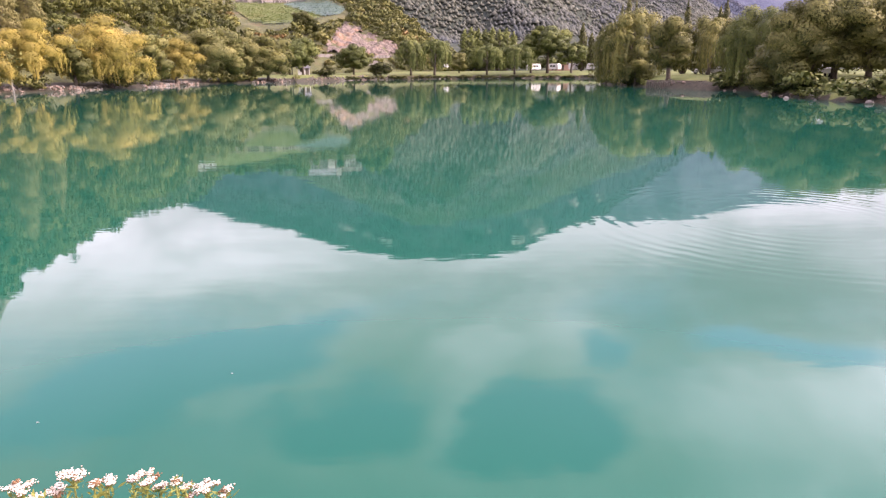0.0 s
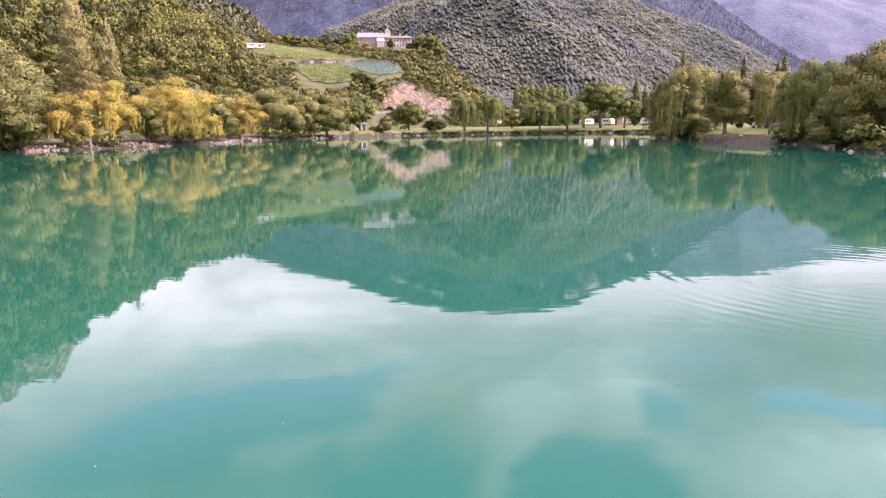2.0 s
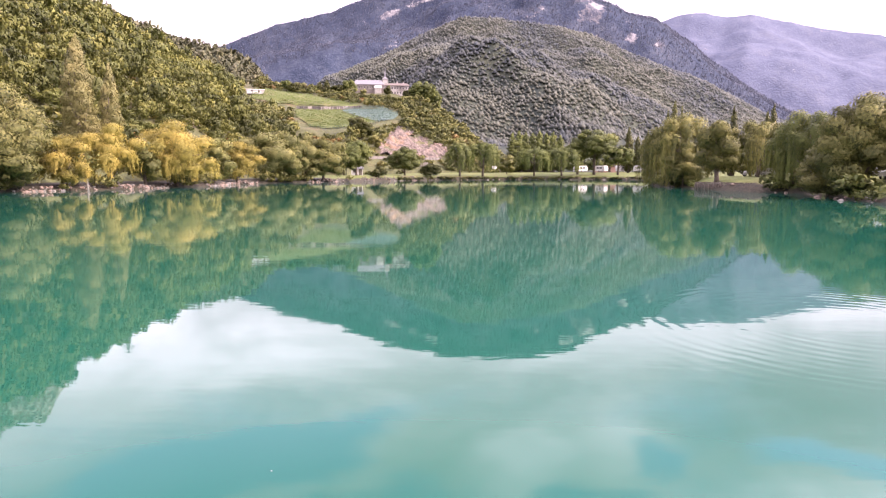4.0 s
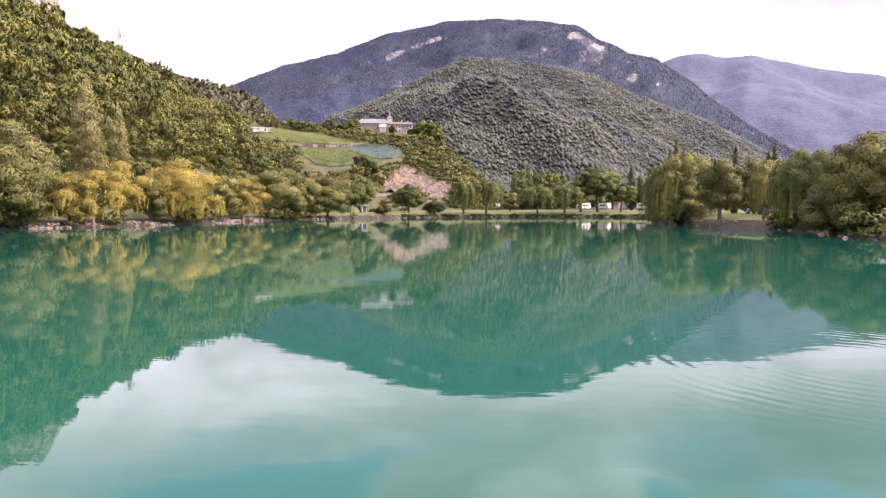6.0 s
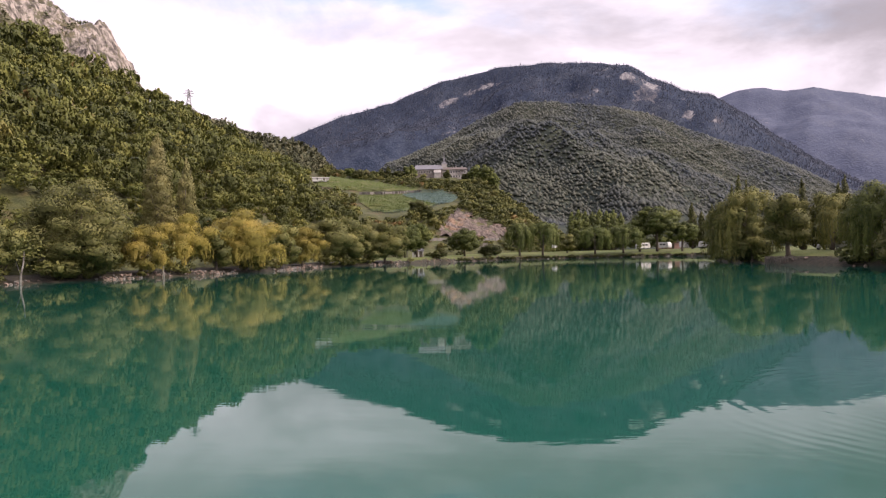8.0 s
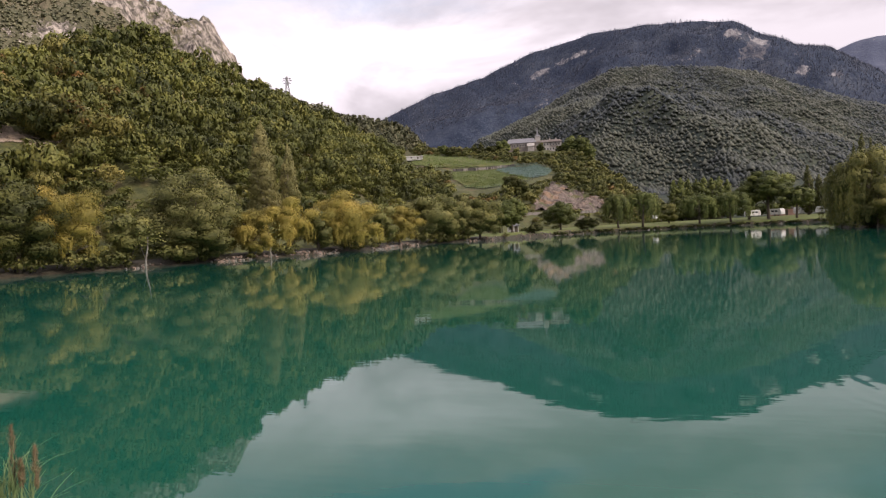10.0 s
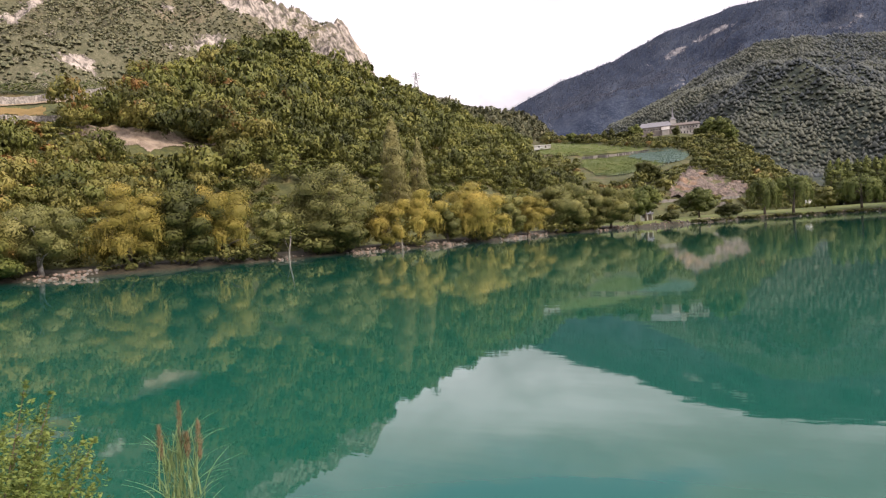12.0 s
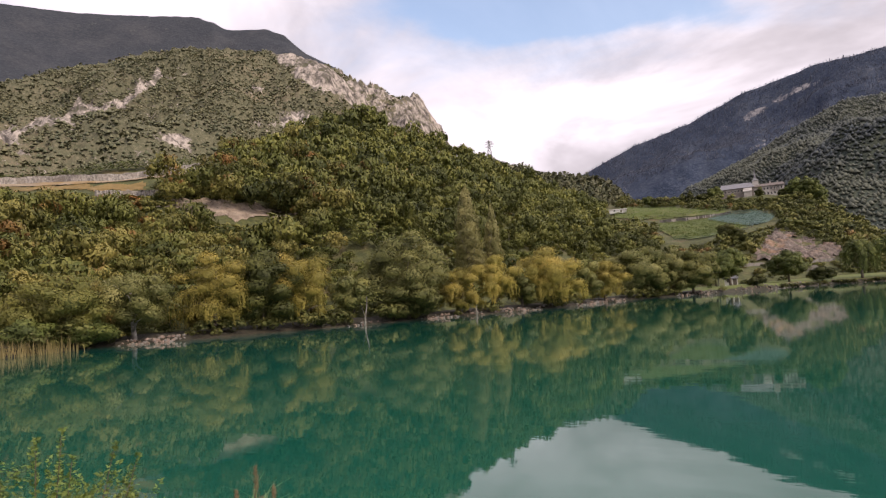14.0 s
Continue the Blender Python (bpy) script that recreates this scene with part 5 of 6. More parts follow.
M_FIELD = surface("field_grass", (0.085, 0.115, 0.022), (0.13, 0.155, 0.034), 0.6, 0.95, (0.15, 0.145, 0.04), 0.4, 1.0, 0.3)
M_NET = surface("field_net", (0.055, 0.105, 0.085), (0.085, 0.14, 0.115), 0.8, 0.8, (0.06, 0.11, 0.05), 0.3, 1.0, 0.3)
M_TRACK = surface("dry_track", (0.24, 0.185, 0.12), (0.36, 0.29, 0.20), 0.5, 0.95, (0.30, 0.20, 0.08), 0.3, 1.0, 0.2)
M_DRYGRASS = surface("dry_grass", (0.17, 0.115, 0.035), (0.25, 0.17, 0.06), 0.7, 0.95, (0.11, 0.095, 0.03), 0.5, 1.2, 0.3)
M_VINE = foliage("leaf_vine", (0.055, 0.09, 0.016), (0.085, 0.125, 0.022), (0.13, 0.16, 0.032), 0.1, 0.3)
M_VINE_NET = foliage("leaf_vine_net", (0.05, 0.095, 0.075), (0.075, 0.125, 0.10), (0.10, 0.155, 0.125), 0.1, 0.2)

LOW_FIELD = [(-16.7, 4.7), (-16.7, 5.27), (-13.1, 5.27), (-12.1, 4.95), (-11.15, 4.67), (-9.7, 4.33), (-11.2, 3.98), (-14.1, 3.68), (-15.5, 3.86)]
NET_FIELD = [(-13.1, 5.25), (-11.15, 5.47), (-9.2, 5.48), (-7.9, 4.92), (-8.4, 4.53), (-9.7, 4.33), (-11.15, 4.67), (-12.1, 4.95)]
HIGH_FIELD = [(-20.5, 6.1), (-19.7, 6.95), (-15.9, 6.5), (-13.5, 6.1), (-11.4, 5.75), (-11.6, 5.58), (-14.0, 5.62), (-17.0, 5.6)]
slope_patch(CLOISTER_HILL, LOW_FIELD, 0.08, 0.008, 0.35, 0.05, M_FIELD, "vineyard_field", "sloping yellow-green vineyard field", "field", 0.03)
slope_patch(CLOISTER_HILL, NET_FIELD, 0.08, 0.008, 0.38, 0.05, M_NET, "netted_field", "vineyard field under blue-green netting", "field", 0.03)
slope_patch(CLOISTER_HILL, HIGH_FIELD, 0.08, 0.008, 0.35, 0.05, M_FIELD, "upper_field", "upper terrace field below the cloister", "field", 0.03)
slope_patch(HILL, [(-80, 9.0), (-66, 10.3), (-62, 10.35), (-59.5, 10.5), (-59.7, 11.1), (-66, 10.8), (-80, 9.5)], 0.2, 0.004, 0.15, 0.1, M_DRYGRASS, "dry_bank", "dry orange grass bank below the terrace", "bank", 0.2)
slope_patch(HILL, [(-80, 9.6), (-64.8, 10.75), (-57.0, 11.6), (-56.6, 11.85), (-64.8, 11.05), (-80, 9.9)], 0.2, 0.003, 0.3, 0.05, M_TRACK, "farm_track", "pale dirt track along the terrace", "track", 0.02)


def slope_wall(ridge, rows, height, thick, mat, name, label):
    """A wall that follows a slope through (bearing, rise) rows."""
    r = np.array(rows)
    a = np.linspace(r[0, 0], r[-1, 0], 60)
    base = np.array([on_slope(ridge, x, e) for x, e in zip(a, np.interp(a, r[:, 0], r[:, 1]))])
    out = unit(base * np.array([1, 1, 0]))
    v, n = [], len(a)
    wob = 0.12 * fbm(a * 3, a * 0, 3, 97)
    for k in range(n):
        b, o = base[k], out[k]
        v += [b - (0, 0, 0.8), b + (0, 0, height + wob[k]), b + o * thick + (0, 0, height + wob[k]), b + o * thick - (0, 0, 0.8)]
    f = [(4 * k + i, 4 * k + 4 + i, 4 * k + 4 + (i + 1) % 4, 4 * k + (i + 1) % 4) for k in range(n - 1) for i in range(4)] + [(0, 1, 2, 3), (4 * n - 1, 4 * n - 2, 4 * n - 3, 4 * n - 4)]
    return thing(name, mesh_of(name, v, np.array(f), mat), label, "wall", kind="structure")


slope_wall(HILL, [(-80, 9.7), (-64.9, 11.0), (-61.5, 11.15), (-58.7, 11.7), (-54.6, 12.3)], 1.7, 0.6, M_MASONRY, "wall_terrace", "grey dry stone terrace wall on the hillside")
slope_wall(HILL, [(-63.4, 9.85), (-58.7, 9.95)], 1.5, 0.6, M_MASONRY, "wall_lower_terrace", "low grey stone wall in dry grass")
slope_wall(CLOISTER_HILL, [(-16.6, 5.36), (-14, 5.36), (-11.1, 5.5)], 1.3, 0.5, M_STONE, "wall_field", "pale stone wall between two fields")
slope_wall(CLOISTER_HILL, [(-12.0, 1.25), (-8, 1.15), (-4.3, 1.1)], 1.0, 0.4, M_STONE, "wall_road", "pale concrete parapet along the road")
slope_wall(CLOISTER_HILL, [(-8.0, 0.45), (-5.2, 0.55)], 1.6, 0.5, M_STONE, "wall_lower_road", "short pale retaining wall by the shore")


def vine_rows(ridge, corners, gap, mat, name, label, seed, rise=1.3, width=0.45):
    """Rows of vines along the slope, each a run of small leaf clumps, as one piece of stuff."""
    rng = np.random.default_rng(seed)
    c = np.array(corners)
    pieces = []
    e = c[:, 1].min()
    while e < c[:, 1].max():
        a = np.arange(c[:, 0].min(), c[:, 0].max(), 0.11)
        a = a[poly_inside(a, np.full(len(a), e), [tuple(q) for q in corners])]
        if len(a) > 3:
            P = np.array([on_slope(ridge, x, e) for x in a])
            n = len(P) * 10
            i = rng.uniform(0, len(P) - 1.001, n)
            k = i.astype(int)
            p = P[k] + (P[k + 1] - P[k]) * (i - k)[:, None] + rng.normal(size=(n, 3)) * (width * 0.4, width * 0.4, 0) + np.stack([0 * i, 0 * i, rng.uniform(0.4, rise + 0.4, n)], 1)
            s = rng.uniform(0.16, 0.32, n)
            pieces.append(leaf_tris(p, unit(rng.normal(size=(n, 3)) * 0.3 + (0, -0.6, 1.0)), rng.normal(size=(n, 3)), s, s * 0.8))
        e += gap
    v, f = joined(pieces)
    return thing(name, mesh_of(name, v, f, mat), label, "vines", kind="stuff")


vine_rows(CLOISTER_HILL, LOW_FIELD, 0.16, M_VINE, "vine_rows", "rows of yellow-green vines", 41)
vine_rows(CLOISTER_HILL, NET_FIELD, 0.16, M_VINE_NET, "netted_vine_rows", "rows of vines under blue-green nets", 42)
vine_rows(CLOISTER_HILL, HIGH_FIELD, 0.16, M_VINE, "upper_vine_rows", "rows of vines on the upper terrace", 43)
vine_rows(HILL, [(-80, 10.2), (-64.8, 11.3), (-62.6, 11.75), (-57, 12.35), (-55.5, 12.5), (-55.5, 12.6), (-57, 12.6), (-62.6, 12.0), (-64.8, 11.45), (-80, 10.6)], 0.09, M_LEAF_GREEN, "terrace_vines", "row of dark green vines above the terrace wall", 44, 1.6)


def post_row(ridge, rows, count, height, name, label, wood=M_BARK):
    """A row of vine posts along a field's edge."""
    r = np.array(rows)
    root = thing(name, None, label, "fence", "vine post rows")
    v, f = tube([(0, 0, -0.4), (0, 0, height)], [0.07, 0.06], 5)
    post = mesh_of("post", v, f, wood)
    P = []
    for k in range(count):
        a = r[0, 0] + (r[-1, 0] - r[0, 0]) * k / (count - 1)
        P.append(on_slope(ridge, a, float(np.interp(a, r[:, 0], r[:, 1]))))
        part("post", post, root, "", pose(*P[-1]))
    v, f = joined([tube([p + (0, 0, height * q) for p in P], [0.025] * count, 4) for q in (0.55, 0.95)])
    part("wire", mesh_of("wire", v, f, wood), root)


post_row(CLOISTER_HILL, [(-15.6, 3.8), (-14.1, 3.62), (-11.2, 3.92), (-9.7, 4.25)], 44, 1.6, "net_fence", "row of posts with netting below the vineyard", M_NET)
post_row(CLOISTER_HILL, [(-20.8, 5.78), (-17, 5.72), (-13.6, 5.85)], 40, 1.5, "vine_fence", "row of dark vine posts above the stone wall")
post_row(HILL, [(-68, 10.75), (-63.5, 11.15)], 12, 1.1, "track_fence", "post and wire fence beside the track")

# ---- buildings ----
M_PLASTER = surface("old_plaster", (0.38, 0.355, 0.33), (0.50, 0.475, 0.445), 0.8, 0.9, (0.17, 0.15, 0.135), 0.2, 3, 0.03)
M_PLASTER_OLD = surface("weathered_plaster", (0.20, 0.175, 0.155), (0.29, 0.255, 0.23), 0.8, 0.9, (0.12, 0.10, 0.09), 0.2, 3, 0.03)
M_SLATE = surface("slate_roof", (0.17, 0.17, 0.19), (0.25, 0.25, 0.27), 1.5, 0.7, (0.16, 0.15, 0.16), 0.3, 3, 0.04)
M_SPIRE = surface("pale_slate", (0.17, 0.17, 0.185), (0.26, 0.26, 0.275), 1.5, 0.7, None, 0.3, 3, 0.04)
M_TILE = surface("brown_roof", (0.12, 0.10, 0.09), (0.19, 0.155, 0.135), 1.5, 0.8, (0.14, 0.12, 0.11), 0.3, 3, 0.04)
M_DARK = surface("dark_opening", (0.02, 0.02, 0.022), (0.04, 0.04, 0.045), 2, 0.4, None, 0)
M_WHITE = surface("white_paint", (0.60, 0.60, 0.58), (0.72, 0.72, 0.70), 2, 0.5, (0.5, 0.48, 0.45), 0)
M_PINK = surface("pink_plaster", (0.55, 0.33, 0.27), (0.66, 0.42, 0.35), 1.0, 0.9, (0.5, 0.36, 0.3), 0.2)
M_STEEL = surface("zinc_steel", (0.42, 0.43, 0.45), (0.55, 0.56, 0.58), 4, 0.45, None, 0, metal=0.7)
M_PYLON = surface("weathered_galvanised_steel", (0.24, 0.24, 0.25), (0.34, 0.34, 0.35), 4, 0.7, (0.12, 0.11, 0.11), 0)
M_CONCRETE = surface("pale_concrete", (0.45, 0.43, 0.40), (0.60, 0.58, 0.54), 2, 0.9, (0.38, 0.36, 0.33), 0.2)
M_RUBBER = surface("rubber", (0.02, 0.02, 0.02), (0.035, 0.035, 0.035), 10, 0.8, None, 0)
M_GLASS = surface("tinted_glass", (0.03, 0.035, 0.04), (0.05, 0.055, 0.06), 2, 0.08, None, 0)
M_TIMBER = surface("weathered_timber", (0.09, 0.075, 0.06), (0.19, 0.16, 0.13), 5, 0.9, None, 0.4)
M_BODY_GREY = surface("grey_paint", (0.25, 0.26, 0.28), (0.30, 0.31, 0.33), 2, 0.3, None, 0)


def made(name, pieces, mat, parent, label="", at=None, smooth_=False):
    v, f = joined(pieces)
    return part(name, mesh_of(name, v, f, mat, smooth_), parent, label, at)


def gable(x0, x1, y0, y1, z0, z1, over=0.4, hip=0.0):
    """A pitched roof with the ridge along x, as a solid with thickness."""
    x0, x1, y0, y1 = x0 - over, x1 + over, y0 - over, y1 + over
    m = (y0 + y1) / 2
    v = []
    for d in (0.0, -0.25):
        v += [(x0, y0, z0 + d), (x1, y0, z0 + d), (x1, y1, z0 + d), (x0, y1, z0 + d), (x0 + hip, m, z1 + d), (x1 - hip, m, z1 + d)]
    top = [(0, 1, 5, 4), (2, 3, 4, 5)]
    low = [(6, 10, 11, 7), (8, 11, 10, 9)]
    side = [(0, 6, 7, 1), (2, 8, 9, 3)]
    ends = [(3, 0, 4), (1, 2, 5), (6, 9, 10), (8, 7, 11), ]
    edge = [(0, 3, 9, 6), (1, 7, 8, 2)]
    return np.array(v, float), [np.array(ends), np.array(top + low + side + edge)]


def window_part(parent, x, z, w, h, y=0.0):
    """A recessed dark window with a frame and a sill, on a wall that looks towards -y."""
    f = made("window", [box(x - w / 2, y - 0.02, z, x + w / 2, y + 0.12, z + h)], M_DARK, parent)
    made("frame", [box(x - w / 2 - 0.12, y - 0.07, z - 0.02, x - w / 2, y + 0.02, z + h), box(x + w / 2, y - 0.07, z - 0.02, x + w / 2 + 0.12, y + 0.02, z + h),
                   box(x - w / 2 - 0.12, y - 0.07, z + h, x + w / 2 + 0.12, y + 0.02, z + h + 0.12)], M_CONCRETE, f)
    made("sill", [box(x - w / 2 - 0.18, y - 0.14, z - 0.14, x + w / 2 + 0.18, y + 0.02, z - 0.02)], M_CONCRETE, f)


def build_cloister():
    p = CLOISTER_HILL.at(np.array([-9.35]), np.array([0.975]))[0]
    root = thing("cloister", None, "old plastered cloister with slate roofs and a slim spire", "building", at=pose(p[0], p[1], p[2] + 0.6, 0, 0, 9.35))
    # west wing, long slate roof
    made("wall", [box(-17.5, 0, -8, 0.5, 9, 4.8)], M_PLASTER_OLD, root, "grey-brown plaster wall of the long wing")
    made("roof", [gable(-17.5, 0.5, 0, 9, 4.8, 8.0, 0.5, 1.5)], M_SLATE, root, "pale slate roof")
    # east wing
    made("wall", [box(0.6, 1.0, -8, 16.5, 9, 4.4)], M_PLASTER, root)
    made("roof", [gable(0.6, 16.5, 1.0, 9, 4.4, 6.3, 0.5, 1.2)], M_TILE, root, "low brown tiled roof")
    # forebuilding and tower
    made("porch", [box(-4.6, -3.0, -8, -0.6, 0.0, 2.2), gable(-4.6, -0.6, -3.0, 0.4, 2.2, 4.2, 0.3, 0.0)], M_PLASTER, root)
    tower = made("tower", [box(0.2, 3.2, -2, 3.4, 6.4, 8.6)], M_PLASTER, root)
    v = np.array([(0.0, 3.0, 8.6), (3.6, 3.0, 8.6), (3.6, 6.6, 8.6), (0.0, 6.6, 8.6), (1.15, 4.15, 10.0), (2.45, 4.15, 10.0), (2.45, 5.45, 10.0), (1.15, 5.45, 10.0), (1.8, 4.8, 16.6)])
    made("spire", [(v, [np.array([(4, 5, 8), (5, 6, 8), (6, 7, 8), (7, 4, 8)]), np.array([(0, 1, 5, 4), (1, 2, 6, 5), (2, 3, 7, 6), (3, 0, 4, 7), (3, 2, 1, 0)])])], M_SPIRE, tower, "slim grey slate spire")
    made("chimney", [box(9.0, 5.2, 5.0, 9.8, 6.0, 7.4)], M_PLASTER, root)
    made("chimney", [box(13.0, 5.2, 5.0, 13.7, 5.9, 7.2)], M_PLASTER, root)
    for row in (-0.6, 2.2):
        for k in range(7):
            window_part(root, 4.4 + k * 1.75, row, 0.8, 1.25, 1.0)
    for k in range(7):
        window_part(root, -16.0 + k * 1.7, 2.5, 0.8, 1.2, 0.0)


def build_hut(x, y, z, turn, w, d, h, roof_h, wall, roof, name, label):
    root = thing(name, None, label, "building", at=pose(x, y, z, 0, 0, turn))
    made("wall", [box(-w / 2, -d / 2, -0.5, w / 2, d / 2, h)], wall, root)
    made("roof", [gable(-w / 2, w / 2, -d / 2, d / 2, h, h + roof_h, 0.3)], roof, root)
    window_part(root, -w * 0.2, h * 0.4, 0.8, 0.9, -d / 2)
    made("door", [box(w * 0.15, -d / 2 - 0.04, 0, w * 0.15 + 0.9, -d / 2 + 0.05, min(2.0, h - 0.2))], M_TIMBER, root)


build_cloister()
gz = lambda x, y: float(ground_z(np.array([x]), np.array([y]))[0])
build_hut(-38.4, 187.0, gz(-38.4, 187.0), 12, 3.2, 2.6, 1.9, 1.0, M_WHITE, M_SLATE, "shed", "small white shed on the shore meadow")
q = on_slope(HILL, -16.7, 2.95)
build_hut(q[0], q[1], q[2] + 1.0, 17, 2.6, 2.6, 2.2, 1.4, M_WHITE, M_TILE, "chapel", "tiny white gabled house among the trees")
q = on_slope(CLOISTER_HILL, -19.9, 6.5)
build_hut(q[0], q[1], q[2] + 0.5, 20, 9, 4, 1.6, 0.5, M_WHITE, M_CONCRETE, "farm_shed", "long low pale farm shed on the slope")
build_hut(46.0, 268.0, gz(46, 268), -10, 9, 5, 2.5, 1.4, M_PINK, M_TILE, "camp_house", "low pinkish house behind the lawn trees")
build_hut(20.0, 276.0, gz(20, 276), -5, 14, 5, 2.3, 1.2, M_PLASTER, M_TILE, "camp_building", "low plain building behind the poplars")


# ---- pylon, poles, vehicles ----
def strut(a, b, t):
    return tube([a, b], [t, t], 4)


def build_pylon(x, y, z, h):
    root = thing("pylon", None, "steel lattice power pylon on the wooded ridge", "pylon", at=pose(x, y, z, 0, 0, 25))
    w = lambda q: 2.2 * (1 - q) ** 1.1 + 0.35
    levels = [0, 0.2, 0.38, 0.54, 0.68, 0.8, 0.9, 1.0]
    for sx, sy in ((-1, -1), (1, -1), (1, 1), (-1, 1)):
        made("leg", [tube([(sx * w(q), sy * w(q), h * q) for q in levels], [0.26] * len(levels), 4)], M_PYLON, root)
    for q0, q1 in zip(levels, levels[1:]):
        a, b = w(q0), w(q1)
        pieces = []
        for (ax, ay), (bx, by) in (((-1, -1), (1, -1)), ((1, -1), (1, 1)), ((1, 1), (-1, 1)), ((-1, 1), (-1, -1))):
            pieces += [strut((ax * a, ay * a, h * q0), (bx * b, by * b, h * q1), 0.15), strut((bx * a, by * a, h * q0), (ax * b, ay * b, h * q1), 0.15)]
        made("bracing", pieces, M_PYLON, root)
    for q, l in ((0.68, 3.6), (0.8, 4.4), (0.9, 3.4)):
        made("crossarm", [strut((-l, 0, h * q), (l, 0, h * q), 0.22), strut((-l, 0, h * q), (0, 0, h * q + 1.4), 0.16), strut((l, 0, h * q), (0, 0, h * q + 1.4), 0.16)], M_PYLON, root)


q = BACK_RIDGE.at(np.array([-30.5]), np.array([0.985]))[0]
build_pylon(q[0], q[1], q[2] - 1.0, EYE + math.hypot(q[0], q[1]) * math.tan(radians(13.8)) - q[2] + 1.0)


def build_pole(x, y, h):
    root = thing("utility_pole", None, "pale wooden utility pole with a crossarm", "pole", at=pose(x, y, gz(x, y), 0, 0, 15))
    made("shaft", [tube([(0, 0, -0.4), (0, 0, h * 0.5), (0, 0, h)], [0.17, 0.15, 0.11], 8)], M_CONCRETE, root, "", None, True)
    made("crossarm", [box(-1.1, -0.08, h * 0.78, 1.1, 0.08, h * 0.78 + 0.16)], M_CONCRETE, root)
    for k in (-0.9, 0.9):
        made("insulator", [tube([(k, 0, h * 0.78 + 0.16), (k, 0, h * 0.78 + 0.42)], [0.07, 0.05], 6)], M_WHITE, root)


build_pole(-39.6, 178.0, 8.2)


def build_caravan(x, y, turn, length, paint, name, label):
    """A travel caravan on two wheels, with rounded shoulders, a window band, a door and a drawbar."""
    root = thing(name, None, label, "caravan", "caravans on the camp lawn", at=pose(x, y, gz(x, y) + 0.02, 0, 0, turn))
    L, W, n = length / 2, 1.1, 9
    prof = [(-L, 0.45), (L, 0.45), (L * 1.02, 1.2), (L * 0.94, 2.1), (L * 0.8, 2.5), (-L * 0.8, 2.5), (-L * 0.94, 2.1), (-L * 1.02, 1.2)]
    v = [(px, sy, pz) for sy in (-W, W) for px, pz in prof]
    k = len(prof)
    quads = [(i, (i + 1) % k, k + (i + 1) % k, k + i) for i in range(k)]
    v2 = np.array(v, float)
    caps = [np.array([list(range(k))[::-1], list(range(k, 2 * k))])]
    made("body", [(v2, [np.array(quads)] + caps)], paint, root)
    for wx in (-L * 0.5, L * 0.05):
        made("window", [box(wx, -W - 0.03, 1.35, wx + L * 0.42, -W + 0.02, 1.95)], M_GLASS, root)
    made("door", [box(L * 0.58, -W - 0.03, 0.55, L * 0.58 + 0.62, -W + 0.02, 2.2)], M_CONCRETE, root)
    for sy in (-W + 0.1, W - 0.1):
        wheel = made("wheel", [tube([(0, sy - 0.1, 0.32), (0, sy + 0.1, 0.32)], [0.32, 0.32], 12)], M_RUBBER, root)
        made("rim", [tube([(0, sy - 0.12, 0.32), (0, sy + 0.12, 0.32)], [0.18, 0.18], 8)], M_STEEL, wheel)
    made("drawbar", [strut((-L, -0.5, 0.5), (-L - 1.0, 0, 0.45), 0.05), strut((-L, 0.5, 0.5), (-L - 1.0, 0, 0.45), 0.05), strut((-L - 1.0, 0, 0.45), (-L - 1.0, 0, 0), 0.05)], M_STEEL, root)
    return root


def build_car(x, y, turn, paint, label):
    root = thing("car", None, label, "car", "cars by the lake", at=pose(x, y, gz(x, y) + 0.02, 0, 0, turn))
    side = [(-2.1, 0.35), (2.1, 0.35), (2.15, 0.7), (1.95, 0.85), (1.15, 0.95), (0.55, 1.42), (-1.2, 1.46), (-1.9, 1.0), (-2.15, 0.8)]
    k = len(side)
    v = np.array([(px, sy * (0.85 if pz < 1.1 else 0.66), pz) for sy in (-1, 1) for px, pz in side])
    quads = [(i, (i + 1) % k, k + (i + 1) % k, k + i) for i in range(k)]
    made("body", [(v, [np.array(quads), np.array([list(range(k))[::-1], list(range(k, 2 * k))])])], paint, root)
    for sy in (-1, 1):
        made("side_window", [box(-1.45, sy * 0.775 - 0.03, 1.0, 0.75, sy * 0.775 + 0.03, 1.32)], M_GLASS, root)
    made("windscreen", [(np.array([(1.17, -0.66, 0.97), (1.17, 0.66, 0.97), (0.6, 0.58, 1.42), (0.6, -0.58, 1.42), (1.12, -0.66, 0.94), (1.12, 0.66, 0.94), (0.55, 0.58, 1.39), (0.55, -0.58, 1.39)]),
                         [np.array([(0, 1, 2, 3), (7, 6, 5, 4), (0, 4, 5, 1), (2, 6, 7, 3), (1, 5, 6, 2), (3, 7, 4, 0)])])], M_GLASS, root)
    for wx in (-1.3, 1.3):
        for sy in (-0.78, 0.78):
            wheel = made("wheel", [tube([(wx, sy - 0.1, 0.32), (wx, sy + 0.1, 0.32)], [0.32, 0.32], 12)], M_RUBBER, root)
            made("rim", [tube([(wx, sy - 0.115, 0.32), (wx, sy + 0.115, 0.32)], [0.2, 0.2], 8)], M_STEEL, wheel)
    for sy in (-0.6, 0.6):
        made("headlight", [box(2.05, sy - 0.16, 0.62, 2.17, sy + 0.16, 0.76)], M_WHITE, root)


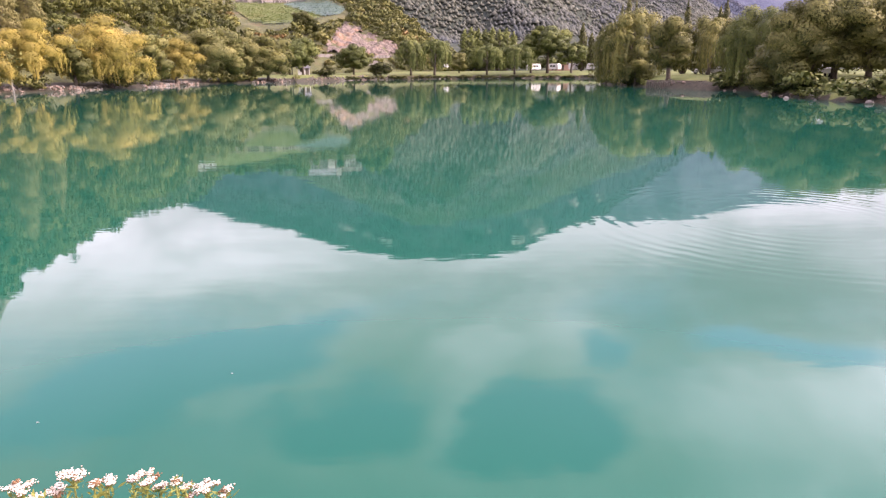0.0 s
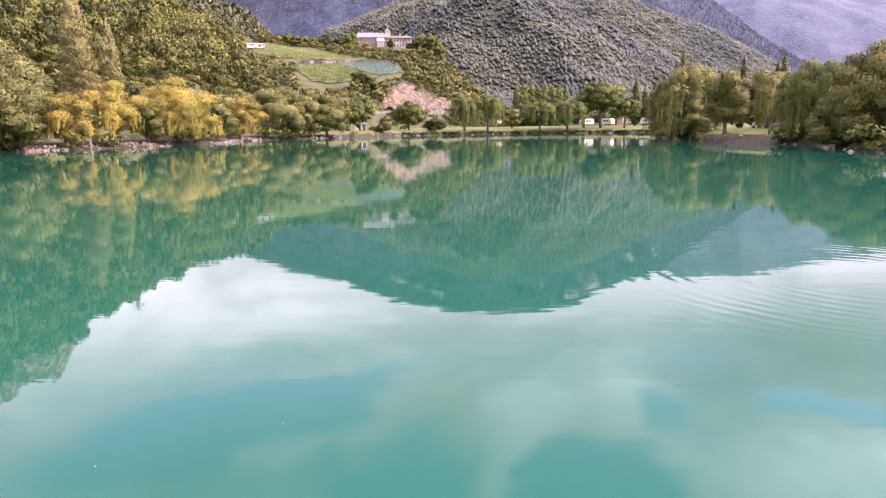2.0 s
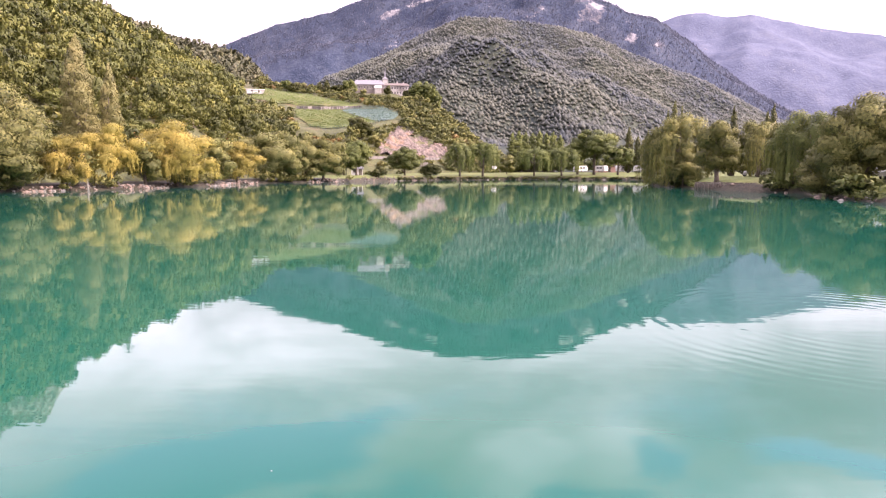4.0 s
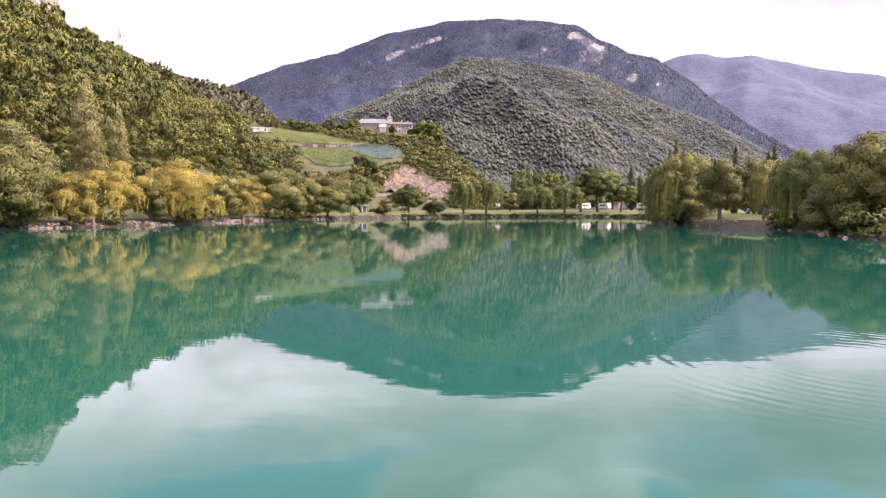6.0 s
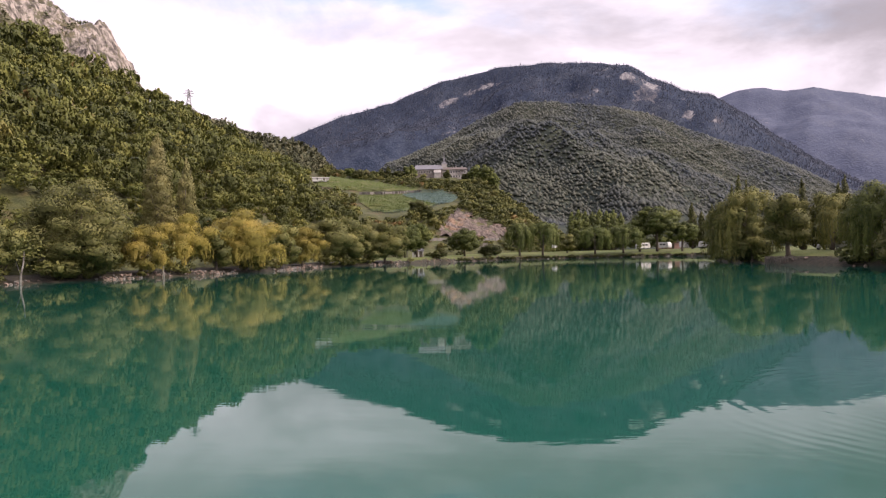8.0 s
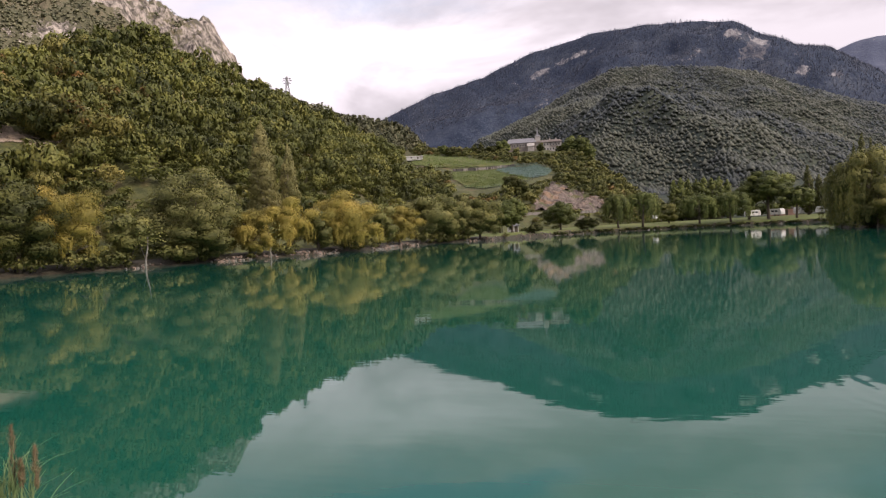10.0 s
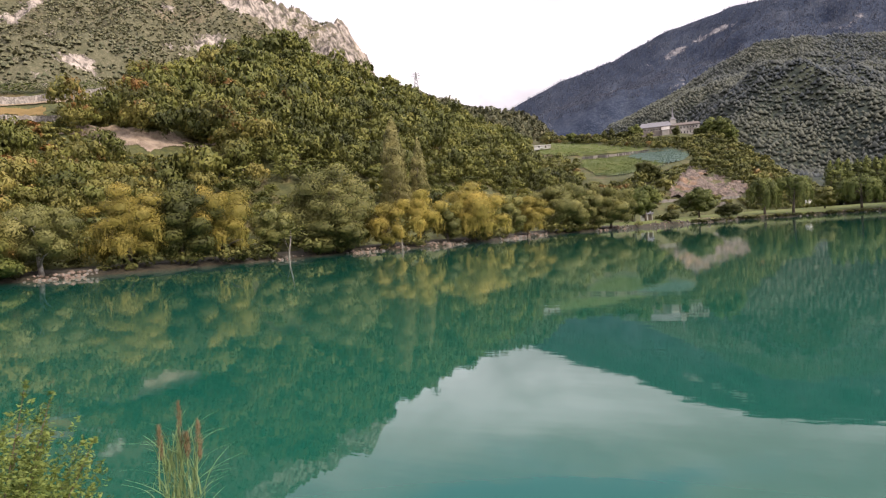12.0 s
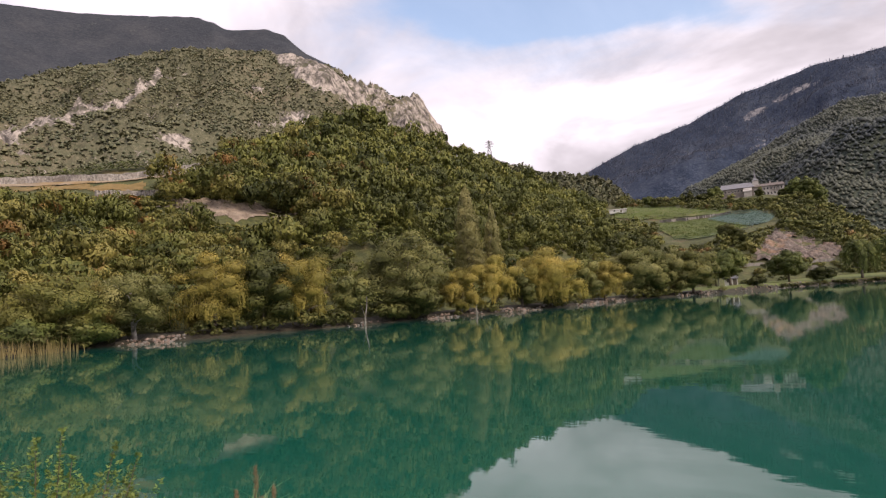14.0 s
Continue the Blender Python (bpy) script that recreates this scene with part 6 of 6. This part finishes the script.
for cx, cy, ct, cl in ((35.0, 258.0, 38, 5.5), (42.5, 256.0, -46, 5.0), (49.5, 252.5, 52, 5.6), (55.5, 247.0, -14, 5.2), (3.0, 258.0, 44, 5.5)):
    build_caravan(cx, cy, ct, cl, M_WHITE, "caravan", "white touring caravan parked behind the lawn trees")
build_car(56.5, 235.0, 10, M_WHITE, "white car parked on the far lawn")
build_car(49.0, 126.0, 20, M_WHITE, "white car parked under the willows")
build_caravan(52.0, 121.0, -25, 5.2, M_WHITE, "caravan", "white caravan in the shade of the willows")
build_car(38.0, 68.0, 70, M_WHITE, "white car parked among the shore trees")
build_car(41.0, 72.0, 60, M_BODY_GREY, "grey car parked among the shore trees")


# ---- shore: stones, timber edge, bare trunks, reeds ----
def stone_meshes(seed, count, mat):
    rng = np.random.default_rng(seed)
    out = []
    for k in range(count):
        v, f = ball((0, 0, 0), (1, 1, 1), 6, 4)
        v = v * rng.uniform(0.72, 1.15, (len(v), 1)) * np.array([rng.uniform(0.9, 1.3), rng.uniform(0.7, 1.0), rng.uniform(0.5, 0.8)])
        out.append(mesh_of("stone", v, f, mat))
    return out


M_STONE_WARM = surface("warm_stone", (0.18, 0.13, 0.105), (0.37, 0.285, 0.235), 3, 0.9, (0.10, 0.075, 0.06), 0.4, 8, 0.05)
STONES = stone_meshes(3, 5, M_STONE_WARM) + stone_meshes(4, 4, M_STONE)


def along_shore(i0, i1, d):
    line = SHORE[i0:i1 + 1]
    run = np.concatenate([[0], np.cumsum(np.linalg.norm(np.diff(line, axis=0), axis=1))])
    d = np.asarray(d) * run[-1]
    return np.stack([np.interp(d, run, line[:, 0]), np.interp(d, run, line[:, 1])], 1)


def stone_bank(name, label, i0, i1, count, size, seed):
    """Loose stones along a stretch of the shore line, each an object of its own."""
    rng = np.random.default_rng(seed)
    root = thing(name, None, label, "stones", kind="structure")
    xy = along_shore(i0, i1, rng.uniform(0, 1, count)) + rng.normal(size=(count, 2)) * 0.55
    for (x, y) in xy:
        s = size * rng.uniform(0.45, 1.5)
        z = max(gz(x, y), -0.05)
        part("stone", STONES[rng.integers(len(STONES))], root, "", pose(x, y, z + s * 0.2, rng.uniform(-15, 15), rng.uniform(-15, 15), rng.uniform(0, 360)) @ Matrix.Diagonal((s, s, s, 1)))


def stone_heaps(name, label, count, size, seed, ranges):
    """Heaps of loose stones on the open stretches of the hillside shore, each stone an object of its own."""
    rng = np.random.default_rng(seed)
    root = thing(name, None, label, "stones", kind="structure")
    wide = np.array([b - a for a, b in ranges])
    for k in rng.choice(len(ranges), count, p=wide / wide.sum()):
        x, y = shore_at(rng.uniform(*ranges[k]) + rng.normal() * 0.35) * (1 + (rng.uniform(0, 1) ** 1.5 * 1.9 - 0.3) / 90)
        s = size * rng.uniform(0.45, 1.5)
        part("stone", STONES[rng.integers(len(STONES))], root, "", pose(x, y, max(gz(x, y), -0.05) + s * 0.25, rng.uniform(-20, 20), rng.uniform(-20, 20), rng.uniform(0, 360)) @ Matrix.Diagonal((s, s, s, 1)))


stone_heaps("stone_bank", "pale pinkish loose stones heaped along the hillside shore", 300, 0.19, 51, OPEN_SHORE[:5])
stone_heaps("stone_heap", "pale stones on the shore below the meadow", 230, 0.27, 54, OPEN_SHORE[5:])
stone_bank("stone_edge", "row of grey stones edging the lawn shore", 16, 22, 160, 0.26, 52)
stone_bank("stone_shore", "grey stones below the willows", 26, 33, 34, 0.22, 53)


def build_piles():
    """Low edge of upright timber piles under the lawn."""
    root = thing("timber_edge", None, "low shore edge of dark upright timber piles", "edging", kind="structure")
    rng = np.random.default_rng(8)
    v, f = tube([(0, 0, -0.9), (0, 0, 0.5), (0, 0, 0.62)], [0.17, 0.16, 0.12], 7)
    pile = mesh_of("pile", v, f, M_TIMBER, True)
    for k in range(26):
        x, y = 27.4 + k * 0.19, 89.5 - k * 0.36
        part("pile", pile, root, "", pose(x, y, 0.25 + rng.uniform(-0.12, 0.15), 0, 0, rng.uniform(0, 360)))
    v, f = box(-0.12, -5.2, 0, 0.12, 5.2, 0.16)
    part("rail", mesh_of("rail", v, f, M_TIMBER), root, "dark top rail", pose(29.9, 85.2, 0.86, 0, 0, 27.8))


build_piles()


def bare_trunk(x, y, h, lean, seed):
    rng = np.random.default_rng(seed)
    root = thing("slender_tree", None, "slender pale trunk leaning over the shore stones", "tree", "pale trunks on the shore", at=pose(x, y, gz(x, y)))
    h *= 0.85
    path = [(0, 0, -0.3), (lean * 0.3, 0, h * 0.35), (lean * 0.8, 0.1, h * 0.7), (lean, 0.1, h)]
    made("trunk", [tube(path, [0.14, 0.11, 0.08, 0.04], 7)], M_BARK_PALE, root, "", None, True)
    made("branch", [tube([path[1], (lean * 0.3 - 0.7, 0.3, h * 0.62), (lean * 0.3 - 1.1, 0.3, h * 0.85)], [0.06, 0.045, 0.02], 5)], M_BARK_PALE, root, "", None, True)
    made("crown", [leaf_quads(np.array([path[3]]) + rng.normal(size=(260, 3)) * (0.9, 0.9, 0.8), unit(rng.normal(size=(260, 3)) + (0, 0, 0.7)), rng.normal(size=(260, 3)), np.full(260, 0.2), np.full(260, 0.1))], M_LEAF_OLIVE, root)


bare_trunk(-54.9, 60.0, 4.6, 0.5, 61)
bare_trunk(-50.6, 79.0, 4.2, -0.3, 62)


def blades(rng, roots, lengths, bend, width, n=5):
    """Grass blades: thin folded strips that curve over."""
    pieces = []
    for p, l in zip(roots, lengths):
        a = rng.uniform(0, 6.283)
        d, side = np.array([math.cos(a), math.sin(a), 0]), np.array([-math.sin(a), math.cos(a), 0])
        t = np.linspace(0, 1, n)
        b = bend * rng.uniform(0.4, 1.3)
        c = p + d * (b * l * t ** 2)[:, None] + np.array([0, 0, 1.0]) * (l * (t - 0.35 * b * t ** 2))[:, None]
        w = (width * (1 - t ** 1.5) + 0.0006)[:, None]
        v = np.stack([c - side * w, c + d * w * 0.3, c + side * w], 1).reshape(-1, 3)
        f = [(3 * k + j, 3 * k + j + 1, 3 * k + j + 4, 3 * k + j + 3) for k in range(n - 1) for j in range(2)]
        pieces.append((v, [np.array(f)]))
    return joined(pieces)


M_REED_DRY = foliage("reed_dry", (0.15, 0.125, 0.05), (0.24, 0.19, 0.08), (0.36, 0.28, 0.13), 0.6, 0.3)
M_REED_GREEN = foliage("reed_green", (0.115, 0.175, 0.065), (0.195, 0.275, 0.11), (0.38, 0.46, 0.23), 3.0, 0.3)
rng = np.random.default_rng(71)
xy = along_shore(2, 4, rng.uniform(0.0, 0.75, 700)) + rng.normal(size=(700, 2)) * 0.8
v, f = blades(rng, np.concatenate([xy, np.full((700, 1), -0.1)], 1), rng.uniform(0.8, 2.0, 700), 0.25, 0.035, 4)
thing("reed_bed", mesh_of("reed_bed", v, f, M_REED_DRY), "bed of dry tan reeds at the water's edge", "reeds", kind="stuff")

# ---- plants on the near bank ----
M_PETAL = surface("yarrow_white", (0.60, 0.54, 0.44), (0.84, 0.79, 0.70), 300, 0.8, (0.50, 0.38, 0.25), 0)
M_SEED = surface("yarrow_brown", (0.15, 0.075, 0.03), (0.27, 0.15, 0.07), 200, 0.9, None, 0)
M_STEM = foliage("stem_green", (0.12, 0.15, 0.03), (0.20, 0.22, 0.05), (0.34, 0.34, 0.10), 6.0, 0.3)
M_SHRUB = foliage("leaf_shrub", (0.050, 0.082, 0.016), (0.110, 0.150, 0.030), (0.27, 0.31, 0.09), 3.0, 0.35)
M_TWIG = surface("twig", (0.06, 0.045, 0.025), (0.13, 0.095, 0.05), 40, 0.85, None, 0.2)
M_PLUME = foliage("reed_plume", (0.13, 0.100, 0.055), (0.20, 0.150, 0.085), (0.30, 0.23, 0.13), 4.0, 0.25)

YARROW = [  # flower head: place and half width
    (-0.810, 1.077, 1.439, 0.024), (-0.721, 1.046, 1.453, 0.018), (-0.679, 1.039, 1.493, 0.022), (-0.644, 1.041, 1.473, 0.008), (-0.694, 1.168, 1.388, 0.019),
    (-0.661, 1.201, 1.371, 0.011), (-0.613, 1.165, 1.399, 0.027), (-0.595, 1.184, 1.366, 0.010), (-0.555, 1.170, 1.388, 0.012), (-0.563, 1.230, 1.333, 0.010),
    (-0.515, 1.224, 1.337, 0.023), (-0.428, 1.102, 1.413, 0.009), (-0.545, 1.211, 1.323, 0.012), (-0.725, 0.994, 1.478, 0.012),
]


def build_yarrow(x, y, z, w, seed):
    rng = np.random.default_rng(seed)
    z0 = gz(x, y)
    root = thing("yarrow", None, "flowering yarrow with flat white heads browning with age", "flower", "yarrow on the bank", at=pose(x, y, z0))
    h = z - z0
    bx, by = rng.normal() * 0.05, rng.normal() * 0.05
    made("stem", [tube([(bx, by, -0.03), (bx * 0.5, by * 0.5, h * 0.5), (0, 0, h - w * 1.1)], [0.003, 0.0026, 0.0016], 6)], M_STEM, root, "", None, True)
    florets, rays, seeds = [], [], []
    # a flat head of small tufts, each a stalk with a few tiny florets
    tufts = max(4, int(9 * (w / 0.02) ** 1.3))
    for k in range(tufts):
        a, r = 2.4 * k + rng.normal() * 0.3, w * math.sqrt((k + 0.5) / tufts)
        c = np.array([r * math.cos(a), r * math.sin(a), h + w * 0.12 * (1 - (r / w) ** 2) + rng.normal() * 0.002])
        fork = np.array([0, 0, h - w * rng.uniform(0.7, 1.3)])
        rays.append(tube([fork, (fork + c) / 2 + (0, 0, -w * 0.12), c - (0, 0, 0.002)], [0.0012, 0.0010, 0.0008], 4))
        old = rng.random() < 0.12
        for _ in range(24):
            p = c + rng.normal(size=3) * (0.0040, 0.0040, 0.0006)
            s = rng.uniform(0.0015, 0.0025)
            (seeds if old or rng.random() < 0.07 else florets).append(ball(p, (s, s, s * 0.35), 6, 3))
            if rng.random() < 0.7:
                seeds.append(ball(p - (0, 0, s * 1.3), (s * 0.5, s * 0.5, s * 1.2), 4, 3))
    if not florets:
        florets.append(ball((0, 0, h + 0.002), (0.002, 0.002, 0.001), 6, 4))
    made("flower_head", florets, M_PETAL, root, "flat white flower head", None, True)
    made("seed_head", seeds, M_SEED, root, "brown spent florets", None, True)
    made("stalks", rays, M_STEM, root)
    m = 190
    t = 1.0 - 0.7 * rng.uniform(0, 1, m) ** 1.6
    p = np.stack([bx * (1 - t), by * (1 - t), t * (h - w)], 1) + rng.normal(size=(m, 3)) * 0.006
    out = unit(np.concatenate([rng.normal(size=(m, 2)), rng.uniform(0.3, 1.2, (m, 1))], 1))
    l = rng.uniform(0.005, 0.013, m)
    made("foliage", [leaf_quads(p + out * l[:, None], unit(rng.normal(size=(m, 3))), out, l, l * 0.26)], M_STEM, root)


for number, row in enumerate(YARROW):
    build_yarrow(*row, 300 + number)


def build_reed():
    """A clump of reed in the shallow edge: canes, long blades and three brown plumes."""
    rng = np.random.default_rng(81)
    root = thing("reed_clump", None, "clump of pale green reed with brown feathery plumes", "reed", at=pose(-3.16, 2.40, -0.12))
    tips = [(0.00, 0.06, 1.45), (0.09, 0.11, 1.335), (-0.05, -0.04, 1.335), (0.05, 0.06, 1.28), (0.13, 0.0, 1.12), (-0.1, 0.05, 1.1)]
    for k, t in enumerate(tips):
        t = np.array(t)
        foot = np.array([t[0] * 0.25 + rng.normal() * 0.03, t[1] * 0.25 + rng.normal() * 0.03, -0.2])
        made("cane", [tube([foot, foot * 0.5 + t * 0.5 + (0, 0, 0.02), t - (0, 0, 0.06)], [0.0042, 0.0036, 0.002], 6)], M_REED_GREEN, root, "", None, True)
        if k < 4:
            m, L = 360, (0.30, 0.22, 0.19, 0.14)[k]
            u = rng.uniform(0, 1, m)
            a = rng.uniform(0, 6.283, m)
            spread = (0.030 * u ** 0.8 * (1.12 - u) + 0.002) * rng.uniform(0.3, 1.6, m)
            p = t + np.stack([np.cos(a) * spread, np.sin(a) * spread, -u * L + 0.0], 1)
            al = np.stack([np.cos(a) * 0.4, np.sin(a) * 0.4, np.full(m, 1.0)], 1)
            s = rng.uniform(0.010, 0.024, m)
            made("plume", [leaf_quads(p, unit(rng.normal(size=(m, 3))), al, s, s * 0.10)], M_PLUME, root, "brown feathery reed plume")
    for k in range(230):
        z = rng.uniform(0.45, 1.14)
        p = np.array([rng.normal() * 0.05 + 0.01, rng.normal() * 0.05 + 0.03, z])
        v, f = blades(rng, [p], [rng.uniform(0.16, 0.36)], rng.uniform(0.5, 1.0), 0.0042, 7)
        part("blade", mesh_of("blade", v, f, M_REED_GREEN), root)


build_reed()


def build_shrub():
    """A leafy bank shrub: arching twigs set with small oval leaves."""
    rng = np.random.default_rng(91)
    base = np.array([-3.25, 1.30])
    z0 = gz(*base)
    root = thing("shrub", None, "leafy green shrub with reddish twigs on the bank", "shrub", at=pose(base[0], base[1], z0))
    tips = [(-3.075, 1.372, 1.728), (-2.975, 1.549, 1.640), (-2.922, 1.624, 1.580), (-2.807, 1.724, 1.358), (-2.81, 1.68, 1.282), (-3.043, 1.399, 1.615), (-2.91, 1.58, 1.428), (-3.15, 1.30, 1.70), (-3.3, 1.2, 1.75)]
    tips = [np.array(t) - (*base, z0) for t in tips]
    while len(tips) < 420:
        a, r = rng.uniform(0, 6.283), 0.62 * math.sqrt(rng.uniform(0.02, 1))
        top = 1.62 - z0 - 0.42 * (r / 0.62) ** 2 + 0.05 * rng.normal()
        tips.append(np.array([r * math.cos(a) + 0.0, r * math.sin(a) + 0.06, top * rng.uniform(0.74, 1.0)]))
    leaf_p, leaf_n, leaf_a, leaf_s, twigs = [], [], [], [], []
    for k, t in enumerate(tips):
        s = np.array([t[0] * 0.12, t[1] * 0.12, 0.0])
        m = s * 0.5 + t * 0.5 + np.array([0, 0, 0.06])
        thick = 0.005 if k < 9 else 0.0035
        if k < 60:
            twigs.append(tube([s, m, t], [thick * 1.4, thick, thick * 0.35], 5))
        count = 150 if k < 9 else 70
        for u in 1.02 - 0.6 * rng.uniform(0, 1, count) ** 1.5:
            c = s * (1 - u) ** 2 + 2 * m * u * (1 - u) + t * u * u
            a = rng.uniform(0, 6.283)
            out = np.array([math.cos(a), math.sin(a), rng.uniform(0.1, 0.9)])
            l = rng.uniform(0.009, 0.018) * (0.8 if u > 0.9 else 1.0)
            leaf_p.append(c + unit(out) * l * 1.1), leaf_a.append(out), leaf_s.append(l)
            leaf_n.append(np.array([rng.normal() * 0.9, rng.normal() * 0.9, 1.0]))
    n = len(leaf_p)
    v, f = leaf_quads(np.array(leaf_p), unit(np.array(leaf_n)), np.array(leaf_a), np.array(leaf_s), np.array(leaf_s) * 0.5)
    for piece in twigs:
        made("twig", [piece], M_TWIG, root, "", None, True)
    part("foliage", mesh_of("foliage", v, f, M_SHRUB), root, "small oval green leaves")


build_shrub()


def floating_petals():
    """Two small pale petals adrift on the water."""
    rng = np.random.default_rng(95)
    for x, y in ((-2.65, 3.8), (-1.6, 4.5)):
        p, n = np.array([[0, 0, 0.006]]), np.array([[0.05, 0, 1.0]])
        v, f = leaf_quads(p, n, np.array([[1.0, 0.3, 0]]), [0.006], [0.003])
        v2 = np.concatenate([v, v - (0, 0, 0.004)])
        side = np.array([(i, (i + 1) % 4, 4 + (i + 1) % 4, 4 + i) for i in range(4)])
        thing("petal", mesh_of("petal", v2, [np.concatenate([f[0], f[0][:, ::-1] + 4, side])], M_WHITE), "small white petal floating on the lake", "petal", "floating petals", at=pose(x, y, 0, 0, 0, rng.uniform(0, 360)))


floating_petals()
